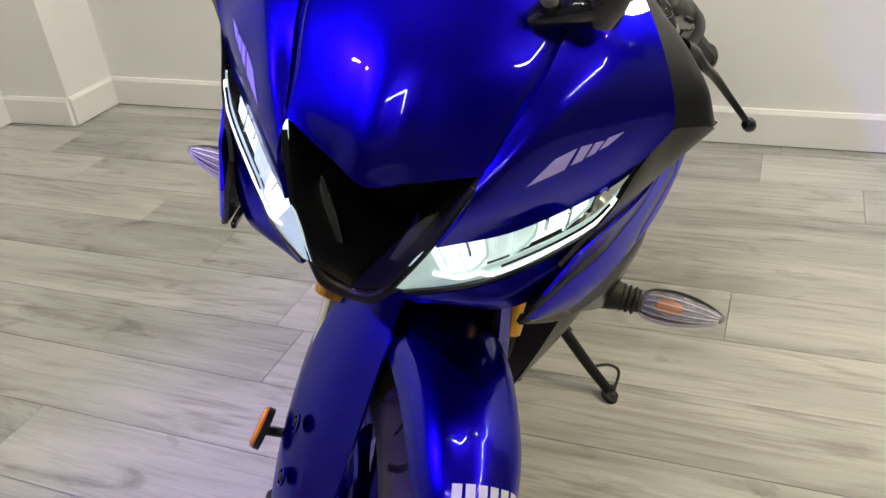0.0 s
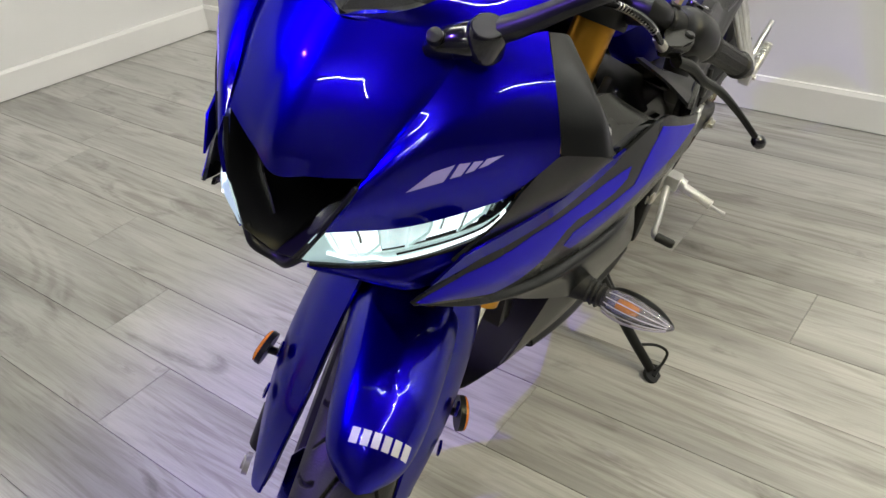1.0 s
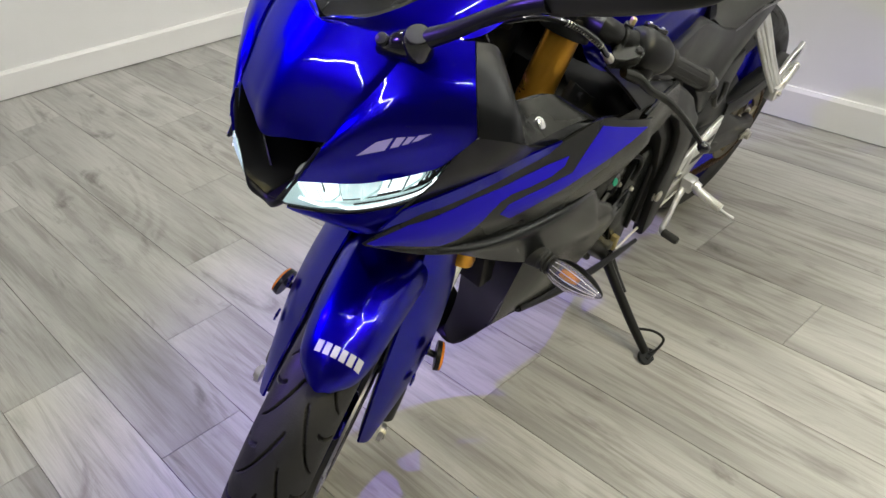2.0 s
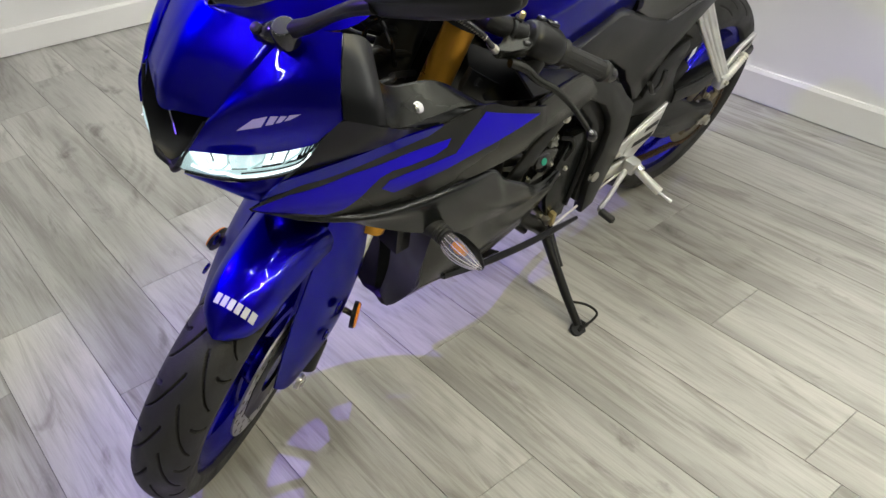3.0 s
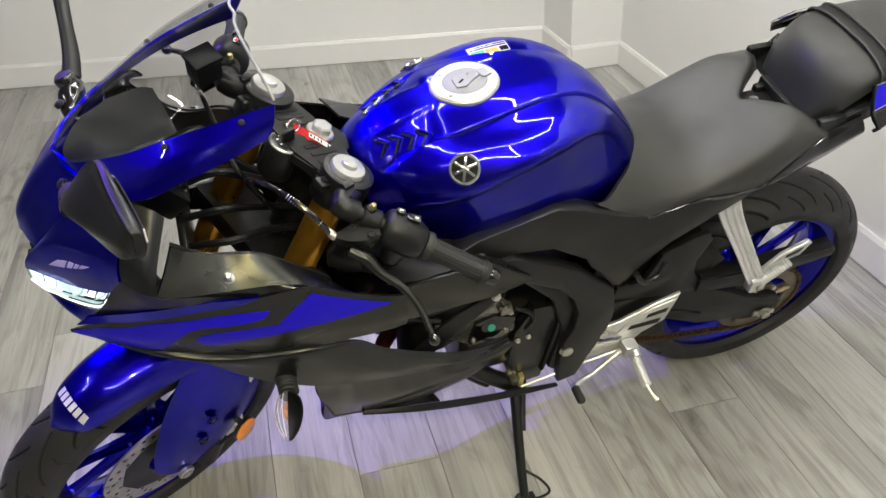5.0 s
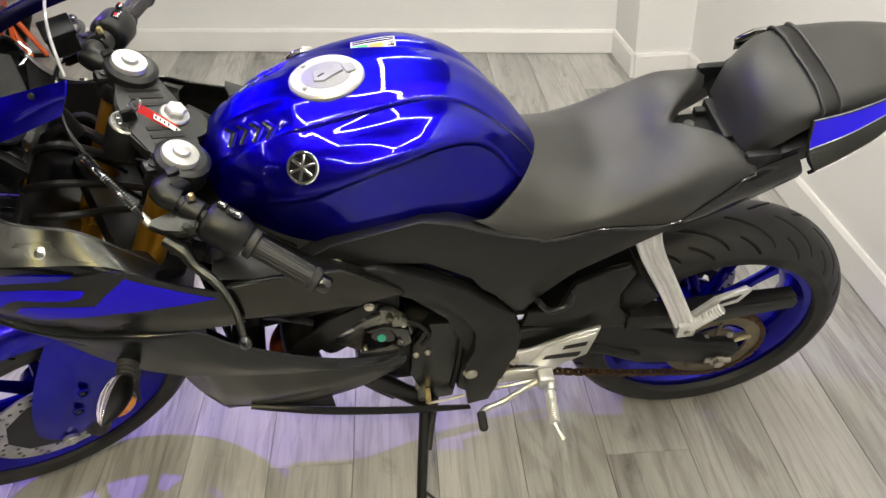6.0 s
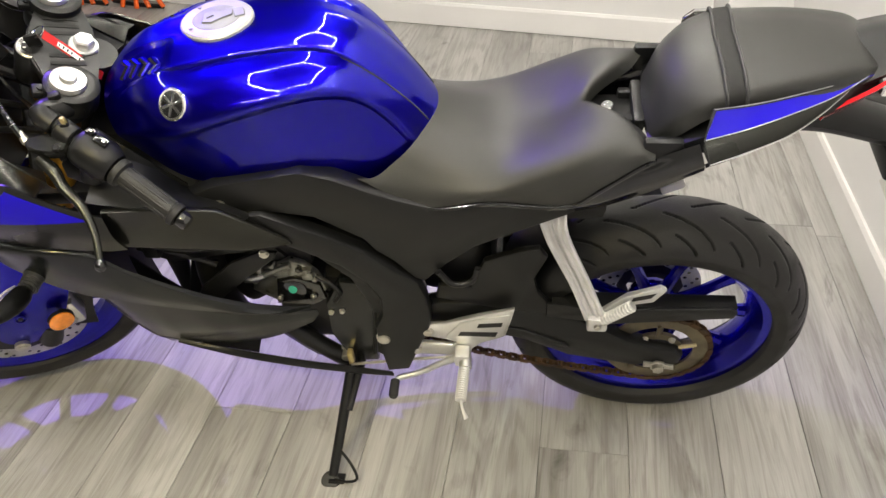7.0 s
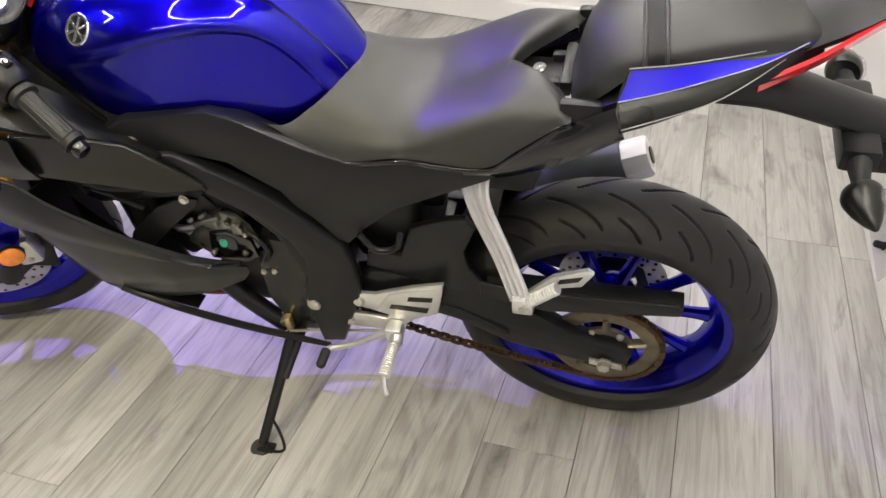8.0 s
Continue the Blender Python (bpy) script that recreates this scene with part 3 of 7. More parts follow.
def wheel(name, c, R, hw, rim_r, rim_hw, xf, pitch, lean, phase):
    w = new(name)
    w.parent = bike
    x, y, z = c
    tyre("tyre", c, R, hw, rim_r, w, xf, 1, pitch, lean)
    rh = rim_hw
    prof = [(rim_r + 0.006, -rh), (rim_r + 0.006, -rh + 0.006), (rim_r - 0.008, -rh + 0.010), (rim_r - 0.014, -rh * 0.6), (rim_r - 0.028, -rh * 0.35), (rim_r - 0.028, rh * 0.35),
            (rim_r - 0.014, rh * 0.6), (rim_r - 0.008, rh - 0.010), (rim_r + 0.006, rh - 0.006), (rim_r + 0.006, rh), (rim_r - 0.012, rh - 0.004), (rim_r - 0.026, rh * 0.6), (rim_r - 0.038, rh * 0.3),
            (rim_r - 0.038, -rh * 0.3), (rim_r - 0.026, -rh * 0.6), (rim_r - 0.012, -rh + 0.004)]
    part("rim", ring_body(prof, c, 120), BLUE_RIM, w, xf=xf)
    part("hub", turned([(0.03, -0.062), (0.045, -0.05), (0.05, -0.03), (0.042, -0.018), (0.042, 0.018), (0.05, 0.03), (0.045, 0.05), (0.03, 0.062)], c, (0, 1, 0), 32), BLUE_RIM, w, xf=xf)
    for k in range(5):
        for off in (-0.17, 0.17):
            a0, a1 = phase + k * 2 * math.pi / 5 + off * 1.5, phase + k * 2 * math.pi / 5 + off * 1.9
            p = []
            for f, wd in ((0.0, 0.014), (0.35, 0.011), (0.75, 0.011), (1.0, 0.015)):
                rr = 0.040 + (rim_r - 0.034 - 0.040) * f
                a = a0 * (1 - f) + a1 * f
                p.append((x + rr * math.cos(a), y, z + rr * math.sin(a)))
            part("spoke", tube(p, [0.016, 0.0125, 0.0115, 0.015], 8, 4, flat=1.0), BLUE_RIM, w, xf=xf)
    return w


def disc(r0, r1, c, y, parent, xf, holes=True):
    bm = ring_body([(r0, y - 0.002), (r1, y - 0.002), (r1, y + 0.002), (r0, y + 0.002)], c, 90)
    ob = part("brake_disc", bm, DISC, parent, "drilled steel brake disc", xf, 30)
    for k in range(48):
        a, rr = k * 2 * math.pi / 48, r0 + (r1 - r0) * (0.25, 0.55, 0.8)[k % 3]
        for s in (-1,):
            part("drilling", turned([(0.0042, 0), (0.0042, 0.0003)], (c[0] + rr * math.cos(a), c[1] + y - 0.00225, c[2] + rr * math.sin(a)), (0, -1, 0), 8), GLOSSBLACK, ob, xf=xf)
    part("carrier", ring_body([(0.05, y - 0.0035), (r0 + 0.006, y - 0.0035), (r0 + 0.006, y + 0.0035), (0.05, y + 0.0035)], c, 10), DARK, ob, xf=xf)
    return ob


FW, RW = (-0.077, 0.0, 0.330), (1.325, 0.0, 0.300)
front_wheel = wheel("front_wheel", FW, 0.297, 0.056, 0.224, 0.042, STEER, 0.33, -0.95, 0.5)
rear_wheel = wheel("rear_wheel", RW, 0.307, 0.078, 0.226, 0.056, None, 0.34, 0.95, 0.35)
disc(0.10, 0.142, FW, -0.062, front_wheel, STEER)
disc(0.065, 0.108, RW, 0.066, rear_wheel, None)

# front fork, guards and mudguard
TAN = math.tan(RAKE)
fork_x = lambda z: 0.311 - (1.003 - z) * TAN
for s in LR:
    fork = new("fork_leg")
    fork.parent = bike
    top_p, low_p = (fork_x(0.985), s * 0.10, 0.985), (fork_x(0.60), s * 0.10, 0.60)
    part("outer_tube", tube([low_p, (fork_x(0.61), s * 0.1, 0.61), (fork_x(0.62), s * 0.1, 0.62), top_p], [0.031, 0.031, 0.0265, 0.0265], 24, 1, False), GOLD, fork, "gold anodised fork tube", STEER)
    part("stanchion", tube([(fork_x(0.32), s * 0.10, 0.32), low_p], 0.0185, 20, 1, False), CHROME, fork, "", STEER)
    part("axle_lug", tube([(fork_x(0.36), s * 0.10, 0.36), (fork_x(0.30), s * 0.10, 0.30)], [0.024, 0.026], 16, 1, False), DARK, fork, "", STEER)
    cap = part("fork_cap", turned([(0.028, -0.01), (0.028, 0.0), (0.026, 0.004), (0.013, 0.005), (0.012, 0.011), (0.010, 0.012)], (0.3145, s * 0.1005, 1.003), tuple(AX), 28), SATIN, fork, "silver fork cap bolt", STEER)
    guard = [[(0.050, 0.052, 0.690), (-0.012, 0.064, 0.610), (-0.066, 0.072, 0.515), (-0.105, 0.080, 0.425), (-0.122, 0.085, 0.352)],
             [(0.080, 0.078, 0.672), (0.028, 0.094, 0.590), (-0.022, 0.106, 0.490), (-0.065, 0.105, 0.405), (-0.100, 0.098, 0.328)],
             [(0.115, 0.092, 0.650), (0.078, 0.112, 0.565), (0.030, 0.122, 0.465), (-0.012, 0.117, 0.380), (-0.062, 0.103, 0.315)],
             [(0.145, 0.094, 0.628), (0.116, 0.110, 0.545), (0.072, 0.116, 0.448), (0.025, 0.110, 0.368), (-0.025, 0.100, 0.318)]]
    gd = panel("fork_guard", guard, BLUE, bike, s, 5, 6, 0.004, "glossy blue fork guard with two sunk screws", STEER)
    # added black sheet that darkens the gap between guard and wheel
    liner = [[(x + 0.010, w - 0.002, z) for x, w, z in guard[0]], [(x + 0.055, max(0.060, w - 0.008), z - 0.020) for x, w, z in guard[0]], [(x + 0.190, max(0.062, w - 0.012), z - 0.095) for x, w, z in guard[0]]]
    panel("guard_liner", liner, BLACK, gd, s, 4, 6, 0.003, "black sheet added to fill the dark gap behind the fork guard", STEER)
    for gx, gz in ((-0.03, 0.514), (-0.058, 0.453)):
        sc = part("recess", turned([(0.011, 0), (0.0115, 0.003), (0.009, 0.0035), (0.0085, 0.0005), (0.002, 0.0004)], (gx + 0.032, s * 0.1225, gz - 0.01), (0, s, 0.1), 20), BLUE_RIM, gd, xf=STEER)
        part("screw", turned([(0.005, 0), (0.005, 0.004), (0.003, 0.005)], (gx + 0.032, s * 0.122, gz - 0.01), (0, s, 0.1), 12), DARK, gd, xf=STEER)
    rf = part("reflector_stalk", tube([(0.045, s * 0.112, 0.43), (0.05, s * 0.128, 0.425), (0.05, s * 0.146, 0.425)], 0.006, 8, 2), BLACK, bike, xf=STEER)
    part("reflector", turned([(0.022, 0), (0.025, 0.002), (0.025, 0.007), (0.022, 0.009)], (0.048, s * 0.146, 0.430), (0.25, s, 0.1), 24), AMBER, rf, "round amber side reflector", STEER)
    part("reflector_back", turned([(0.0262, -0.003), (0.0262, 0.005)], (0.048, s * 0.145, 0.430), (0.25, s, 0.1), 24), BLACK, rf, xf=STEER)

rows = []
for th, r0, wd in ((-46, 0.352, 0.066), (-30, 0.360, 0.068), (-12, 0.360, 0.063), (4, 0.353, 0.056), (14, 0.344, 0.049), (20, 0.333, 0.038), (24.5, 0.318, 0.015)):
    row = []
    for f, dr in ((0.0, 0.0), (0.35, -0.003), (0.7, -0.012), (0.93, -0.032), (1.0, -0.052)):
        a = radians(th + (1 - abs(f)) * 1.5)
        rr = r0 + dr * wd / 0.066
        row.append((FW[0] - rr * math.sin(a), f * wd, FW[2] + rr * math.cos(a)))
    rows.append(row)
fender = part("mudguard", shell(surface(both(rows), 6, 5), 0.004), BLUE, bike, "glossy blue front mudguard", STEER @ Matrix.Translation((0, -0.009, 0)))
# printed brand bar on the mudguard: seven plain blocks
ft = tree_of(fender)
marks = []
for k in range(6):
    marks.append(0.0118 * (k - 2.5))
# a frame whose x runs across the mudguard and whose -z runs down onto it
zax = (STEER.to_3x3() @ Vector((-0.29, 0, 0.957))).normalized()
xax = (STEER.to_3x3() @ Vector((0, -1, 0))).normalized()
yax = zax.cross(xax)
o = STEER @ Vector((FW[0] - 0.29 * 0.345, -0.016, FW[2] + 0.957 * 0.345)) + zax * 0.06
lay = Matrix(((xax.x, yax.x, zax.x, o.x), (xax.y, yax.y, zax.y, o.y), (xax.z, yax.z, zax.z, o.z), (0, 0, 0, 1)))
for q in marks:
    part("brand_block", laid([[(q - 0.0042, -0.008), (q + 0.0042, -0.008), (q + 0.0042, 0.008), (q - 0.0042, 0.008)]], lay, ft), SILVERPRINT, fender, "pale printed block")
# brake caliper and hose, left leg
cal = part("caliper", joined(box((0.05, 0.05, 0.085), (0.045, -0.085, 0.375), 0.010), box((0.03, 0.03, 0.12), (0.055, -0.08, 0.40), 0.008)), ALU, bike, "silver cast front brake caliper", STEER)
bolt("caliper_bolt", (0.05, -0.110, 0.355), (0, -1, 0), 0.006, cal, xf=STEER)
bolt("caliper_bolt", (0.05, -0.110, 0.395), (0, -1, 0), 0.006, cal, xf=STEER)
part("front_axle", turned([(0.016, 0), (0.016, 0.008), (0.010, 0.009), (0.010, 0.012)], (FW[0] + 0.002, -0.112, FW[2] - 0.002), (0, -1, 0), 20), STEEL, bike, xf=STEER)
part("front_axle", turned([(0.016, 0), (0.016, 0.008), (0.010, 0.009), (0.010, 0.012)], (FW[0] + 0.002, 0.112, FW[2] - 0.002), (0, 1, 0), 20), STEEL, bike, xf=STEER)

# upper cowl
SEAM = [(-0.097, 0.0935, 0.932), (-0.077, 0.0990, 0.955), (-0.043, 0.1105, 0.993), (0.010, 0.1215, 1.036)]
nose = [[(-0.129, 0, 0.912), (-0.118, 0.045, 0.921), (-0.102, 0.086, 0.932), SEAM[0]],
        [(-0.121, 0, 0.945), (-0.108, 0.044, 0.950), (-0.085, 0.089, 0.956), SEAM[1]],
        [(-0.088, 0, 0.992), (-0.076, 0.048, 0.995), (-0.052, 0.096, 0.996), SEAM[2]],
        [(-0.042, 0, 1.036), (-0.028, 0.055, 1.040), (0.0, 0.104, 1.041), SEAM[3]]]
cowl = new("upper_cowl")
cowl.parent = bike
part("nose", shell(surface(both(nose), 8, 8), 0.004), BLUE, cowl, "glossy blue nose panel")
cheek_obs = {}
for s in LR:
    ck = [[(-0.127, 0.071, 0.880), (-0.066, 0.122, 0.878), (-0.012, 0.180, 0.908), (0.004, 0.200, 0.934), (0.018, 0.216, 0.960)],
          [(-0.119, 0.083, 0.905), (-0.072, 0.128, 0.918), (-0.026, 0.172, 0.950), (0.000, 0.191, 0.968), (0.022, 0.206, 0.985)],
          [(-0.108, 0.089, 0.920), (-0.079, 0.115, 0.951), (-0.034, 0.145, 0.985), (0.004, 0.168, 1.004), (0.036, 0.186, 1.014)],
          [SEAM[0], SEAM[1], SEAM[2], SEAM[3], (0.058, 0.160, 1.042)]]
    cheek_obs[s] = panel("cheek", ck, BLUE, cowl, s, 8, 8, 0.004, "glossy blue side of the nose over the headlight")
    band = [[(-0.046, 0.0, 1.038), (-0.018, 0.062, 1.052), (0.05, 0.102, 1.080), (0.12, 0.125, 1.111), (0.19, 0.138, 1.134), (0.262, 0.146, 1.154)],
            [(-0.038, 0.03, 1.038), (0.0, 0.09, 1.046), (0.06, 0.130, 1.068), (0.125, 0.150, 1.094), (0.19, 0.156, 1.115), (0.256, 0.158, 1.132)],
            [(-0.02, 0.07, 1.036), (0.014, 0.118, 1.040), (0.068, 0.160, 1.046), (0.13, 0.168, 1.072), (0.19, 0.168, 1.093), (0.245, 0.160, 1.110)]]
    panel("screen_band", band, BLUE, cowl, s, 6, 6, 0.004, "glossy blue rim below the screen")
    for q in ((0.114, 0.133, 1.106), (0.216, 0.151, 1.138)):
        bolt("screen_screw", (q[0], s * q[1], q[2]), (-0.2, s * 0.8, 0.6), 0.0036, cowl, DARK, h=0.004)
    # matt black panel behind the cheek, and the trim running back from it
    panel("cheek_trim", [[(0.018, 0.218, 0.960), (0.022, 0.208, 0.985), (0.036, 0.188, 1.014), (0.059, 0.162, 1.043)],
                         [(0.042, 0.246, 0.960), (0.050, 0.232, 0.988), (0.064, 0.204, 1.014), (0.080, 0.172, 1.036)],
                         [(0.060, 0.252, 0.955), (0.066, 0.236, 0.978), (0.078, 0.208, 1.000), (0.092, 0.176, 1.022)]], BLACK, cowl, s, 6, 6, 0.004, "matt black trim behind the cheek")
    panel("cheek_trim", [[(-0.006, 0.199, 0.922), (0.018, 0.217, 0.958), (0.058, 0.252, 0.952), (0.115, 0.228, 0.905), (0.175, 0.220, 0.872)],
                         [(-0.022, 0.190, 0.890), (0.02, 0.212, 0.908), (0.062, 0.226, 0.900), (0.115, 0.224, 0.884), (0.178, 0.221, 0.866)],
                         [(-0.050, 0.165, 0.842), (0.01, 0.196, 0.866), (0.06, 0.210, 0.872), (0.115, 0.216, 0.870), (0.18, 0.221, 0.860)]], BLACK, cowl, s, 6, 5, 0.004)
    panel("cockpit_trim", [[(0.058, 0.251, 0.955), (0.075, 0.243, 0.936), (0.110, 0.229, 0.912), (0.155, 0.222, 0.898), (0.234, 0.226, 0.889), (0.300, 0.236, 0.856)],
                           [(0.070, 0.226, 0.960), (0.090, 0.222, 0.940), (0.121, 0.211, 0.923), (0.155, 0.207, 0.910), (0.220, 0.208, 0.904), (0.300, 0.220, 0.852)],
                           [(0.088, 0.188, 0.980), (0.105, 0.183, 0.956), (0.130, 0.180, 0.938), (0.160, 0.180, 0.928), (0.208, 0.188, 0.919), (0.300, 0.200, 0.846)]], GREY, cowl, s, 6, 6, 0.004, "satin grey cockpit side trim with one screw")
    panel("cockpit_wall", [[(0.088, 0.186, 0.980), (0.130, 0.178, 0.937), (0.208, 0.186, 0.918), (0.300, 0.198, 0.845)],
                           [(0.085, 0.150, 0.93), (0.14, 0.155, 0.87), (0.20, 0.16, 0.86), (0.28, 0.165, 0.84)]], BLACK, cowl, s, 4, 5, 0.004)
    panel("trim_lip", [[(0.056, 0.247, 0.950), (0.075, 0.240, 0.933), (0.110, 0.226, 0.910), (0.155, 0.219, 0.896), (0.234, 0.223, 0.887), (0.300, 0.233, 0.855)],
                       [(0.030, 0.205, 0.900), (0.060, 0.214, 0.885), (0.110, 0.220, 0.872), (0.170, 0.222, 0.868), (0.255, 0.236, 0.880), (0.310, 0.243, 0.858)]], SATINBLACK, cowl, s, 3, 6, 0.004, "black lip between cockpit trim and fairing")
    bolt("trim_screw", (0.155, s * 0.2085, 0.9105), (0.1, s * 0.75, 0.65), 0.008, cowl, CHROME)
# pale stripe decal on the cheek
for s in LR:
    tr = tree_of(cheek_obs[s])
    za = Vector((-0.62, s * 0.55, 0.56)).normalized()
    xa = (Vector((0.52, s * 0.62, 0.26)) - za * Vector((0.52, s * 0.62, 0.26)).dot(za)).normalized()
    ya = za.cross(xa)
    oo = Vector((-0.058, s * 0.150, 0.946)) + za * 0.05
    lm = Matrix(((xa.x, ya.x, za.x, oo.x), (xa.y, ya.y, za.y, oo.y), (xa.z, ya.z, za.z, oo.z), (0, 0, 0, 1)))
    f = -s
    polys = [[(-0.040, -0.008 * f), (-0.006, -0.006 * f), (0.006, 0.007 * f), (-0.014, 0.005 * f)],
             [(0.000, -0.0045 * f), (0.010, -0.004 * f), (0.020, 0.006 * f), (0.010, 0.007 * f)],
             [(0.014, -0.003 * f), (0.022, -0.002 * f), (0.031, 0.005 * f), (0.023, 0.006 * f)],
             [(0.026, -0.001 * f), (0.034, 0.0 * f), (0.050, 0.006 * f), (0.035, 0.006 * f)]]
    part("stripe_decal", laid(polys, lm, tr), LILAC, cowl, "pale lilac speed stripe decal")

# central intake between the headlights
duct_front = [(-0.128, 0, 0.913), (-0.100, 0.089, 0.934), (-0.127, 0.070, 0.880), (-0.137, 0.043, 0.832), (-0.127, 0.0, 0.811)]
duct = []
for f in (0.0, 0.4, 1.0):
    ring = []
    for x, w, z in duct_front:
        ring.append((x + 0.10 * f, w * (1 - 0.35 * f), 0.87 + (z - 0.87) * (1 - 0.3 * f)))
    duct.append(ring)
duct = np.array(duct)
full = np.concatenate([duct, (duct * [1, -1, 1])[:, 3:0:-1]], 1)
full = np.concatenate([full, full[:, :1]], 1)
part("intake", shell(np.array([[p for p in r] for r in full]), 0.0025), BLACK, cowl, "black air intake between the headlights")
part("intake_back", box((0.004, 0.14, 0.10), (-0.030, 0, 0.868), 0.001), BLACK, cowl)
part("intake_lip", tube([(-0.129, -0.046, 0.833), (-0.134, -0.030, 0.818), (-0.128, 0.0, 0.809), (-0.134, 0.030, 0.818), (-0.129, 0.046, 0.833)], 0.006, 10, 5), BLACK, cowl)
for s in LR:
    part("intake_lip", tube([(-0.133, s * 0.046, 0.833), (-0.126, s * 0.069, 0.878), (-0.108, s * 0.088, 0.926)], 0.0028, 8, 5), BLACK, cowl)

# headlights
for s in LR:
    hl = new("headlight")
    hl.parent = bike
    hl["label"] = "lit white LED headlight behind a clear lens"
    lens = [[(-0.136, 0.045, 0.833), (-0.126, 0.073, 0.879), (-0.066, 0.122, 0.877), (-0.012, 0.180, 0.906), (-0.004, 0.198, 0.924)],
            [(-0.134, 0.052, 0.832), (-0.122, 0.086, 0.856), (-0.074, 0.126, 0.858), (-0.024, 0.180, 0.890), (-0.004, 0.1985, 0.923)],
            [(-0.132, 0.055, 0.831), (-0.106, 0.092, 0.833), (-0.072, 0.124, 0.836), (-0.032, 0.176, 0.870), (-0.004, 0.199, 0.922)]]
    G = surface(sided(lens, s), 6, 8)
    part("lens", shell(G, 0.0015 * -s), LENS, hl, "clear headlight lens")
    part("reflector", shell(G + np.array([0.030, -s * 0.016, 0.004]), 0.002 * -s), REFLECTOR, hl, "silver reflector")
    n0, n1 = G.shape[:2]
    # frosted guide round the inner and lower edge, three lit modules, then the dark outer reflector
    back = lambda i0, i1, j0, j1, d: G[i0:i1 + 1, j0:j1 + 1] + np.array([d, -s * d * 0.6, d * 0.1])
    part("light_guide", shell(back(8, n0 - 1, 0, 29, 0.002), 0.002), LAMPSOFT, hl, "glowing frosted light guide")
    part("light_guide", shell(back(0, 8, 0, 7, 0.002), 0.002), LAMPSOFT, hl, "glowing frosted light guide")
    for j0, j1, d in ((7, 13, 0.004), (13, 18, 0.006), (18, 23, 0.008)):
        part("led_module", shell(back(1, 8, j0, j1, d), 0.003), LAMP if j0 < 10 or j0 == 18 else LAMPMID, hl, "glowing LED module")
        a, b = back(1, 8, j1, j1, d - 0.002)[:, 0], back(1, 8, j0, j1, d - 0.002)[4]
        part("divider", tube([a[0], a[4], back(1, 8, j1 - 2, j1 - 2, d - 0.002)[7, 0]], 0.0014, 6, 2), LAMPSOFT, hl)
        # stepped facets in the lit module
        for jj, i0_, i1_ in ((j0 + 1, 1, 5), (j0 + 3, 3, 8), (j1 - 2, 1, 4)):
            q = G[i0_:i1_ + 1, jj] + np.array([d - 0.003, -s * (d - 0.003) * 0.6, 0])
            part("facet", tube([q[0], q[len(q) // 2] + [0.001, 0, 0], q[-1]], 0.0016, 4, 1, False), REFLECTOR if jj % 2 else LAMPMID, hl)
    for j in (24, 25, 27, 28):
        q = back(1, 8, j, j, 0.012)[:, 0]
        part("divider", tube([q[0], q[4], q[7]], 0.0016, 6, 2), REFLECTOR, hl)
    # dark slot over the lower guide and the bright line that bends round it
    part("slot", tube([G[9, j] + np.array([-0.0005, -s * 0.0005, 0.0]) for j in range(15, 28, 3)], 0.0013, 6, 3), GLOSSBLACK, hl)
    part("bright_line", tube([G[i_, j] + np.array([0.0002, 0, 0]) for i_, j in ((5, 6), (9, 9), (9, 12), (11, 14), (11, 19), (11, 25), (9, 28))], 0.0018, 6, 3), LAMP, hl, "bright bent light guide")
    part("bezel", tube([G[0, j] + np.array([0.002, 0, 0.001]) for j in range(8, n1, 3)], 0.0016, 6, 2), GLOSSBLACK, hl)
    # dark rim below the lens
    low = G[-1]
    part("headlight_rim", tube([low[j] + np.array([0.003, 0, -0.003]) for j in range(0, n1, 4)], 0.0032, 8, 3), GLOSSBLACK, hl)
    panel("lamp_skirt", [[(-0.131, 0.054, 0.824), (-0.104, 0.093, 0.826), (-0.071, 0.126, 0.830), (-0.030, 0.178, 0.864)],
                         [(-0.116, 0.066, 0.812), (-0.094, 0.112, 0.814), (-0.066, 0.142, 0.822), (-0.022, 0.184, 0.856)],
                         [(-0.088, 0.080, 0.796), (-0.076, 0.128, 0.800), (-0.052, 0.156, 0.812), (-0.010, 0.186, 0.842)]], BLUE, cowl, s, 5, 6, 0.004, "glossy dark blue skirt under the headlight")
    # chin panels running back under the lamp
    panel("chin", [[(-0.128, 0.050, 0.826), (-0.100, 0.092, 0.824), (-0.066, 0.125, 0.826), (-0.030, 0.172, 0.858)],
                   [(-0.07, 0.045, 0.802), (-0.045, 0.085, 0.800), (-0.02, 0.115, 0.804), (0.02, 0.16, 0.828)],
                   [(0.03, 0.04, 0.785), (0.05, 0.08, 0.785), (0.06, 0.11, 0.790), (0.08, 0.15, 0.80)]], BLACK, cowl, s, 5, 5, 0.004)
part("chin", shell(surface(both([[(-0.125, 0, 0.808), (-0.124, 0.045, 0.824)], [(-0.07, 0, 0.798), (-0.07, 0.045, 0.802)], [(0.03, 0, 0.785), (0.03, 0.042, 0.785)]]), 5, 4), 0.004), BLACK, cowl)

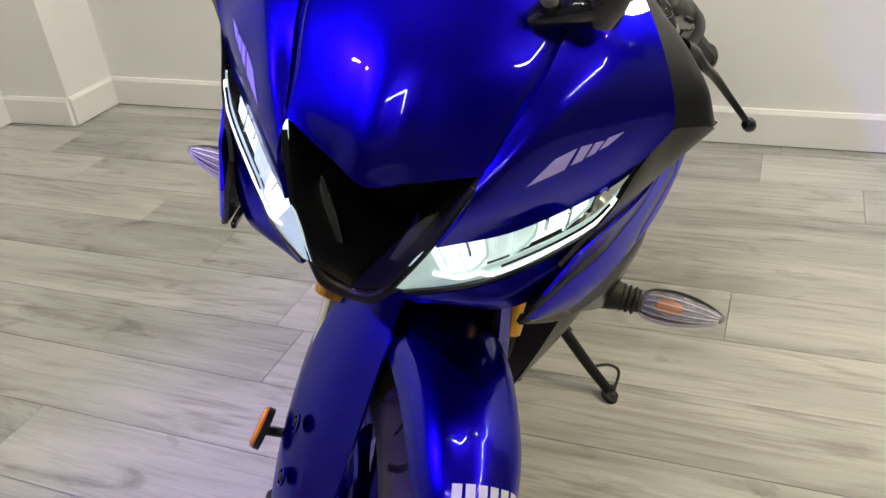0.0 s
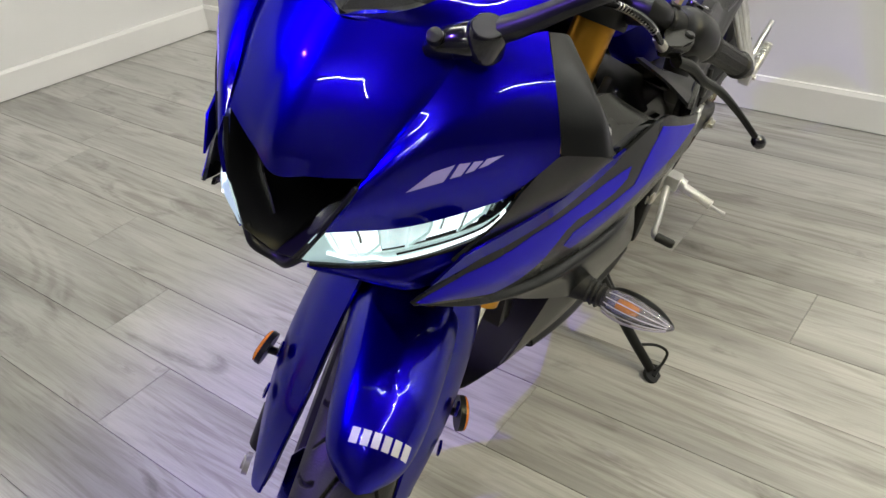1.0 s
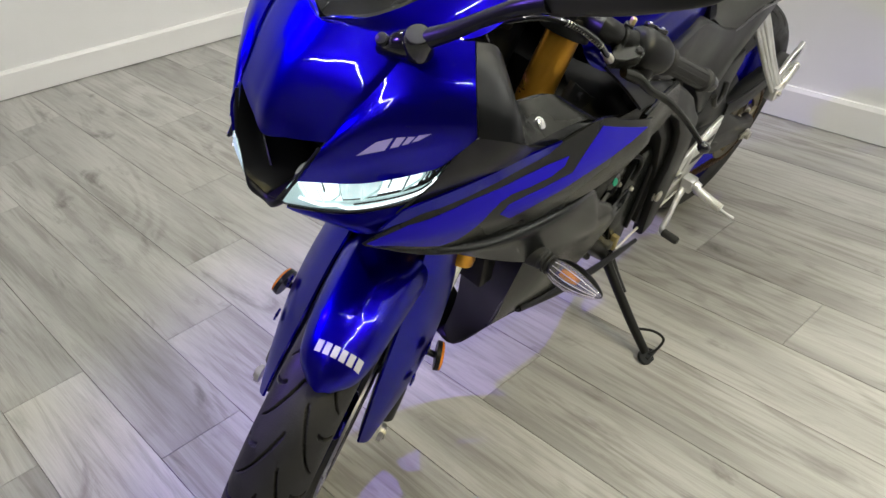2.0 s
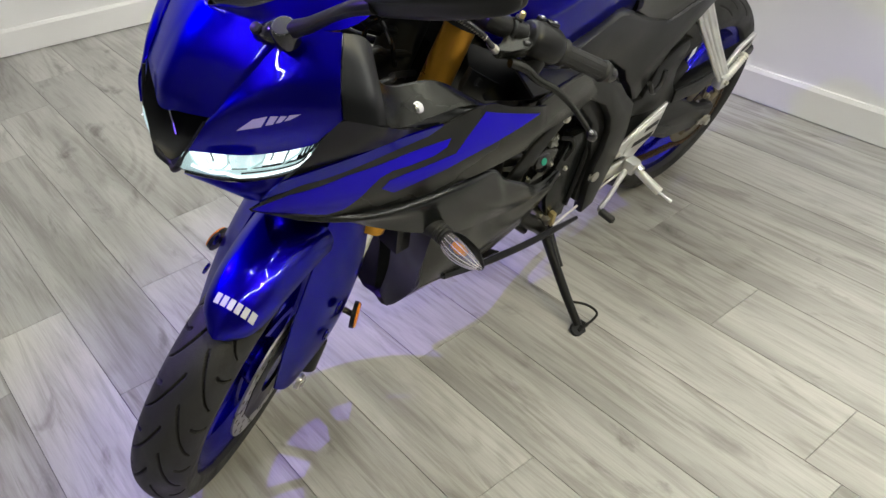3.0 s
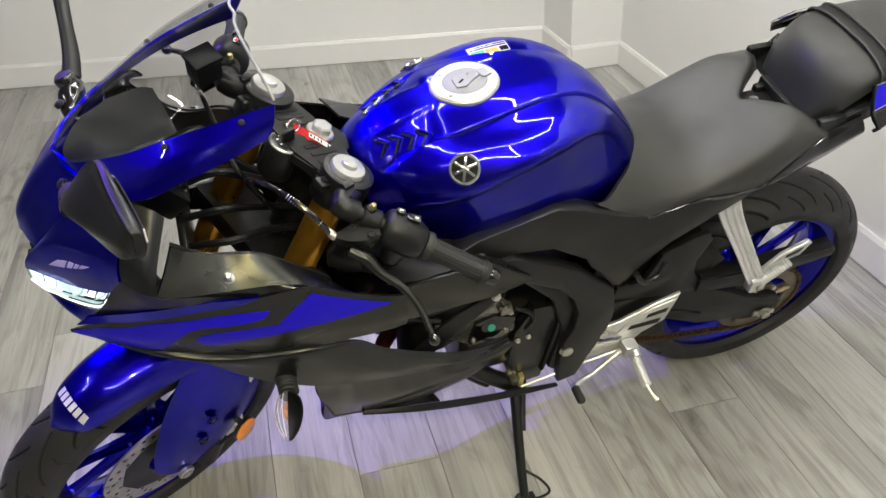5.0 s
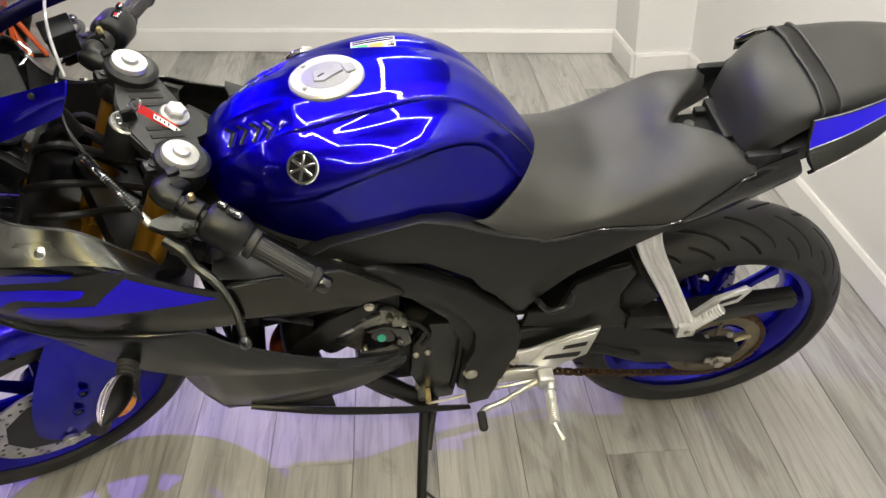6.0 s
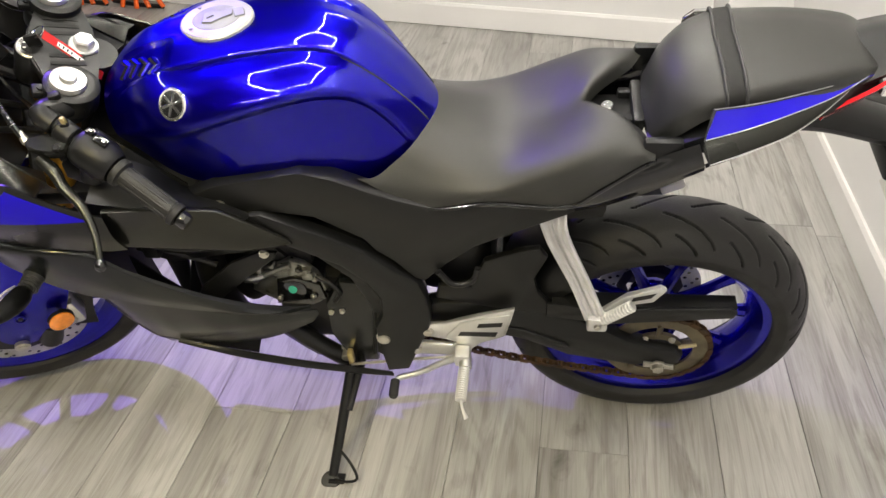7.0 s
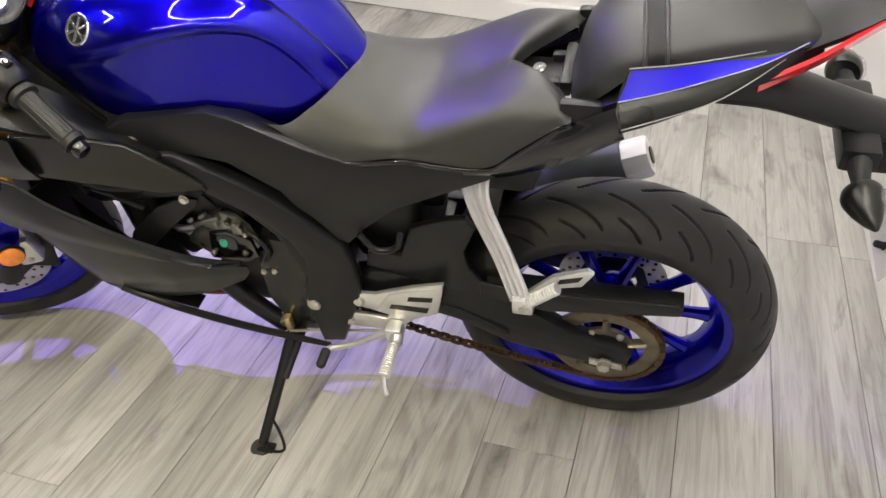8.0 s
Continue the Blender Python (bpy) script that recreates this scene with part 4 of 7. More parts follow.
# screen
scr = [[(-0.040, 0.0, 1.040), (-0.012, 0.060, 1.054), (0.052, 0.099, 1.083), (0.122, 0.122, 1.114), (0.19, 0.135, 1.137), (0.262, 0.143, 1.157)],
       [(-0.020, 0.0, 1.058), (0.010, 0.050, 1.070), (0.066, 0.084, 1.100), (0.13, 0.106, 1.134), (0.20, 0.120, 1.160), (0.256, 0.126, 1.176)],
       [(0.020, 0.0, 1.094), (0.045, 0.034, 1.100), (0.090, 0.058, 1.128), (0.145, 0.076, 1.158), (0.20, 0.088, 1.180), (0.246, 0.094, 1.194)],
       [(0.070, 0.0, 1.128), (0.085, 0.012, 1.132), (0.12, 0.020, 1.150), (0.16, 0.028, 1.174), (0.20, 0.034, 1.192), (0.236, 0.038, 1.206)]]
halfL = surface(sided(scr + [[(p[0] + 0.004, 0.0, p[2] + 0.002) for p in scr[3]]], -1), 5, 6)
halfR = halfL * [1, -1, 1]
rim = [np.concatenate([halfL, halfR[-2::-1]], 0)[k, -1] for k in range(0, 2 * len(halfL) - 1, 4)]
part("screen_edge", tube(rim, 0.0022, 8, 2), EDGE, cowl, "pale cut edge of the screen")
part("screen", shell(np.concatenate([halfL, halfR[-2::-1]], 0), 0.003), SCREEN, cowl, "smoked transparent screen")

# mirrors
for s in LR:
    mr = new("mirror")
    mr.parent = bike
    mr["label"] = "black folding rear-view mirror"
    part("base", joined(tube([(-0.016, s * 0.088, 1.026), (-0.014, s * 0.102, 1.036), (-0.010, s * 0.122, 1.046), (-0.004, s * 0.142, 1.050)], [0.011, 0.017, 0.020, 0.014], 16, 5, flat=0.8),
                        turned([(0.017, -0.016), (0.017, 0.010), (0.014, 0.014)], (-0.012, s * 0.138, 1.056), (-0.35, s * 0.15, 0.92), 24)), GLOSSBLACK, mr)
    part("cap", turned([(0.0138, 0), (0.0128, 0.002), (0.004, 0.0028)], (-0.0165, s * 0.140, 1.068), (-0.35, s * 0.15, 0.92), 24), DARK, mr, "round cap")
    part("knob", turned([(0.008, 0), (0.007, 0.006), (0.004, 0.007)], (-0.027, s * 0.099, 1.045), (-0.6, s * 0.1, 0.8), 16), BLACK, mr)
    part("stalk", tube([(-0.006, s * 0.142, 1.060), (0.0, s * 0.170, 1.080), (0.002, s * 0.205, 1.110), (0.004, s * 0.245, 1.142), (0.012, s * 0.275, 1.160)], [0.015, 0.013, 0.011, 0.012, 0.014], 12, 4, flat=0.75), BLACK, mr)
    hd = [[(0.010, 0.262, 1.172), (0.030, 0.266, 1.203), (0.050, 0.278, 1.224), (0.060, 0.330, 1.229), (0.076, 0.396, 1.236), (0.082, 0.409, 1.230)],
          [(0.004, 0.262, 1.167), (0.002, 0.273, 1.172), (0.012, 0.300, 1.184), (0.034, 0.345, 1.200), (0.062, 0.397, 1.219), (0.074, 0.411, 1.222)],
          [(0.004, 0.262, 1.164), (0.001, 0.273, 1.164), (0.012, 0.301, 1.172), (0.034, 0.346, 1.186), (0.062, 0.399, 1.206), (0.074, 0.413, 1.214)],
          [(0.010, 0.262, 1.157), (0.014, 0.276, 1.146), (0.026, 0.302, 1.152), (0.044, 0.345, 1.167), (0.064, 0.399, 1.194), (0.076, 0.413, 1.206)],
          [(0.018, 0.262, 1.157), (0.036, 0.278, 1.147), (0.058, 0.302, 1.154), (0.076, 0.345, 1.169), (0.088, 0.397, 1.196), (0.088, 0.413, 1.208)],
          [(0.018, 0.262, 1.168), (0.040, 0.270, 1.198), (0.060, 0.281, 1.218), (0.074, 0.332, 1.224), (0.090, 0.396, 1.231), (0.090, 0.409, 1.225)]]
    hd = [[(0.012, 0.260, 1.165)] + r + [(0.081, 0.413, 1.214)] for r in hd]
    hd.append(hd[0])
    panel("mirror_shell", hd, BLACK, mr, s, 5, 6, 0.003, "black mirror housing")
    part("mirror_glass", shell(surface(sided([[(0.043, 0.276, 1.188), (0.064, 0.290, 1.211), (0.078, 0.335, 1.218), (0.092, 0.394, 1.224)], [(0.042, 0.284, 1.155), (0.062, 0.304, 1.160), (0.080, 0.345, 1.175), (0.091, 0.392, 1.202)]], s), 3, 4), 0.002), CHROME, mr, "mirror glass")

# side fairings
for s in LR:
    fr = new("side_fairing")
    fr.parent = bike
    top = [(-0.090, 0.148, 0.806), (-0.02, 0.186, 0.846), (0.07, 0.212, 0.868), (0.17, 0.226, 0.872), (0.262, 0.240, 0.888), (0.320, 0.248, 0.864), (0.380, 0.252, 0.840), (0.405, 0.250, 0.830)]
    mid = [(-0.088, 0.152, 0.803), (-0.01, 0.196, 0.808), (0.075, 0.222, 0.806), (0.17, 0.242, 0.806), (0.262, 0.254, 0.812), (0.320, 0.258, 0.803), (0.380, 0.258, 0.792), (0.410, 0.254, 0.786)]
    low = [(-0.086, 0.150, 0.800), (0.0, 0.182, 0.764), (0.08, 0.202, 0.746), (0.17, 0.224, 0.741), (0.262, 0.238, 0.741), (0.320, 0.242, 0.741), (0.380, 0.242, 0.740), (0.412, 0.238, 0.740)]
    up = panel("upper_panel", [top, mid, low], GREY, fr, s, 6, 8, 0.004, "satin grey upper side panel with blue graphics")
    back = [(-0.075, 0.148, 0.800), (0.0, 0.176, 0.762), (0.09, 0.196, 0.742), (0.17, 0.214, 0.737), (0.25, 0.226, 0.737), (0.33, 0.226, 0.712), (0.38, 0.219, 0.658), (0.465, 0.204, 0.588), (0.540, 0.174, 0.516), (0.605, 0.156, 0.484), (0.650, 0.148, 0.480)]
    mid2 = [(-0.02, 0.165, 0.775), (0.04, 0.190, 0.735), (0.11, 0.210, 0.712), (0.18, 0.230, 0.694), (0.26, 0.240, 0.672), (0.34, 0.240, 0.640), (0.39, 0.228, 0.598), (0.460, 0.210, 0.556), (0.530, 0.188, 0.502), (0.595, 0.168, 0.476), (0.650, 0.149, 0.474)]
    low2 = [(0.01, 0.168, 0.752), (0.06, 0.182, 0.715), (0.12, 0.205, 0.680), (0.18, 0.222, 0.648), (0.26, 0.226, 0.602), (0.34, 0.220, 0.572), (0.41, 0.206, 0.538), (0.470, 0.195, 0.514), (0.530, 0.180, 0.486), (0.590, 0.163, 0.468), (0.649, 0.149, 0.468)]
    lip = [(x, w + 0.017 * min(1, max(0, (x + 0.03) / 0.1)) * min(1, max(0.35, (0.36 - x) / 0.1)), z - 0.010) for x, w, z in back]
    panel("lower_panel", [back, lip, mid2, low2], SATINBLACK, fr, s, 6, 6, 0.004, "satin black lower side panel", sharp=30)
    # belly: from the lower panel down to the keel
    b0 = [(0.25, 0.19, 0.61), (0.30, 0.218, 0.588), (0.36, 0.213, 0.560), (0.44, 0.199, 0.524), (0.52, 0.182, 0.490), (0.60, 0.160, 0.468), (0.660, 0.149, 0.466)]
    b1 = [(0.262, 0.16, 0.46), (0.31, 0.178, 0.45), (0.37, 0.184, 0.44), (0.44, 0.186, 0.446), (0.52, 0.180, 0.450), (0.60, 0.164, 0.452), (0.662, 0.149, 0.456)]
    b2 = [(0.285, 0.125, 0.325), (0.32, 0.140, 0.345), (0.375, 0.152, 0.362), (0.44, 0.164, 0.388), (0.52, 0.170, 0.415), (0.60, 0.162, 0.436), (0.660, 0.149, 0.448)]
    panel("belly_side", [b0, b1, b2], SATINBLACK, fr, s, 6, 6, 0.004, "satin black belly panel")
    part("belly_liner", plate([(0.292, 0.345), (0.375, 0.352), (0.392, 0.440), (0.345, 0.500), (0.30, 0.56)], s * 0.098, s * 0.103, 0.002), BLACK, fr, "black liner inside the belly panel")
    panel("belly_lower", [[(0.285, 0.124, 0.326), (0.32, 0.140, 0.346), (0.375, 0.152, 0.363), (0.44, 0.164, 0.389), (0.52, 0.170, 0.416), (0.60, 0.162, 0.437), (0.660, 0.149, 0.449)],
                         [(0.285, 0.122, 0.320), (0.32, 0.138, 0.340), (0.375, 0.149, 0.350), (0.44, 0.158, 0.366), (0.51, 0.162, 0.384), (0.585, 0.158, 0.408), (0.655, 0.149, 0.440)],
                         [(0.285, 0.118, 0.314), (0.32, 0.134, 0.334), (0.375, 0.146, 0.338), (0.44, 0.151, 0.342), (0.50, 0.153, 0.356), (0.57, 0.153, 0.382), (0.645, 0.149, 0.426)]], SATINBLACK, fr, s, 4, 6, 0.004, "satin black lower belly panel")
    front = [[(0.25, 0.19, 0.61), (0.262, 0.16, 0.46), (0.285, 0.125, 0.325), (0.272, 0.060, 0.215)],
             [(0.262, 0.11, 0.60), (0.274, 0.10, 0.45), (0.290, 0.080, 0.32), (0.276, 0.045, 0.212)],
             [(0.285, 0.03, 0.59), (0.292, 0.03, 0.44), (0.298, 0.025, 0.31), (0.285, 0.012, 0.210)]]
    panel("belly_front", front, BLACK, fr, s, 6, 6, 0.004, "black belly nose")
    keel = [[(0.345, 0.138, 0.334), (0.400, 0.144, 0.322), (0.480, 0.147, 0.296), (0.600, 0.150, 0.269), (0.700, 0.150, 0.252), (0.786, 0.149, 0.244)],
            [(0.345, 0.147, 0.341), (0.400, 0.154, 0.330), (0.480, 0.158, 0.308), (0.600, 0.157, 0.279), (0.700, 0.156, 0.264), (0.788, 0.151, 0.249)],
            [(0.350, 0.143, 0.343), (0.400, 0.148, 0.335), (0.480, 0.150, 0.318), (0.600, 0.150, 0.290), (0.700, 0.150, 0.273), (0.785, 0.148, 0.255)]]
    panel("keel", keel, BLACK, fr, s, 5, 6, 0.004, "slim black keel strip")
    panel("keel_shelf", [[(0.350, 0.142, 0.342), (0.400, 0.147, 0.333), (0.450, 0.149, 0.324), (0.510, 0.149, 0.310)], [(0.350, 0.098, 0.322), (0.400, 0.100, 0.312), (0.450, 0.102, 0.302), (0.500, 0.104, 0.292)]], BLACK, fr, s, 3, 4, 0.003)
    panel("keel_floor", [[(0.276, 0.0, 0.208), (0.32, 0.0, 0.214), (0.36, 0.0, 0.222)], [(0.272, 0.058, 0.216), (0.32, 0.085, 0.262), (0.36, 0.105, 0.300)], [(0.296, 0.124, 0.326), (0.33, 0.133, 0.333), (0.37, 0.141, 0.332)]], BLACK, fr, s, 4, 5, 0.004)
    # blue graphics
    tr = tree_of(up)
    lm = Matrix.Translation((0, s * 0.40, 0)) @ Matrix(((1, 0, 0, 0), (0, 0, s, 0), (0, 1, 0, 0), (0, 0, 0, 1)))
    g1 = [(0.265, 0.877), (0.320, 0.853), (0.384, 0.826), (0.302, 0.820), (0.232, 0.811), (0.194, 0.803), (0.148, 0.797), (0.107, 0.787), (0.085, 0.806), (0.096, 0.818), (0.125, 0.821), (0.157, 0.822), (0.209, 0.826), (0.228, 0.845)]
    g2 = [(-0.086, 0.806), (-0.041, 0.829), (0.034, 0.846), (0.117, 0.852), (0.201, 0.853), (0.193, 0.842), (0.170, 0.835), (0.131, 0.833), (0.101, 0.834), (0.082, 0.829), (0.065, 0.816), (0.049, 0.797), (0.034, 0.774), (0.013, 0.767), (-0.043, 0.790)]
    part("graphic", laid([g1, g2], lm, tr, 0.0009), BLUE_MATT, fr, "bright blue angular graphic on the side panel")
    # slim blue blade above the panel
    panel("blade", [[(-0.052, 0.176, 0.858), (0.03, 0.212, 0.882), (0.11, 0.2265, 0.889), (0.190, 0.2295, 0.878)], [(-0.075, 0.160, 0.826), (0.03, 0.207, 0.856), (0.11, 0.2235, 0.868), (0.185, 0.2275, 0.866)]], BLUE, fr, s, 4, 6, 0.003, "slim glossy blue blade")
    # front indicator
    ind = new("front_indicator")
    ind.parent = bike
    ind["label"] = "front turn signal with clear lens on a black rubber stem"
    part("stem", tube([(0.205, s * 0.212, 0.652), (0.204, s * 0.245, 0.652), (0.203, s * 0.262, 0.655)], [0.024, 0.015, 0.014], 14, 3), GRIP, ind)
    for k in range(4):
        part("stem_ring", turned([(0.016, 0), (0.0175, 0.002), (0.016, 0.004)], (0.2045, s * (0.232 + 0.007 * k), 0.652), (0, s, 0.06), 14), GRIP, ind)
    secs = []
    for d, ha, hb in ((0.0, 0.012, 0.013), (0.012, 0.020, 0.020), (0.04, 0.023, 0.021), (0.07, 0.018, 0.015), (0.092, 0.008, 0.006), (0.098, 0.002, 0.002)):
        secs.append([(d, ha * math.cos(a), hb * math.sin(a)) for a in np.arange(16) * 2 * math.pi / 16])
    im = Matrix.Translation((0.203, s * 0.262, 0.655)) @ Matrix(((-0.16, -0.985, 0, 0), (s * 0.96, -s * 0.16, 0, 0), (0.22, 0, 1, 0), (0, 0, 0, 1)))
    for nm, mt, lo, hi in (("lens", LENSF, 0, 8), ("housing", BLACK, 8, 16)):
        bm = bmesh.new()
        sm = cr(np.array(secs).reshape(len(secs), -1), 3).reshape(-1, 16, 3)
        rings = [[bm.verts.new(p) for p in list(np.roll(r, 4, 0))[lo:hi + 1] + ([np.roll(r, 4, 0)[0]] if hi == 16 else [])] for r in sm]
        for R, S in zip(rings, rings[1:]):
            for k in range(len(R) - 1):
                bm.faces.new((R[k], R[k + 1], S[k + 1], S[k]))
        bmesh.ops.solidify(bm, geom=bm.faces[:], thickness=0.0015)
        part(nm, bm, mt, ind, "clear ribbed lens" if lo == 0 else "black housing", im)
    bm = bmesh.new()
    rings = [[bm.verts.new(np.array(p) * [1, 0.86, 0.86] + [0, 0.0, 0.002 * (i % 2)]) if k in (0, 8) else None for k, p in enumerate(list(np.roll(r, 4, 0))[0:9])] for i, r in enumerate(sm)]
    for R, S in zip(rings, rings[1:]):
        bm.faces.new((R[0], R[8], S[8], S[0]))
    part("reflector", bm, REFLECTOR, ind, "silver ribbed reflector", im)
    for k in range(1, 8):
        part("lens_rib", tube([np.array(r[k]) * [1, 1.01, 1.01] for r in [np.roll(q, 4, 0) for q in sm[2:-2:2]]], 0.0007, 5, 1, False), LENSRIB, ind, "", im)
    part("bulb", turned([(0.008, 0), (0.010, 0.015), (0.006, 0.03)], (0.02, 0, 0), (1, 0, 0), 12), AMBER, ind, "amber bulb", im)

# radiator, a black box standing in for the darkness inside the fairing, header pipes
part("radiator", box((0.035, 0.26, 0.24), (0.235, 0, 0.60), 0.006), DARK, bike, "black radiator")
part("inner_fairing", box((0.012, 0.30, 0.20), (0.10, 0, 0.80), 0.004), BLACK, bike)
for y in (-0.045, 0.045):
    part("header_pipe", tube([(0.46, y, 0.50), (0.41, y * 1.3, 0.42), (0.42, y * 1.7, 0.33), (0.48, y * 1.6, 0.285), (0.60, y * 0.8, 0.270)], 0.017, 12, 5), RUST, bike, "rusty red exhaust header pipe")
# engine
eng = new("engine")
eng.parent = bike
part("crankcase", joined(box((0.20, 0.20, 0.16), (0.66, 0, 0.375), 0.03), box((0.20, 0.19, 0.12), (0.76, 0, 0.44), 0.03), box((0.14, 0.10, 0.08), (0.66, 0, 0.30), 0.02)), DARK, eng, "dark engine crankcase")
part("cylinder", box((0.17, 0.22, 0.19), (0, 0, 0), 0.02, Matrix.Rotation(radians(-35), 4, "Y")), DARK, eng, xf=Matrix.Translation((0.53, 0, 0.55)))
part("cylinder_head", joined(box((0.13, 0.20, 0.10), (0, 0, 0), 0.02, Matrix.Rotation(radians(-35), 4, "Y")), box((0.05, 0.20, 0.05), (0.05, 0, -0.02), 0.012)), DARK, eng, "dark alloy cylinder head", Matrix.Translation((0.585, 0, 0.585)))
for s in LR:
    part("head_casting", joined(plate([(0.530, 0.480), (0.542, 0.526), (0.578, 0.558), (0.620, 0.572), (0.645, 0.561), (0.667, 0.533), (0.679, 0.487), (0.647, 0.443), (0.582, 0.439)], s * 0.100, s * 0.116, 0.005),
                                tube([(0.525, s * 0.122, 0.520), (0.550, s * 0.126, 0.528), (0.585, s * 0.126, 0.552), (0.622, s * 0.122, 0.566)], 0.006, 8, 4),
                                box((0.030, 0.014, 0.024), (0.600, s * 0.118, 0.548), 0.004), box((0.022, 0.014, 0.030), (0.650, s * 0.118, 0.540), 0.004)), CAST, eng, "rough cast alloy cylinder head flange")
    part("pump_cover", joined(plate([(0.587, 0.519), (0.626, 0.531), (0.671, 0.512), (0.676, 0.469), (0.648, 0.447), (0.574, 0.449)], s * 0.112, s * 0.125, 0.005),
                              turned([(0.024, 0), (0.023, 0.006), (0.018, 0.008)], (0.620, s * 0.124, 0.500), (0, s, 0.25), 20)), GLOSSBLACK, eng, "black pump cover")
    part("paint_mark", turned([(0.0085, 0), (0.0080, 0.0015), (0.003, 0.002)], (0.618, s * 0.1315, 0.506), (0, s, 0.35), 14), TEAL, eng, "teal dot of paint")
    for bx, by, bz in ((0.652, 0.125, 0.478), (0.584, 0.125, 0.468), (0.681, 0.131, 0.437), (0.704, 0.131, 0.442), (0.602, 0.118, 0.560), (0.662, 0.118, 0.524)):
        bolt("head_bolt", (bx, s * by, bz), (0, s, 0), 0.0048, eng)
    for kx, kz, kr in ((0.560, 0.548, 0.008), (0.588, 0.562, 0.007), (0.612, 0.556, 0.009), (0.636, 0.552, 0.007), (0.655, 0.545, 0.006), (0.545, 0.515, 0.007)):
        part("casting_boss", turned([(kr, 0), (kr * 0.95, 0.010), (kr * 0.6, 0.013)], (kx, s * 0.114, kz), (0, s, 0.2), 9), CAST, eng)
    part("bright_pipe", tube([(0.503, s * 0.118, 0.536), (0.530, s * 0.128, 0.533), (0.562, s * 0.128, 0.538), (0.585, s * 0.122, 0.552)], [0.004, 0.006, 0.006, 0.005], 8, 4), SATIN, eng, "bright metal pipe")
    part("sprocket_case", plate([(0.673, 0.458), (0.709, 0.529), (0.762, 0.524), (0.776, 0.468), (0.764, 0.340), (0.755, 0.264), (0.699, 0.258), (0.667, 0.359)], s * 0.100, s * 0.130, 0.008), SATINBLACK, eng, "black angular sprocket cover")
    part("case_rib", tube([(0.772, s * 0.131, 0.470), (0.765, s * 0.133, 0.400), (0.752, s * 0.131, 0.300)], 0.005, 8, 4), FRAME, eng)
    part("hose_loop", tube([(0.668, s * 0.124, 0.540), (0.695, s * 0.134, 0.530), (0.708, s * 0.134, 0.50), (0.694, s * 0.130, 0.470)], 0.0045, 8, 5), BLACK, eng, "thin black hose")
    part("strut", plate([(0.438, 0.505), (0.455, 0.539), (0.529, 0.611), (0.593, 0.646), (0.622, 0.644), (0.615, 0.628), (0.540, 0.559), (0.478, 0.497)], s * 0.150, s * 0.158, 0.003), FRAME, eng, "black engine hanger")
    part("lower_case", joined(tube([(0.570, s * 0.116, 0.378), (0.620, s * 0.120, 0.322), (0.684, s * 0.122, 0.258)], 0.019, 12, 4), tube([(0.55, s * 0.115, 0.37), (0.60, s * 0.118, 0.31), (0.63, s * 0.118, 0.276)], 0.009, 8, 3)), BLACK, eng, "black lower engine casting")
    part("clip", box((0.012, 0.016, 0.040), (0.700, s * 0.138, 0.290), 0.003), BRASS, eng, "brass coloured clip")
    part("brace", plate([(0.36, 0.640), (0.46, 0.655), (0.60, 0.675), (0.645, 0.66), (0.56, 0.640), (0.42, 0.610)], s * 0.140, s * 0.156, 0.004), BLACK, eng, "black engine brace")
    bolt("brace_bolt", (0.603, s * 0.166, 0.652), (0, s, 0), 0.0075, eng)
    part("water_pipe", tube([(0.470, s * 0.104, 0.600), (0.462, s * 0.108, 0.500), (0.470, s * 0.104, 0.400), (0.500, s * 0.095, 0.340)], [0.030, 0.032, 0.030, 0.026], 16, 4), BLACK, eng, "thick black coolant pipe")
    part("coil", joined(box((0.03, 0.03, 0.05), (0.40, s * 0.16, 0.665), 0.006), tube([(0.42, s * 0.16, 0.65), (0.46, s * 0.15, 0.62), (0.50, s * 0.15, 0.60)], 0.007, 8, 4)), DARK, eng)
    part("coolant_hose", tube([(0.30, s * 0.15, 0.70), (0.38, s * 0.165, 0.69), (0.45, s * 0.16, 0.66), (0.52, s * 0.15, 0.66)], 0.013, 12, 5), BLACK, eng, "black coolant hose")

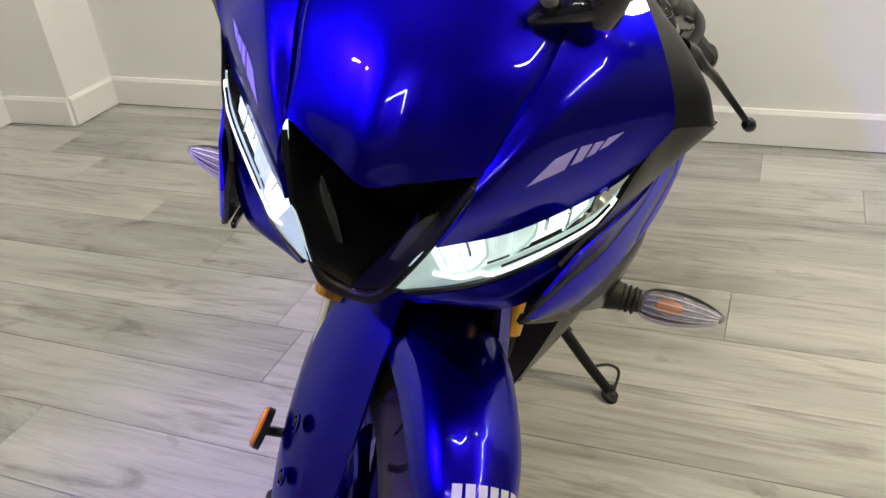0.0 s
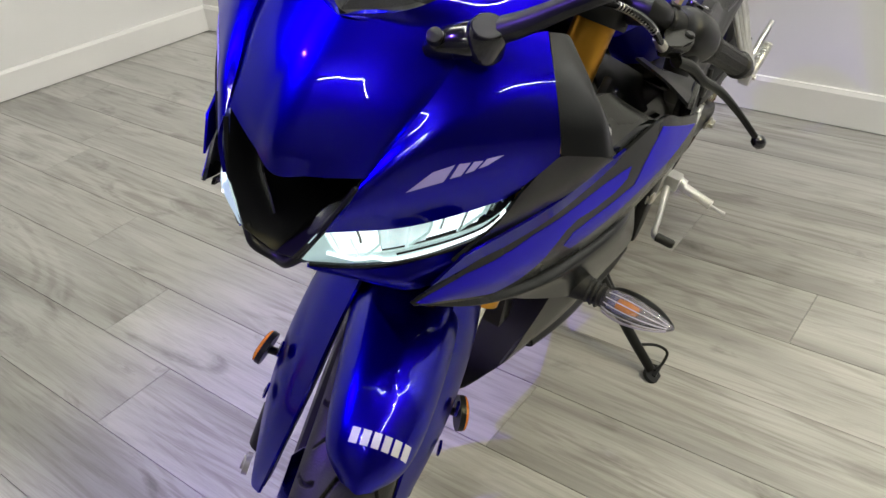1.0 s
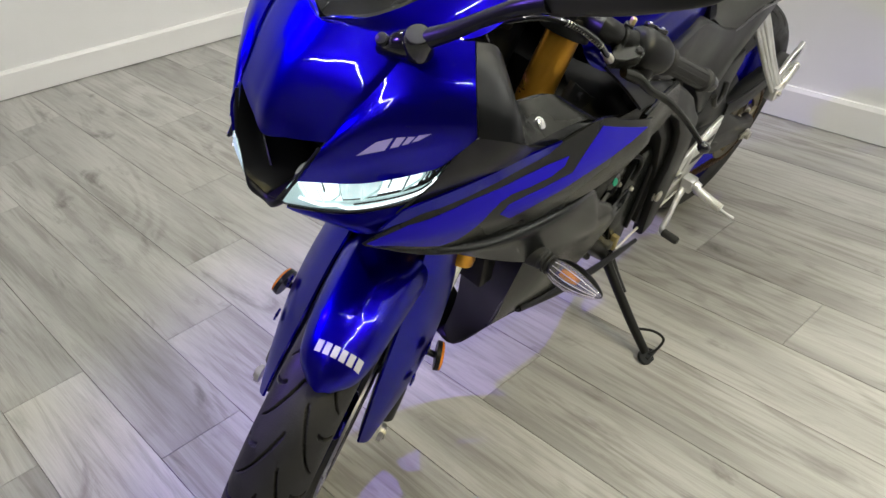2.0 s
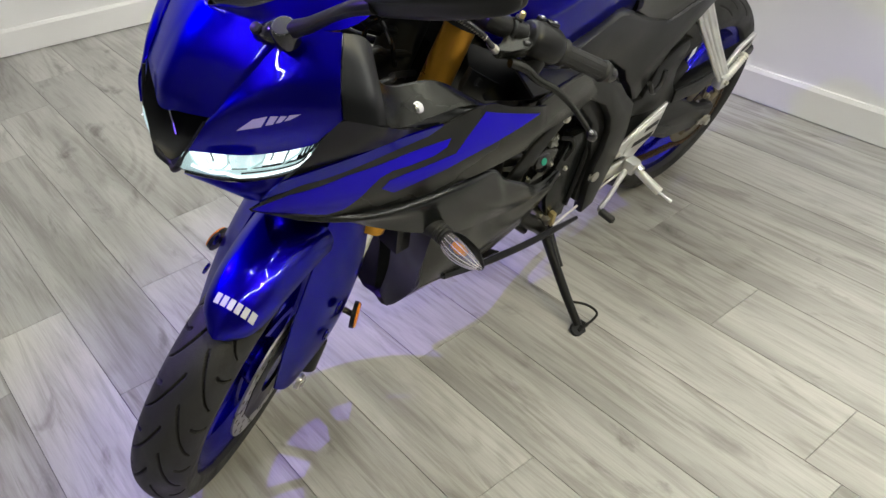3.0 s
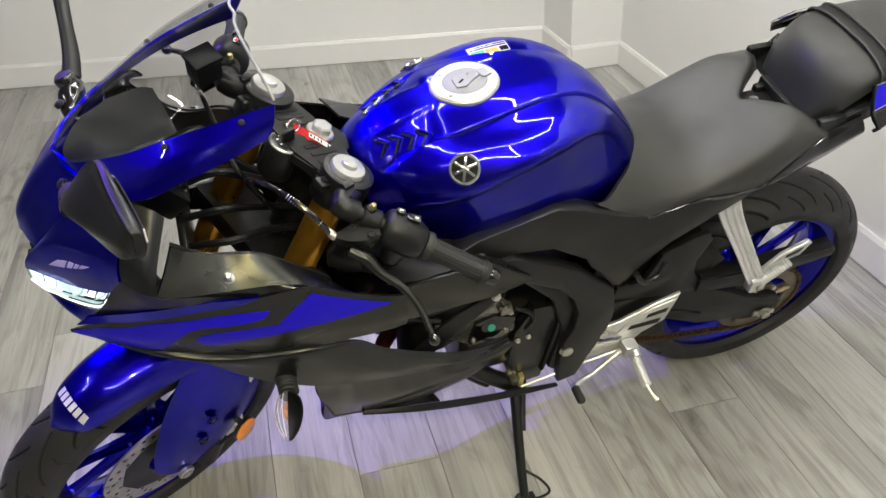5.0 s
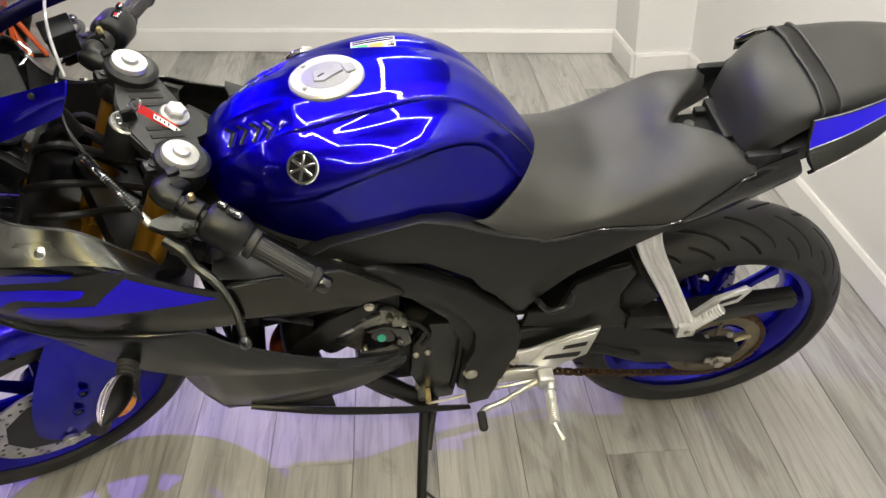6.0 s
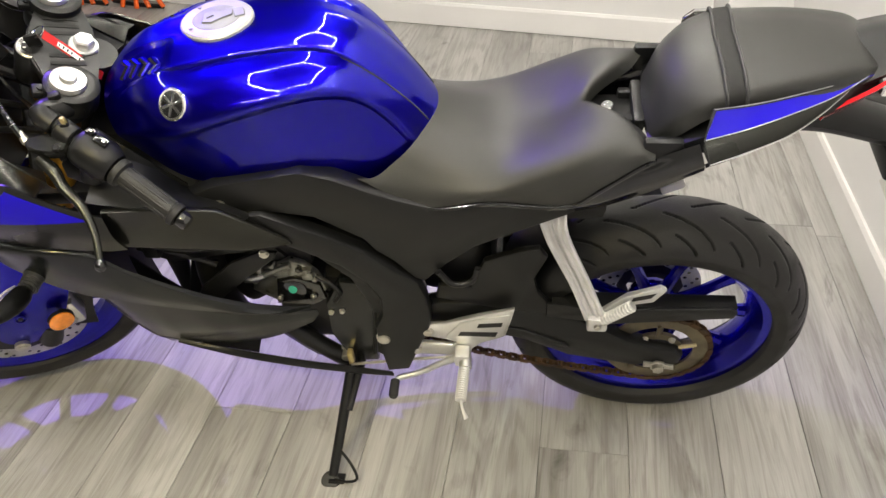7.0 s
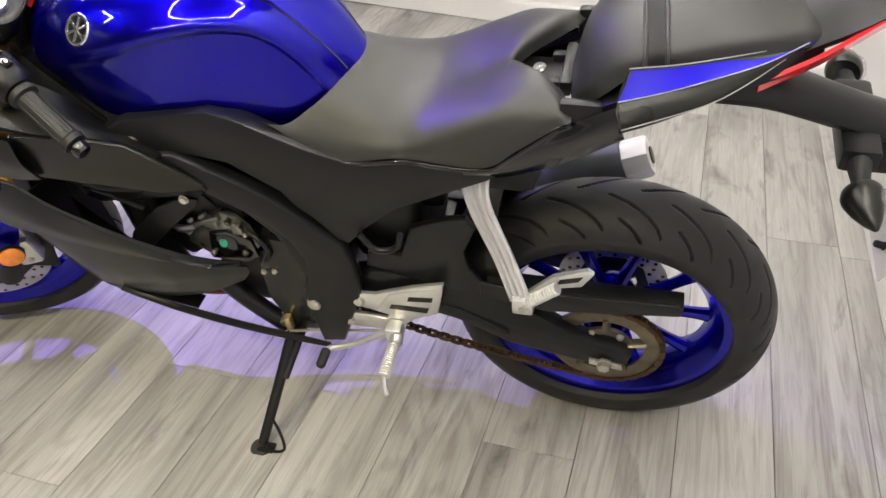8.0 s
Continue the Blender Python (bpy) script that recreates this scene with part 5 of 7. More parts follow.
# frame spars and side covers
for s in LR:
    sp = new("frame_spar")
    sp.parent = bike
    out = [(0.582, 0.762), (0.623, 0.763), (0.661, 0.739), (0.719, 0.701), (0.778, 0.657), (0.825, 0.604), (0.866, 0.566), (0.878, 0.517), (0.883, 0.466), (0.876, 0.421), (0.850, 0.351), (0.825, 0.282), (0.780, 0.278), (0.772, 0.366), (0.772, 0.428), (0.789, 0.469), (0.791, 0.521), (0.774, 0.569), (0.733, 0.622), (0.654, 0.680), (0.635, 0.694)]
    part("spar", slab(out, lambda x, z: 0.176 - 0.09 * (x - 0.65), s, 0.030, 0.008), FRAME, sp, "black frame spar")
    part("spar_core", plate([(0.50, 0.72), (0.66, 0.70), (0.76, 0.62), (0.81, 0.50), (0.81, 0.40), (0.78, 0.30), (0.76, 0.32), (0.775, 0.45), (0.74, 0.56), (0.66, 0.65), (0.52, 0.69)], s * 0.09, s * 0.145, 0.004), FRAME, sp)
    bolt("pivot_bolt", (0.785, s * 0.158, 0.396), (0, s, 0), 0.013, sp, h=0.010)
    sc = new("side_cover")
    sc.parent = bike
    cov = [(0.496, 0.790), (0.554, 0.822), (0.629, 0.834), (0.700, 0.845), (0.748, 0.828), (0.800, 0.799), (0.849, 0.775), (0.900, 0.757), (0.986, 0.771), (1.080, 0.776), (1.150, 0.800), (1.150, 0.745), (1.126, 0.727), (1.043, 0.688), (0.972, 0.655), (0.922, 0.612), (0.880, 0.566), (0.862, 0.572), (0.829, 0.622), (0.800, 0.652), (0.783, 0.683), (0.707, 0.742), (0.626, 0.761), (0.546, 0.759)]
    part("cover", slab(cov, lambda x, z: 0.166 - 0.07 * (x - 0.65), s, 0.035, 0.005), BLACK, sc, "matt black side cover under tank and seat")
    bolt("cover_bolt", (0.560, s * 0.172, 0.782), (0, s, 0.05), 0.008, sc)
    u0 = [(1.10, 0.145, 0.778), (1.17, 0.142, 0.800), (1.25, 0.128, 0.850), (1.31, 0.136, 0.890)]
    u1 = [(1.09, 0.136, 0.742), (1.17, 0.146, 0.772), (1.25, 0.140, 0.818), (1.32, 0.148, 0.862)]
    u2 = [(1.07, 0.120, 0.712), (1.17, 0.128, 0.742), (1.25, 0.132, 0.784), (1.325, 0.138, 0.838)]
    panel("tail_strut", [u0, u1, u2], GLOSSBLACK, sc, s, 6, 6, 0.006, "gloss black strut below the seat")

# tank
tank = new("fuel_tank")
tank.parent = bike
# stations from nose to seat; across: centre, plateau, ridge, shoulder, knee edge, knee recess, flank, lower edge
stations = [[(0.372, 0, 0.930), (0.374, 0.045, 0.926), (0.380, 0.075, 0.915), (0.388, 0.095, 0.900), (0.398, 0.110, 0.880), (0.402, 0.109, 0.870), (0.420, 0.109, 0.850), (0.445, 0.112, 0.825)],
            [(0.420, 0, 0.978), (0.422, 0.045, 0.975), (0.430, 0.080, 0.962), (0.440, 0.116, 0.938), (0.450, 0.140, 0.904), (0.454, 0.137, 0.890), (0.468, 0.134, 0.855), (0.485, 0.132, 0.815)],
            [(0.500, 0, 1.010), (0.500, 0.050, 1.010), (0.505, 0.092, 0.994), (0.512, 0.136, 0.968), (0.522, 0.166, 0.928), (0.525, 0.160, 0.910), (0.530, 0.154, 0.865), (0.540, 0.150, 0.810)],
            [(0.600, 0, 1.018), (0.600, 0.045, 1.018), (0.600, 0.084, 1.012), (0.600, 0.134, 0.995), (0.605, 0.174, 0.966), (0.606, 0.165, 0.944), (0.608, 0.157, 0.890), (0.615, 0.149, 0.822)],
            [(0.700, 0, 1.020), (0.700, 0.035, 1.020), (0.698, 0.066, 1.017), (0.690, 0.118, 1.007), (0.682, 0.164, 0.985), (0.682, 0.154, 0.964), (0.682, 0.150, 0.905), (0.690, 0.146, 0.834)],
            [(0.765, 0, 1.012), (0.765, 0.028, 1.011), (0.762, 0.054, 1.005), (0.755, 0.096, 0.998), (0.748, 0.138, 0.982), (0.746, 0.128, 0.964), (0.735, 0.130, 0.900), (0.735, 0.133, 0.818)],
            [(0.815, 0, 0.980), (0.815, 0.028, 0.978), (0.812, 0.055, 0.971), (0.809, 0.084, 0.966), (0.806, 0.110, 0.957), (0.803, 0.103, 0.940), (0.785, 0.114, 0.875), (0.772, 0.121, 0.795)],
            [(0.870, 0, 0.915), (0.870, 0.028, 0.914), (0.867, 0.050, 0.908), (0.859, 0.072, 0.903), (0.851, 0.090, 0.894), (0.845, 0.087, 0.878), (0.825, 0.104, 0.832), (0.800, 0.112, 0.772)],
            [(0.912, 0, 0.852), (0.909, 0.025, 0.852), (0.902, 0.045, 0.850), (0.892, 0.062, 0.845), (0.880, 0.078, 0.836), (0.873, 0.080, 0.826), (0.850, 0.095, 0.805), (0.815, 0.106, 0.768)]]
TS = cr(np.array(stations, float), 14)
# ease the stations into one flowing surface
bell = np.exp(-0.5 * (np.arange(-15, 16) / 5.0) ** 2)
bell /= bell.sum()
padded = np.concatenate([2 * TS[0] - TS[15:0:-1], TS, 2 * TS[-1] - TS[-2:-17:-1]])
TS = sum(w * padded[k:k + len(TS)] for k, w in enumerate(bell))
along = np.linspace(0, 8, len(TS))
ledge = np.interp(along, (1.6, 2.4, 5.5, 7.5), (0.0002, 0.0062, 0.0050, 0.0002))[:, None]
roll = [TS[:, 2] + ledge * np.array([0, math.sin(a), math.cos(a) - 1]) for a in np.linspace(0, math.pi / 2, 7)]
foot = roll[-1] + ledge * np.array([0, 0.12, -0.25])


def across(*cols):
    return np.stack([cr(np.array(q), 7) for q in zip(*cols)])


top_half = across(TS[:, 1] * [1, -1, 1], TS[:, 0], TS[:, 1], TS[:, 2])[:, 7:]
shoulder = across(foot, TS[:, 3], TS[:, 4])
kA, kB, kC = shoulder[:, -4], TS[:, 4], TS[:, 4] + 0.55 * (TS[:, 5] - TS[:, 4])
knee = np.stack([kA * (1 - u) ** 2 + 2 * kB * u * (1 - u) + kC * u * u for u in np.linspace(0, 1, 9)], 1)
recess = across(kC, TS[:, 5])
flank = across(TS[:, 5], TS[:, 6], TS[:, 7])
halfT = np.concatenate([top_half, np.stack(roll[1:], 1), shoulder[:, :-4], knee, recess[:, 1:], flank[:, 1:]], 1)
# shallow scoop round the vents
px, pw = halfT[..., 0], halfT[..., 1]
halfT[..., 2] -= 0.007 * np.clip((px - 0.405) / 0.02, 0, 1) * np.clip((0.520 - px) / 0.02, 0, 1) * np.clip((pw - 0.034) / 0.010, 0, 1) * np.clip((0.094 - pw) / 0.008, 0, 1)
TG = np.concatenate([(halfT * [1, -1, 1])[:, :0:-1], halfT], 1)
tank_ob = part("tank_shell", shell(TG, 0.004), BLUE, tank, "glossy metallic blue fuel tank", sharp=24)
for s in LR:
    part("tank_seam", tube([p * [1, s, 1] + [0, s * 0.001, 0.0002] for p in foot[74::6]], 0.0013, 6, 2), GLOSSBLACK, tank, "dark seam along the tank ridge")
tt = tree_of(tank_ob)


def on_tank(x, y, up=(0, 0, 1)):
    hit = tt.ray_cast(Vector((x, y, 1.3)), Vector((0, 0, -1)), 1.0)
    return hit[0], (hit[1] if hit[1].z > 0 else -hit[1])


p, nn = on_tank(0.578, 0.0)
cap = part("filler_cap", turned([(0.058, -0.004), (0.058, 0.004), (0.055, 0.007), (0.038, 0.0075), (0.036, 0.006)], p, tuple(nn), 48), CAPRING, tank, "round brushed silver filler cap")
part("cap_flap", turned([(0.0375, 0.004), (0.0375, 0.0074), (0.036, 0.0084)], p, tuple(nn), 40), FLAP, cap, "grey lock flap")
CAPM = Matrix.Translation(p) @ nn.to_track_quat("Z", "X").to_matrix().to_4x4()
for nm4, pts4, h4 in (("flap_leaf", [(-0.018, 0.012), (0.002, 0.016), (0.006, 0.006), (0.012, 0.006), (0.012, 0.015), (0.027, 0.015), (0.027, -0.004), (0.010, -0.008), (-0.006, -0.020), (-0.022, -0.014)], 0.0030), ("cap_hinge", [(0.026, 0.016), (0.044, 0.014), (0.046, -0.010), (0.030, -0.012)], 0.0022)):
    bm = prism(pts4, 0.0080, 0.0084 + h4)
    bmesh.ops.bevel(bm, geom=bm.edges[:], offset=0.0012, segments=1, affect="EDGES")
    part(nm4, bm, FLAP, cap, "", CAPM)
part("key_slot", box((0.012, 0.003, 0.0006), (-0.008, -0.003, 0.0116), 0.0, Matrix.Rotation(0.5, 4, "Z")), GLOSSBLACK, cap, "", CAPM)
for k in range(4):
    a = 0.8 + k * math.pi / 2
    part("cap_screw", turned([(0.003, 0.006), (0.003, 0.0085)], p + Vector((0.047 * math.cos(a), 0.047 * math.sin(a), 0)), tuple(nn), 8), SATIN, cap)
for s in LR:
    # badge: chrome ring, dark ground and a plain star of three bars
    hit = tt.ray_cast(Vector((0.533, s * 0.40, 1.092)), Vector((0, -s * 0.86, -0.42)), 1.0)
    bp_, bn = hit[0], hit[1] if hit[1].y * s > 0 else -hit[1]
    bd = part("badge", turned([(0.024, -0.002), (0.025, 0.003), (0.0235, 0.005), (0.0205, 0.005), (0.020, 0.003)], bp_, tuple(bn), 40), CHROME, tank, "round chrome tank badge")
    part("badge_ground", turned([(0.0205, 0), (0.0205, 0.0034)], bp_, tuple(bn), 40), GLOSSBLACK, bd)
    q = bn.to_track_quat("Z", "Y").to_matrix().to_4x4()
    for k in range(3):
        part("badge_bar", box((0.038, 0.0046, 0.002), (0, 0, 0.0042), 0.0006, Matrix.Rotation(k * math.pi / 3 + 0.5, 4, "Z")), CHROME, bd, xf=Matrix.Translation(bp_) @ q)
    # air vents: four short chevron ribs, with black bars painting the shade beside them
    for k in range(4):
        x = 0.428 + 0.020 * k
        w = 0.056 + 0.007 * k
        pts = []
        for du_, dw in ((-0.010, -0.014), (0.004, 0.0), (-0.006, 0.014)):
            h2, n2 = on_tank(x + du_, s * (w + dw))
            pts.append(tuple(h2 + n2 * 0.0010))
        part("vent_slot", tube(pts, 0.0030, 6, 1, False, flat=0.6), GLOSSBLACK, tank, "black chevron bar for the shade between vent ribs")
        pts2 = [(a + 0.0060, b, c + 0.0016) for a, b, c in pts]
        part("vent_rib", tube(pts2, 0.0032, 8, 1, False, flat=0.8), BLUE, tank)
# warning label at the rear right of the tank
lt = Matrix.Translation((0.0, 0.0, 1.2))
for x0, x1, y0, y1, mt in ((0.618, 0.690, 0.082, 0.112, SILVERPRINT), (0.621, 0.645, 0.084, 0.096, GREENP), (0.647, 0.670, 0.084, 0.096, ORANGEP), (0.673, 0.688, 0.084, 0.096, GLOSSBLACK), (0.621, 0.688, 0.100, 0.103, GLOSSBLACK), (0.621, 0.688, 0.106, 0.109, GLOSSBLACK)):
    part("warning_label", laid([[(x0, y0), (x1, y0), (x1, y1), (x0, y1)]], lt, tt, 0.0006 if mt is SILVERPRINT else 0.0012, reach=1), mt, tank, "small warning label with coloured fields" if mt is SILVERPRINT else "")

# seats
seat_rows = [[(0.905, 0, 0.858), (0.898, 0.045, 0.855), (0.872, 0.088, 0.838), (0.842, 0.112, 0.820), (0.815, 0.130, 0.808), (0.788, 0.139, 0.812)],
             [(0.950, 0, 0.838), (0.948, 0.055, 0.836), (0.928, 0.100, 0.820), (0.908, 0.126, 0.796), (0.893, 0.140, 0.776), (0.884, 0.145, 0.757)],
             [(1.020, 0, 0.820), (1.020, 0.060, 0.820), (1.012, 0.112, 0.813), (1.006, 0.137, 0.800), (1.002, 0.148, 0.788), (1.000, 0.149, 0.775)],
             [(1.090, 0, 0.836), (1.092, 0.060, 0.843), (1.100, 0.114, 0.848), (1.106, 0.141, 0.838), (1.114, 0.152, 0.808), (1.121, 0.148, 0.769)],
             [(1.130, 0, 0.858), (1.140, 0.050, 0.869), (1.154, 0.102, 0.874), (1.162, 0.132, 0.866), (1.170, 0.148, 0.836), (1.175, 0.145, 0.806)],
             [(1.146, 0, 0.862), (1.160, 0.026, 0.876), (1.196, 0.070, 0.887), (1.216, 0.108, 0.880), (1.226, 0.132, 0.866), (1.230, 0.140, 0.850)],
             [(1.154, 0, 0.846), (1.176, 0.030, 0.856), (1.222, 0.068, 0.868), (1.242, 0.104, 0.868), (1.250, 0.126, 0.862), (1.250, 0.136, 0.858)]]
SG = surface(both(seat_rows), 7, 6)
seat_ob = part("rider_seat", shell(SG, 0.012), SEAT, bike, "black vinyl rider seat")
for j, s in ((0, -1), (-1, 1)):
    part("seat_tuck", box((0.060, 0.018, 0.050), (1.262, s * 0.118, 0.858), 0.008), BLACK, seat_ob, "black filler behind the seat")
    part("seat_base", tube([q + [0, -0.001 * np.sign(q[1]), -0.007] for q in SG[2::4, j]], 0.0040, 8, 3), GLOSSBLACK, seat_ob, "dark edge of the seat base")
pil = [[(1.238, 0, 0.862), (1.240, 0.040, 0.860), (1.246, 0.076, 0.856), (1.262, 0.092, 0.856)],
       [(1.262, 0, 0.940), (1.266, 0.050, 0.935), (1.276, 0.096, 0.910), (1.284, 0.108, 0.882)],
       [(1.320, 0, 0.974), (1.324, 0.055, 0.970), (1.328, 0.104, 0.952), (1.330, 0.116, 0.926)],
       [(1.420, 0, 0.986), (1.420, 0.050, 0.983), (1.426, 0.092, 0.971), (1.430, 0.102, 0.948)],
       [(1.520, 0, 0.986), (1.520, 0.040, 0.983), (1.524, 0.070, 0.976), (1.528, 0.078, 0.958)],
       [(1.562, 0, 0.972), (1.562, 0.030, 0.970), (1.562, 0.050, 0.966), (1.560, 0.056, 0.956)]]
PG = surface(both(pil), 7, 7)
ps = part("pillion_seat", shell(PG, 0.012), SEAT, bike, "black vinyl pillion seat with a strap")
bm = bmesh.new()
ra = [[bm.verts.new((PG[i, j] - [0, 0, 0.93]) * [1, 1.02, 1.02] + [0, 0, 0.9325]) for j in range(PG.shape[1])] for i in (15, 16, 17)]
for R, S in zip(ra, ra[1:]):
    for k in range(len(R) - 1):
        bm.faces.new((R[k], R[k + 1], S[k + 1], S[k]))
bmesh.ops.solidify(bm, geom=bm.faces[:], thickness=0.004)
strap = part("strap", bm, STRAP, ps, "black seat strap")
for i in (15, 17):
    part("strap_edge", tube([(PG[i, j] - [0, 0, 0.93]) * [1, 1.02, 1.02] + [0, 0, 0.9345] for j in range(0, PG.shape[1], 2)], 0.0028, 8, 2), STRAP, strap)
lk = part("seat_bracket", joined(box((0.085, 0.075, 0.010), (1.200, 0, 0.838), 0.004), box((0.018, 0.105, 0.026), (1.232, 0, 0.850), 0.006), box((0.022, 0.016, 0.018), (1.214, -0.034, 0.846), 0.005), box((0.022, 0.016, 0.018), (1.214, 0.034, 0.846), 0.005)), BLACK, bike, "black bracket between the seats")
part("seat_lock", turned([(0.011, -0.004), (0.011, 0.001), (0.009, 0.003), (0.004, 0.003)], (1.186, 0.006, 0.844), (-0.15, -0.1, 1), 24), CHROME, lk, "chrome seat bolt")
part("seat_emblem", turned([(0.014, -0.004), (0.013, 0.002), (0.008, 0.0)], (1.256, 0, 0.905), (-0.95, 0, 0.3), 24), SEAT, ps, "round embossed mark")

# tail
tail = new("tail")
tail.parent = bike
part("tail_core", shell(surface(both([[(1.235, 0, 0.850), (1.250, 0.11, 0.846)], [(1.33, 0, 0.900), (1.33, 0.130, 0.905)], [(1.46, 0, 0.930), (1.46, 0.105, 0.940)], [(1.56, 0, 0.955), (1.56, 0.06, 0.958)]]), 5, 4), 0.03), BLACK, tail)
for s in LR:
    a = [(1.322, 0.122, 0.944), (1.38, 0.116, 0.950), (1.44, 0.100, 0.954), (1.50, 0.080, 0.958), (1.545, 0.062, 0.964)]
    b = [(1.312, 0.150, 0.910), (1.37, 0.142, 0.925), (1.43, 0.124, 0.938), (1.49, 0.100, 0.950), (1.54, 0.068, 0.962)]
    c = [(1.312, 0.162, 0.898), (1.37, 0.154, 0.912), (1.43, 0.136, 0.926), (1.48, 0.110, 0.940), (1.53, 0.074, 0.955)]
    d = [(1.320, 0.174, 0.884), (1.37, 0.162, 0.898), (1.43, 0.142, 0.914), (1.475, 0.114, 0.930), (1.515, 0.080, 0.944)]
    e_ = [(1.318, 0.168, 0.872), (1.37, 0.156, 0.888), (1.42, 0.136, 0.904), (1.465, 0.110, 0.920), (1.51, 0.076, 0.938)]
    panel("tail_panel", [a, b, c, d, e_], GREY, tail, s, 5, 5, 0.006, "satin grey tail panel")
    A, B, D = (sided(q, s) for q in (a, b, d))
    off = np.array([0, s * 0.0015, 0.001])
    bl = shell(surface([A + [0.004, s * 0.002, -0.002], B + off * 1.5], 4, 6), 0.0015 * -s)
    part("tail_insert", bl, BLUE_MATT, tail, "bright blue tail insert")
    for ln, r in ((A, 0.0008), (B, 0.0008), (D, 0.0008)):
        part("tail_line", tube(ln + off * 2, r, 6, 5), SATIN, tail, "thin silver trim line")
    part("tail_line", tube([A[0] + off * 2, B[0] + off * 2, D[0] + off * 2], 0.0009, 6, 3), DARK, tail)
    part("tail_light", shell(surface([[(1.488, s * 0.098, 0.915), (1.560, s * 0.078, 0.948), (1.636, s * 0.046, 0.992)], [(1.490, s * 0.084, 0.892), (1.562, s * 0.060, 0.924), (1.640, s * 0.028, 0.970)]], 3, 5), 0.006), RED, tail, "red tail light edge")
part("tail_tip", shell(surface(both([[(1.535, 0, 0.985), (1.535, 0.074, 0.952)], [(1.59, 0, 1.002), (1.59, 0.062, 0.976)], [(1.634, 0, 1.006), (1.636, 0.044, 0.994)]]), 5, 4), 0.012), BLACK, tail, "black tail tip")
part("tail_tip_lamp", box((0.012, 0.055, 0.016), (1.634, 0, 0.988), 0.004), RED, tail, "red lamp at the tail tip")
# plate holder, rear indicators and plate
hold = new("plate_holder")
hold.parent = bike
part("arm", tube([(1.36, 0, 0.868), (1.44, 0, 0.862), (1.52, 0, 0.846), (1.60, 0, 0.820), (1.68, 0, 0.795), (1.78, 0, 0.772)], [0.070, 0.062, 0.050, 0.044, 0.042, 0.034], 16, 5, flat=0.55), BLACK, hold, "black plastic plate holder arm")
part("lamp_block", joined(box((0.055, 0.17, 0.040), (1.645, 0, 0.785), 0.010), box((0.06, 0.08, 0.06), (1.69, 0, 0.755), 0.014)), BLACK, hold)
part("plate", box((0.004, 0.225, 0.17), (0, 0, 0), 0.001), PLATEW, hold, "pale number plate seen from its blank back", Matrix.Translation((1.755, 0, 0.655)) @ Matrix.Rotation(radians(22), 4, "Y"))
for y in (-0.06, 0.06):
    bolt("plate_bolt", (1.735, y, 0.60), (-1, 0, 0.3), 0.006, hold, BLACK, h=0.02)
for s in LR:
    ri = part("indicator_stem", tube([(1.645, s * 0.08, 0.782), (1.645, s * 0.112, 0.778), (1.645, s * 0.132, 0.775)], [0.018, 0.013, 0.013], 12, 3), GRIP, hold)
    part("rear_indicator", turned([(0.011, 0), (0.025, 0.003), (0.028, 0.010), (0.028, 0.018), (0.022, 0.038), (0.012, 0.060), (0.004, 0.072), (0.001, 0.074)], (1.642, s * 0.130, 0.776), (0.22, s, -0.05), 24), GREY, ri, "black rear turn signal")
    part("indicator_lens", turned([(0.020, 0), (0.022, 0.007), (0.019, 0.011), (0.009, 0.014)], (1.660, s * 0.150, 0.774), (1, s * 0.30, 0), 20), LENSF, ri, "pale lens")

# swingarm, guards, chain
sw = new("swingarm")
sw.parent = bike
for s in LR:
    arm = [(0.80, 0.44), (0.90, 0.465), (1.027, 0.462), (1.090, 0.452), (1.160, 0.422), (1.211, 0.390), (1.263, 0.354), (1.320, 0.332), (1.362, 0.320), (1.377, 0.302), (1.371, 0.278), (1.340, 0.267), (1.277, 0.269), (1.147, 0.297), (1.062, 0.345), (1.020, 0.362), (0.90, 0.372), (0.80, 0.362)]
    part("arm", plate(arm, s * 0.088, s * 0.124, 0.011), FRAME, sw, "black steel swingarm")
    part("arm_rib", plate([(1.000, 0.402), (1.060, 0.390), (1.142, 0.346), (1.150, 0.333), (1.132, 0.327), (1.050, 0.362), (1.000, 0.376)], s * 0.122, s * 0.129, 0.004), FRAME, sw)
    part("adjuster", plate([(1.300, 0.292), (1.36, 0.282), (1.362, 0.268), (1.300, 0.276)], s * 0.124, s * 0.130, 0.0015), STEEL, sw, "zinc chain adjuster")
    part("axle_nut", turned([(0.017, 0), (0.017, 0.004), (0.0125, 0.0045), (0.0115, 0.014)], (1.328, s * 0.128, 0.283), (0, s, 0), 6), STEEL, sw)
part("arm_bridge", box((0.09, 0.24, 0.07), (0.97, 0, 0.42), 0.015), FRAME, sw)
part("inner_guard", joined(box((0.14, 0.17, 0.20), (0.93, 0, 0.555), 0.02), box((0.10, 0.16, 0.08), (0.99, 0, 0.64), 0.02)), BLACK, bike, "black inner mudguard ahead of the rear wheel")
part("shock", tube([(0.93, 0.0, 0.46), (0.90, 0.0, 0.68)], 0.032, 16, 1, False), DARK, bike)
part("shock_loop", tube([(0.905, -0.155, 0.60), (0.93, -0.155, 0.565), (0.965, -0.150, 0.57), (0.975, -0.145, 0.60)], 0.006, 8, 4), DARK, bike)
hug = []
for th in (128, 138, 148, 158, 168):
    a = radians(th)
    hug.append([(RW[0] + r * math.cos(a), w, RW[2] + r * math.sin(a)) for r, w in ((0.334, 0.0), (0.332, 0.045), (0.320, 0.082), (0.290, 0.100), (0.262, 0.104))])
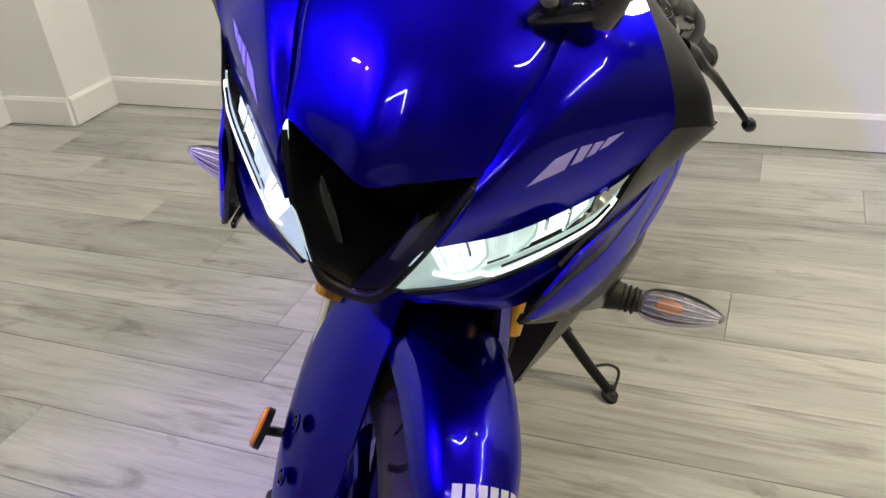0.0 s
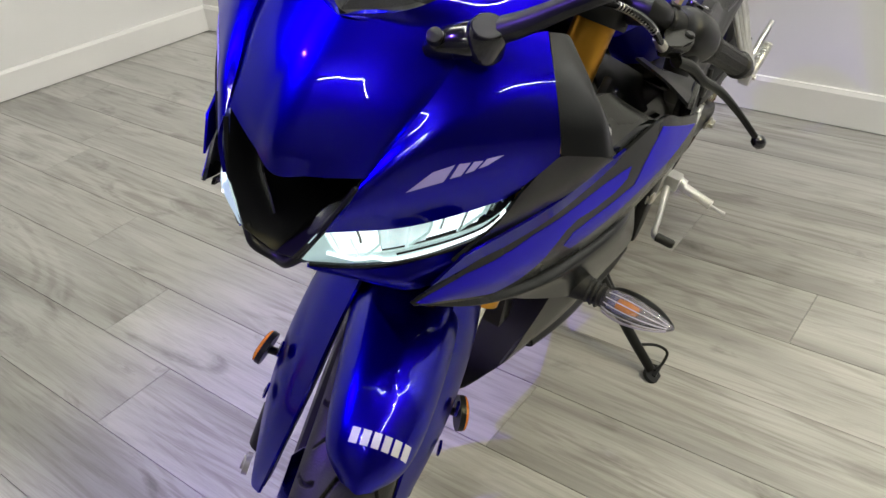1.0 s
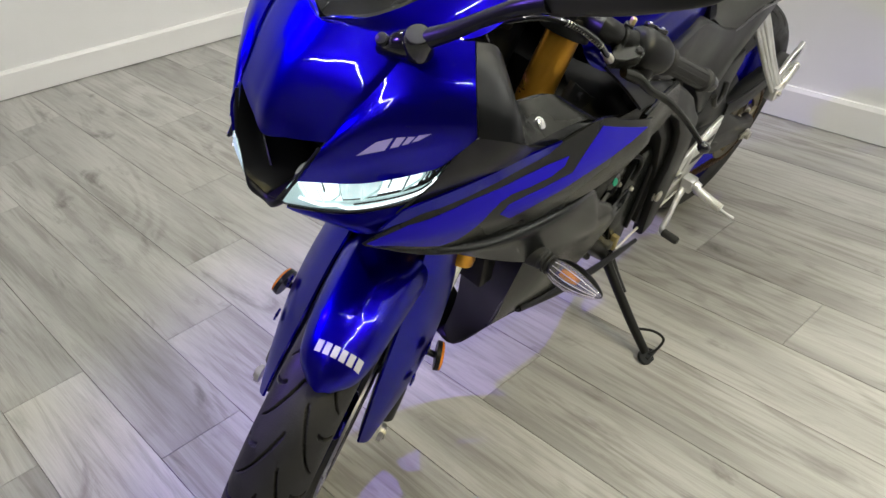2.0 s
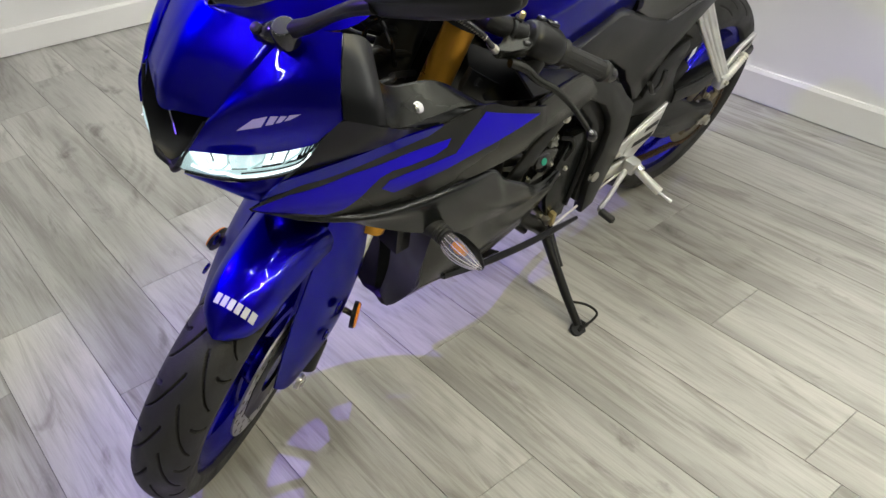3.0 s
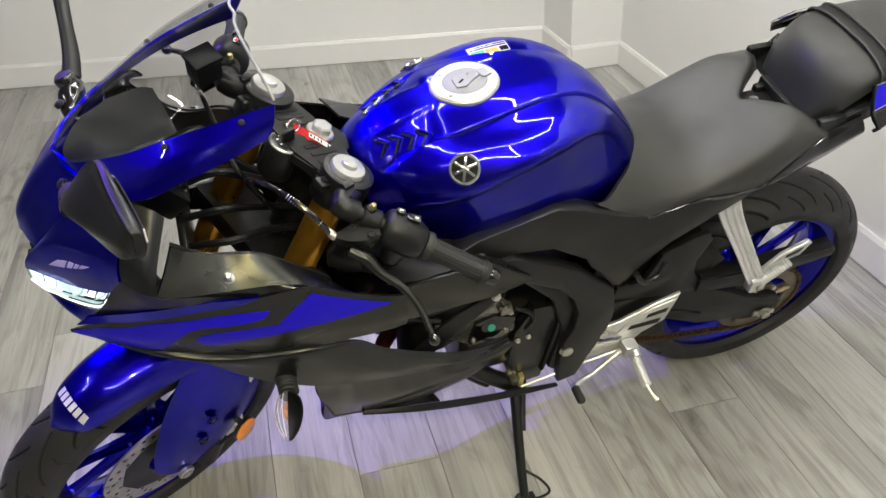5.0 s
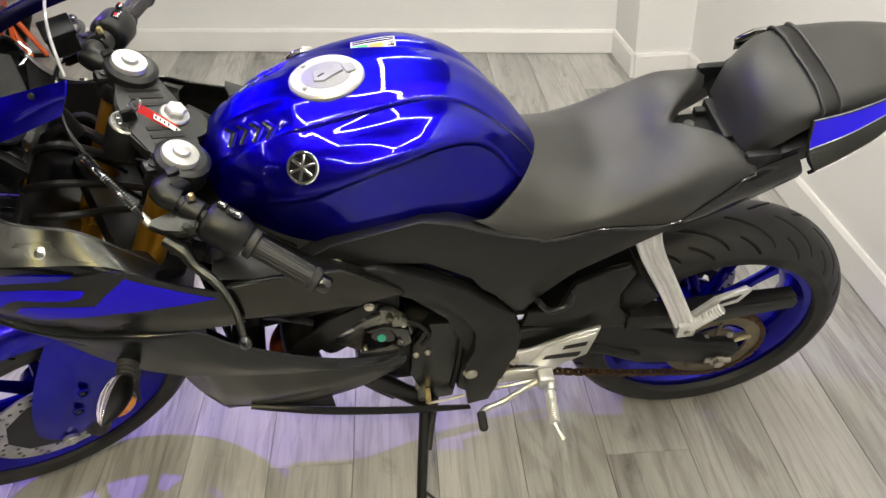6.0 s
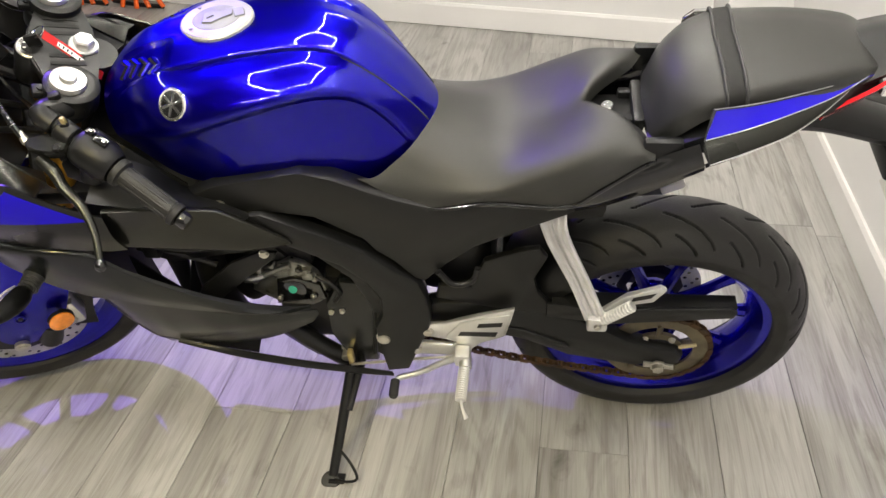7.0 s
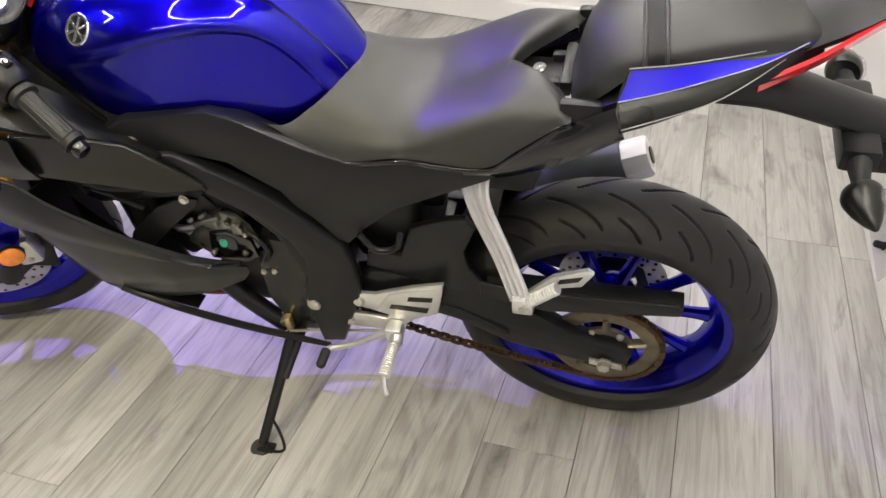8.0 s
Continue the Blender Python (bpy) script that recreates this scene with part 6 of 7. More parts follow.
part("rear_hugger", shell(surface(both(hug), 5, 5), 0.004), BLACK, sw, "black rear hugger over the tyre")
part("hugger_bracket", plate([(0.889, 0.480), (0.898, 0.520), (0.958, 0.517), (0.984, 0.592), (1.012, 0.606), (1.050, 0.622), (1.083, 0.629), (1.098, 0.604), (1.076, 0.545), (1.082, 0.506), (1.107, 0.466), (1.110, 0.436), (1.040, 0.443)], -0.124, -0.108, 0.006), BLACK, sw)
part("chain_guard", joined(plate([(1.10, 0.478), (1.198, 0.466), (1.438, 0.478), (1.450, 0.466), (1.446, 0.450), (1.22, 0.420), (1.10, 0.440)], -0.130, -0.122, 0.003), box((0.34, 0.034, 0.005), (1.28, -0.108, 0.470), 0.002)), BLACK, sw, "black chain guard")
CH = -0.098
spk = part("sprocket", ring_body([(0.074, CH - 0.003), (0.103, CH - 0.003), (0.106, CH), (0.103, CH + 0.003), (0.074, CH + 0.003)], RW, 60), SPROCKET, rear_wheel, "steel rear sprocket")
part("sprocket_ring", ring_body([(0.036, CH - 0.004), (0.052, CH - 0.004), (0.052, CH + 0.004), (0.036, CH + 0.004)], RW, 40), SPROCKET, spk)
for k in range(5):
    a = k * 2 * math.pi / 5 + 0.3
    part("sprocket_arm", tube([(RW[0] + 0.045 * math.cos(a), CH, RW[2] + 0.045 * math.sin(a)), (RW[0] + 0.080 * math.cos(a), CH, RW[2] + 0.080 * math.sin(a))], 0.011, 8, 1, False, flat=0.35), SPROCKET, spk)
    bolt("sprocket_bolt", (RW[0] + 0.045 * math.cos(a + 0.63), CH - 0.004, RW[2] + 0.045 * math.sin(a + 0.63)), (0, -1, 0), 0.006, spk)
# chain: link after link round both sprockets
path_c = []
for a in np.linspace(-1.62, 1.50, 26):
    path_c.append((RW[0] + 0.107 * math.cos(a), RW[2] + 0.107 * math.sin(a)))
for f in np.linspace(0.03, 1, 34):
    path_c.append((1.333 * (1 - f) + 0.80 * f, 0.407 * (1 - f) + 0.405 * f))
for a in np.linspace(1.62, 4.66, 8)[1:-1]:
    path_c.append((0.80 + 0.04 * math.cos(a), 0.365 + 0.04 * math.sin(a)))
for f in np.linspace(0, 0.98, 36):
    path_c.append((0.80 * (1 - f) + 1.318 * f, 0.325 * (1 - f) + 0.193 * f - 0.016 * math.sin(f * math.pi)))
bm = bmesh.new()
d = np.array(path_c + path_c[:1])
cum = np.r_[0, np.cumsum(np.hypot(*(d[1:] - d[:-1]).T))]
for k in range(int(cum[-1] / 0.0127)):
    q = [np.array([np.interp(k * 0.0127 + o, cum, d[:, 0]), np.interp(k * 0.0127 + o, cum, d[:, 1])]) for o in (0, 0.0127)]
    m_, t_ = (q[0] + q[1]) / 2, math.atan2(*(q[1] - q[0])[::-1])
    for y in ((-0.006, 0.006) if k % 2 else (-0.0042, 0.0042)):
        r = bmesh.ops.create_cube(bm, size=1, matrix=Matrix.Translation((m_[0], CH + y, m_[1])) @ Matrix.Rotation(-t_, 4, "Y") @ Matrix.Diagonal((0.0165 if k % 2 else 0.0155, 0.0016, 0.0105, 1)))
    bmesh.ops.create_cone(bm, cap_ends=True, segments=8, radius1=0.0042, radius2=0.0042, depth=0.014, matrix=Matrix.Translation((q[0][0], CH, q[0][1])) @ Matrix.Rotation(math.pi / 2, 4, "X"))
part("chain", bm, CHAIN, bike, "dark brown rusty drive chain")

# foot controls, left and right
for s in LR:
    rs = new("footrest")
    rs.parent = bike
    rs["label"] = "cast silver heel plate with footpeg"
    hp = [(0.866, 0.428), (0.906, 0.432), (0.933, 0.445), (0.980, 0.465), (1.040, 0.484), (1.034, 0.450), (1.022, 0.397), (0.974, 0.371), (0.957, 0.352), (0.948, 0.323), (0.885, 0.326), (0.844, 0.326), (0.831, 0.342), (0.838, 0.362), (0.853, 0.368), (0.918, 0.362), (0.925, 0.374), (0.896, 0.384), (0.868, 0.390), (0.857, 0.408)]
    part("heel_plate", plate(hp, s * 0.140, s * 0.150, 0.003), ALU, rs, "cast silver heel plate")
    part("heel_web", plate([(0.905, 0.392), (0.965, 0.384), (1.016, 0.402), (1.030, 0.470), (0.985, 0.458), (0.935, 0.440)], s * 0.1495, s * 0.1525, 0.0015), ALU, rs)
    for slot in ([(0.968, 0.428), (1.015, 0.434), (1.018, 0.447), (0.972, 0.441)], [(0.930, 0.400), (1.003, 0.400), (1.008, 0.415), (0.936, 0.413)]):
        part("slot", plate(slot, s * 0.1520, s * 0.1532, 0.0), DARK, rs)
    bolt("plate_bolt", (0.872, s * 0.150, 0.409), (0, s, 0), 0.009, rs, h=0.008)
    bolt("plate_bolt", (0.845, s * 0.150, 0.346), (0, s, 0), 0.009, rs, h=0.008)
    part("peg_clevis", joined(box((0.032, 0.03, 0.035), (0.938, s * 0.166, 0.350), 0.006), turned([(0.013, 0), (0.013, 0.02)], (0.945, s * 0.172, 0.350), (0, s, -0.25), 14)), ALU, rs)
    peg = tube([(0.943, s * 0.185, 0.343), (0.941, s * 0.222, 0.338), (0.939, s * 0.258, 0.333)], [0.011, 0.0095, 0.0085], 12, 4)
    pg = part("footpeg", peg, ALU, rs, "knurled silver footpeg")
    for k in range(14):
        f = 0.14 + 0.062 * k
        c0 = np.array((0.943, s * 0.185, 0.343)) * (1 - f) + np.array((0.939, s * 0.258, 0.333)) * f
        part("peg_ridge", turned([(0.0085, 0), (0.0116, 0.0012), (0.0116, 0.0024), (0.0085, 0.0036)], c0, (-0.05, s * 0.98, -0.12), 10), PALEALU, pg)
    part("peg_feeler", tube([(0.939, s * 0.256, 0.332), (0.944, s * 0.272, 0.326), (0.952, s * 0.288, 0.318)], [0.004, 0.003, 0.005], 8, 3), ALU, rs)
    # pillion hanger
    hg = new("pillion_hanger")
    hg.parent = bike
    hg["label"] = "cast silver pillion footrest bracket"
    ha = [(1.072, 0.100, 0.716), (1.096, 0.126, 0.655), (1.138, 0.155, 0.578), (1.168, 0.184, 0.514)]
    hc = [(1.124, 0.104, 0.724), (1.128, 0.130, 0.682), (1.166, 0.157, 0.598), (1.200, 0.186, 0.524)]
    hm = [(1.098, 0.098, 0.720), (1.112, 0.124, 0.668), (1.152, 0.152, 0.588), (1.184, 0.181, 0.519)]
    panel("bracket_arm", [ha, hm, hc], ALU, hg, s, 4, 5, 0.008, "ribbed cast arm")
    for f in (0.06, 0.36, 0.66, 0.95):
        pth = [((1 - f) * np.array(p_) + f * np.array(q_)) * [1, s, 1] + [0, s * 0.0050, 0.002] for p_, q_ in zip(ha, hc)]
        part("arm_rib", tube(pth, 0.0044, 8, 4), ALU, hg)
    part("bracket_knee", box((0.036, 0.026, 0.036), (1.188, s * 0.186, 0.510), 0.005), ALU, hg)
    part("heel_loop", plate([(1.195, 0.530), (1.235, 0.575), (1.290, 0.600), (1.300, 0.592), (1.282, 0.560), (1.240, 0.548), (1.212, 0.520)], s * 0.170, s * 0.180, 0.002), ALU, hg, "silver heel loop")
    part("heel_gap", plate([(1.243, 0.560), (1.276, 0.572), (1.284, 0.586), (1.246, 0.572)], s * 0.1695, s * 0.1805, 0.0), BLACK, hg)
    pp = part("folded_peg", tube([(1.192, s * 0.192, 0.515), (1.222, s * 0.194, 0.545), (1.245, s * 0.194, 0.568)], [0.010, 0.0095, 0.0085], 10, 3), ALU, hg, "folded silver pillion peg")
    for k in range(11):
        f = 0.08 + 0.085 * k
        c0 = np.array((1.192, s * 0.192, 0.515)) * (1 - f) + np.array((1.245, s * 0.194, 0.568)) * f
        part("peg_ridge", turned([(0.0085, 0), (0.0112, 0.0010), (0.0112, 0.0020), (0.0085, 0.0032)], c0, (0.7, 0.02 * s, 0.7), 10), PALEALU, pp)
    part("knee_bolt", turned([(0.006, 0), (0.006, 0.006)], (1.188, s * 0.199, 0.510), (0, s, 0), 6), STEEL, hg)
shf = new("gear_lever")
shf.parent = bike
part("lever_arm", tube([(0.942, -0.158, 0.342), (0.90, -0.168, 0.328), (0.85, -0.182, 0.308), (0.812, -0.190, 0.300), (0.802, -0.200, 0.300)], [0.010, 0.007, 0.006, 0.0065, 0.007], 10, 4), SATIN, shf, "silver gear lever")
part("lever_rubber", turned([(0.007, 0), (0.0095, 0.002), (0.0095, 0.036), (0.007, 0.040)], (0.802, -0.198, 0.302), (0.0, -1, 0.0), 14), GRIP, shf, "black rubber toe piece")
part("linkage", tube([(0.93, -0.150, 0.325), (0.80, -0.148, 0.298), (0.70, -0.146, 0.272)], 0.0032, 8, 1, False), STEEL, shf)

# side stand
std = new("side_stand")
std.parent = bike
part("stand_leg", tube([(0.700, -0.100, 0.268), (0.690, -0.150, 0.228), (0.672, -0.245, 0.150), (0.660, -0.315, 0.098)], [0.014, 0.012, 0.011, 0.010], 12, 5), BLACK, std, "black side stand leg")
part("stand_foot", joined(turned([(0.020, 0), (0.021, 0.003), (0.018, 0.007)], (0.655, -0.322, 0.0870), (0, -0.27, 0.96), 20), box((0.034, 0.026, 0.006), (0.668, -0.318, 0.0905), 0.002, Matrix.Rotation(radians(-16), 4, "X"))), BLACK, std)
part("stand_wire", tube([(0.668, -0.268, 0.135), (0.700, -0.300, 0.128), (0.715, -0.325, 0.110), (0.690, -0.328, 0.098), (0.665, -0.322, 0.096)], 0.0032, 8, 4), BLACK, std, "wire heel loop")
part("stand_spring", tube([(0.720, -0.112, 0.262), (0.702, -0.165, 0.215), (0.690, -0.205, 0.185)], 0.008, 10, 3), DARK, std)
part("stand_bracket", joined(box((0.05, 0.05, 0.05), (0.70, -0.098, 0.275), 0.010), turned([(0.011, 0), (0.011, 0.04)], (0.690, -0.10, 0.285), (0, -1, 0), 10)), STEEL, std)

# exhaust on the right
ex = new("exhaust")
ex.parent = bike
part("pipe", tube([(0.62, 0.05, 0.25), (0.80, 0.11, 0.27), (0.95, 0.14, 0.36), (1.05, 0.16, 0.42)], 0.022, 14, 5), DARK, ex)
part("silencer", tube([(1.03, 0.160, 0.385), (1.07, 0.165, 0.402), (1.20, 0.18, 0.452), (1.325, 0.195, 0.500)], [0.028, 0.042, 0.045, 0.045], 20, 4, flat=1.1), SILENCER, ex, "dark grey silencer")
part("end_cap", tube([(1.312, 0.1937, 0.4952), (1.316, 0.194, 0.4968), (1.364, 0.199, 0.5157), (1.371, 0.1997, 0.5185), (1.372, 0.1998, 0.5189), (1.355, 0.198, 0.512)], [0.0375, 0.039, 0.039, 0.036, 0.022, 0.020], 8, 1, False, flat=1.1), PALEALU, ex, "pale faceted silencer end cap")
part("outlet", tube([(1.358, 0.1983, 0.5133), (1.374, 0.200, 0.5197)], 0.017, 16, 1, False), DARK, ex, "dark exhaust outlet")

# top yoke, ignition, bars
TILT_M = Matrix.Translation((0.311, 0, 0.985)) @ Matrix.Rotation(RAKE, 4, "Y")
yk = new("top_yoke")
yk.parent = bike
yoke = [(-0.035, -0.07), (-0.015, -0.135), (0.020, -0.140), (0.040, -0.10), (0.050, -0.04), (0.052, 0.04), (0.040, 0.10), (0.020, 0.140), (-0.015, 0.135), (-0.035, 0.07), (-0.050, 0.03), (-0.050, -0.03)]
bm = bmesh.new()
lo = [bm.verts.new((x, y, -0.022)) for x, y in yoke]
hi = [bm.verts.new((x, y, -0.002)) for x, y in yoke]
bm.faces.new(lo[::-1])
bm.faces.new(hi)
for i in range(len(yoke)):
    j = (i + 1) % len(yoke)
    bm.faces.new((lo[i], lo[j], hi[j], hi[i]))
bmesh.ops.bevel(bm, geom=bm.edges[:], offset=0.004, segments=2, affect="EDGES")
part("yoke_plate", bm, BLACK, yk, "black cast top yoke", STEER @ TILT_M)
# flat black strips paint the dark of the slots onto the plate
for y in (-0.060, -0.043, -0.026, 0.026, 0.043, 0.060):
    part("yoke_slot", box((0.052, 0.0075, 0.001), (0.004, y, -0.0012), 0.0), GROOVE_SHADE, yk, xf=STEER @ TILT_M)
for s in LR:
    part("clamp", turned([(0.040, -0.030), (0.041, -0.028), (0.041, 0.004), (0.034, 0.008), (0.031, 0.008)], (0.3145, s * 0.1005, 0.990), tuple(AX), 32), BLACK, yk, "black fork clamp", STEER)
    part("clamp_tab", joined(box((0.030, 0.022, 0.014), (-0.040, s * 0.098, -0.008), 0.005), turned([(0.006, 0), (0.006, 0.004)], (-0.042, s * 0.098, -0.002), (0, 0, 1), 12)), BLACK, yk, xf=STEER @ TILT_M)
part("stem_nut", joined(turned([(0.023, -0.004), (0.023, 0.004), (0.021, 0.006)], (0.338, 0.0, 0.968), tuple(AX), 28), turned([(0.017, 0.005), (0.017, 0.015), (0.014, 0.018)], (0.338, 0, 0.968), tuple(AX), 6)), SATIN, yk, "silver steering stem nut", STEER)
part("ignition", joined(turned([(0.025, -0.05), (0.027, -0.045), (0.027, 0.004), (0.023, 0.010), (0.016, 0.010), (0.016, 0.007)], (0.266, -0.004, 0.990), tuple(AX), 28)), BLACK, yk, "black ignition lock", STEER)
part("ignition_face", turned([(0.017, 0.007), (0.0165, 0.0115), (0.006, 0.012)], (0.266, -0.004, 0.990), tuple(AX), 24), DARK, yk, xf=STEER)
part("ignition_ring", turned([(0.0255, 0.0065), (0.0255, 0.0085), (0.0235, 0.0105), (0.0225, 0.0100)], (0.266, -0.004, 0.990), tuple(AX), 32), DISC, yk, "worn bright edge of the ignition lock", STEER)
for a in (-0.9, 0.0, 0.9, 2.2):
    part("ignition_mark", box((0.0045, 0.0022, 0.0006), (0.0135 * math.cos(a + 2.6), 0.0135 * math.sin(a + 2.6), 0.0), 0.0), WHITE, yk, "", STEER @ Matrix.Translation(Vector((0.266, -0.004, 0.990)) + AX * 0.0121) @ Matrix.Rotation(RAKE, 4, "Y"))

RES = (0.240, 0.160, 1.036)
for s in LR:
    hb = new("handlebar")
    hb.parent = bike
    i0, i1 = Vector((0.266, s * 0.146, 0.998)), Vector((0.408, s * 0.334, 0.906))
    dr = (i1 - i0).normalized()
    e1 = dr.orthogonal().normalized()
    e2 = dr.cross(e1)
    at = lambda f: i0 + (i1 - i0) * f
    part("bar", tube([at(-0.02), at(1.0)], 0.011, 14, 1, False), DARK, hb, "", STEER)
    part("bar_clamp", joined(turned([(0.037, -0.016), (0.038, -0.014), (0.038, 0.012), (0.037, 0.014)], (fork_x(0.965), s * 0.1, 0.965), tuple(AX), 28),
                             tube([(0.312, s * 0.112, 0.976), (0.285, s * 0.132, 0.986), at(0.0), at(0.10)], [0.024, 0.021, 0.0185, 0.0175], 14, 3),
                             box((0.018, 0.012, 0.010), (0.292, s * 0.128, 1.008), 0.003)), BLACK, hb, "black clip-on clamp", STEER)
    gr = part("grip", tube([at(0.545), at(0.555), at(0.59), at(0.60), at(0.95), at(0.965), at(1.0)], [0.021, 0.0225, 0.0225, 0.0165, 0.0160, 0.0195, 0.018], 20, 1, False), GRIP, hb, "worn black rubber grip", STEER)
    for k in range(10):
        a = k * 2 * math.pi / 10
        oo = (e1 * math.cos(a) + e2 * math.sin(a)) * 0.0158
        part("grip_rib", tube([at(0.61) + oo, at(0.94) + oo], 0.0014, 6, 1, False), GRIP, gr, xf=STEER)
    part("bar_end", tube([at(1.0), at(1.01), at(1.06), at(1.075)], [0.012, 0.0135, 0.0135, 0.011], 18, 1, False), GLOSSBLACK, hb, "", STEER)
    part("switch_box", joined(tube([at(0.27), at(0.285), at(0.32), at(0.47), at(0.525), at(0.535)], [0.022, 0.028, 0.0315, 0.0315, 0.026, 0.024], 22, 1, False),
                              tube([at(0.41) + Vector((-0.012, 0, -0.016)), at(0.42) + Vector((-0.026, 0, -0.040))], [0.022, 0.017], 14, 1, False)), BLACK, hb, "black switch housing", STEER)
    sw = Vector((0.338, s * 0.221, 0.9905))
    sm4 = Matrix.Translation(sw) @ Vector((0.28, s * 0.05, 0.95)).to_track_quat("Z", "Y").to_matrix().to_4x4() @ Matrix.Rotation(radians(-53 * s), 4, "Z")
    part("switch", joined(box((0.022, 0.013, 0.008), (-0.004, 0, 0), 0.002), box((0.014, 0.011, 0.012), (0.017, 0.004 * s, 0), 0.003)), GLOSSBLACK, hb, "glossy black switch", STEER @ sm4)
    part("switch_mark", joined(box((0.005, 0.0035, 0.0006), (-0.008, 0, 0.0043), 0.0), box((0.005, 0.003, 0.0006), (0.017, 0.004 * s, 0.0063), 0.0)), WHITE if s < 0 else RED, hb, "", STEER @ sm4)
    # lever: cast perch with its pivot, blade with a ball end
    pv = Vector((0.275, s * 0.206, 0.975))
    bm = prism([(0.300, s * 0.190), (0.286, s * 0.216), (0.262, s * 0.212), (0.244, s * 0.192), (0.228, s * 0.180), (0.230, s * 0.168), (0.252, s * 0.176), (0.268, s * 0.176), (0.284, s * 0.166)], -0.0085, 0.0085)
    bmesh.ops.bevel(bm, geom=bm.edges[:], offset=0.003, segments=2, affect="EDGES")
    perch = part("lever_perch", joined(bm), GREY, hb, "dark cast lever perch", STEER @ Matrix.Translation((0, 0, 0.976)))
    part("perch_collar", joined(tube([at(0.13), at(0.14), at(0.235), at(0.245)], [0.016, 0.0185, 0.0185, 0.016], 18, 1, False), box((0.012, 0.014, 0.030), (0.296, s * 0.178, 0.990), 0.003)), BLACK, perch, "", STEER)
    part("perch_bolt", turned([(0.005, 0), (0.005, 0.010), (0.0035, 0.012)], (0.298, s * 0.180, 1.002), (0, 0, 1), 6), BRASS, perch, "", STEER)
    tip = Vector((0.277, s * 0.361, 0.885))
    m2 = Vector((0.284, s * 0.318, 0.909))
    part("lever", tube([Vector((0.242, s * 0.198, 0.965)), Vector((0.256, s * 0.222, 0.957)), Vector((0.262, s * 0.246, 0.944)), Vector((0.278, s * 0.279, 0.930)), m2, tip], [0.010, 0.0105, 0.0085, 0.0075, 0.0062, 0.0055], 14, 5, flat=0.75), GREY, hb, "dark satin hand lever with a ball end", STEER)
    part("lever_ball", turned([(0.004, -0.010), (0.008, -0.006), (0.0095, 0), (0.008, 0.006), (0.003, 0.010)], tip, tuple(tip - m2), 14), GLOSSBLACK, hb, "", STEER)
    part("pivot_bolt", turned([(0.0065, -0.016), (0.0065, 0.011), (0.005, 0.0125)], pv, (0, 0, 1), 6), DARK, hb, "", STEER)
    part("clutch_cable" if s < 0 else "brake_hose", tube([Vector((0.229, s * 0.168, 0.984)), Vector((0.219, s * 0.141, 1.006)), Vector((0.207, s * 0.105, 1.018)), Vector((0.196, s * 0.063, 1.014)), Vector((0.190, s * 0.02, 0.985)), Vector((0.21, -s * 0.02, 0.92)), Vector((0.24, -s * 0.03, 0.85))], [0.0045, 0.0045, 0.004, 0.004, 0.004, 0.004, 0.004], 8, 6), GLOSSBLACK, hb, "black cable", STEER)
    if s < 0:
        # bright rings stand in for speckled highlights on the black cable
        for k in range(14):
            f = k / 13
            cpos = Vector((0.223, -0.152, 0.998)).lerp(Vector((0.205, -0.098, 1.0185)), f) + Vector((0, 0, 0.0035 * math.sin(math.pi * f)))
            part("cable_coil", turned([(0.0046, -0.0010), (0.0051, 0), (0.0046, 0.0010)], cpos, (-0.30, 0.86, 0.36), 8), STEEL, hb, "", STEER)
        part("adjuster", turned([(0.004, 0), (0.0065, 0.003), (0.0065, 0.011), (0.0055, 0.013), (0.0048, 0.022)], (0.233, -0.176, 0.977), (-0.25, 0.75, 0.55), 12), STEEL, hb, "knurled steel cable adjuster", STEER)
    else:
        part("reservoir", joined(box((0.044, 0.038, 0.040), RES, 0.006), box((0.048, 0.042, 0.009), (RES[0], RES[1], RES[2] + 0.022), 0.003)), BLACK, hb, "square black brake fluid reservoir", STEER)
# wiring behind the cowl, dash
for k, (y, z) in enumerate(((-0.06, 0.90), (-0.02, 0.93), (0.03, 0.91), (-0.09, 0.87), (0.08, 0.88))):
    part("wiring", tube([(0.10, y, z), (0.17, y * 1.3 - 0.01, z + 0.03), (0.23, y * 0.8, z - 0.02), (0.30, y * 0.5, z - 0.06)], 0.006 + 0.0012 * (k % 3), 8, 5), BLACK, bike, "black wiring loom")
for lx, lz, lc in ((0.078, 0.928, "green"), (0.088, 0.911, "amber")):
    part("warning_lamp", turned([(0.0035, 0), (0.0035, 0.003), (0.002, 0.004)], (lx, -0.030, lz), (0.5, -0.3, 0.8), 10), LEDG if lc == "green" else LEDA, bike, f"glowing {lc} warning lamp")
dash = part("dash", joined(box((0.05, 0.15, 0.075), (0, 0, 0), 0.010)), BLACK, bike, "black instrument panel", Matrix.Translation((0.085, 0, 0.955)) @ Matrix.Rotation(radians(-38), 4, "Y"))
part("dash_glass", box((0.002, 0.12, 0.052), (0.0262, 0, 0), 0.001), GLOSSBLACK, dash, "", Matrix.Translation((0.085, 0, 0.955)) @ Matrix.Rotation(radians(-38), 4, "Y"))
part("cockpit_stay", tube([(0.0, 0, 0.98), (0.09, 0, 0.99), (0.16, 0, 1.01), (0.19, 0, 0.95)], 0.012, 10, 4), BLACK, bike)
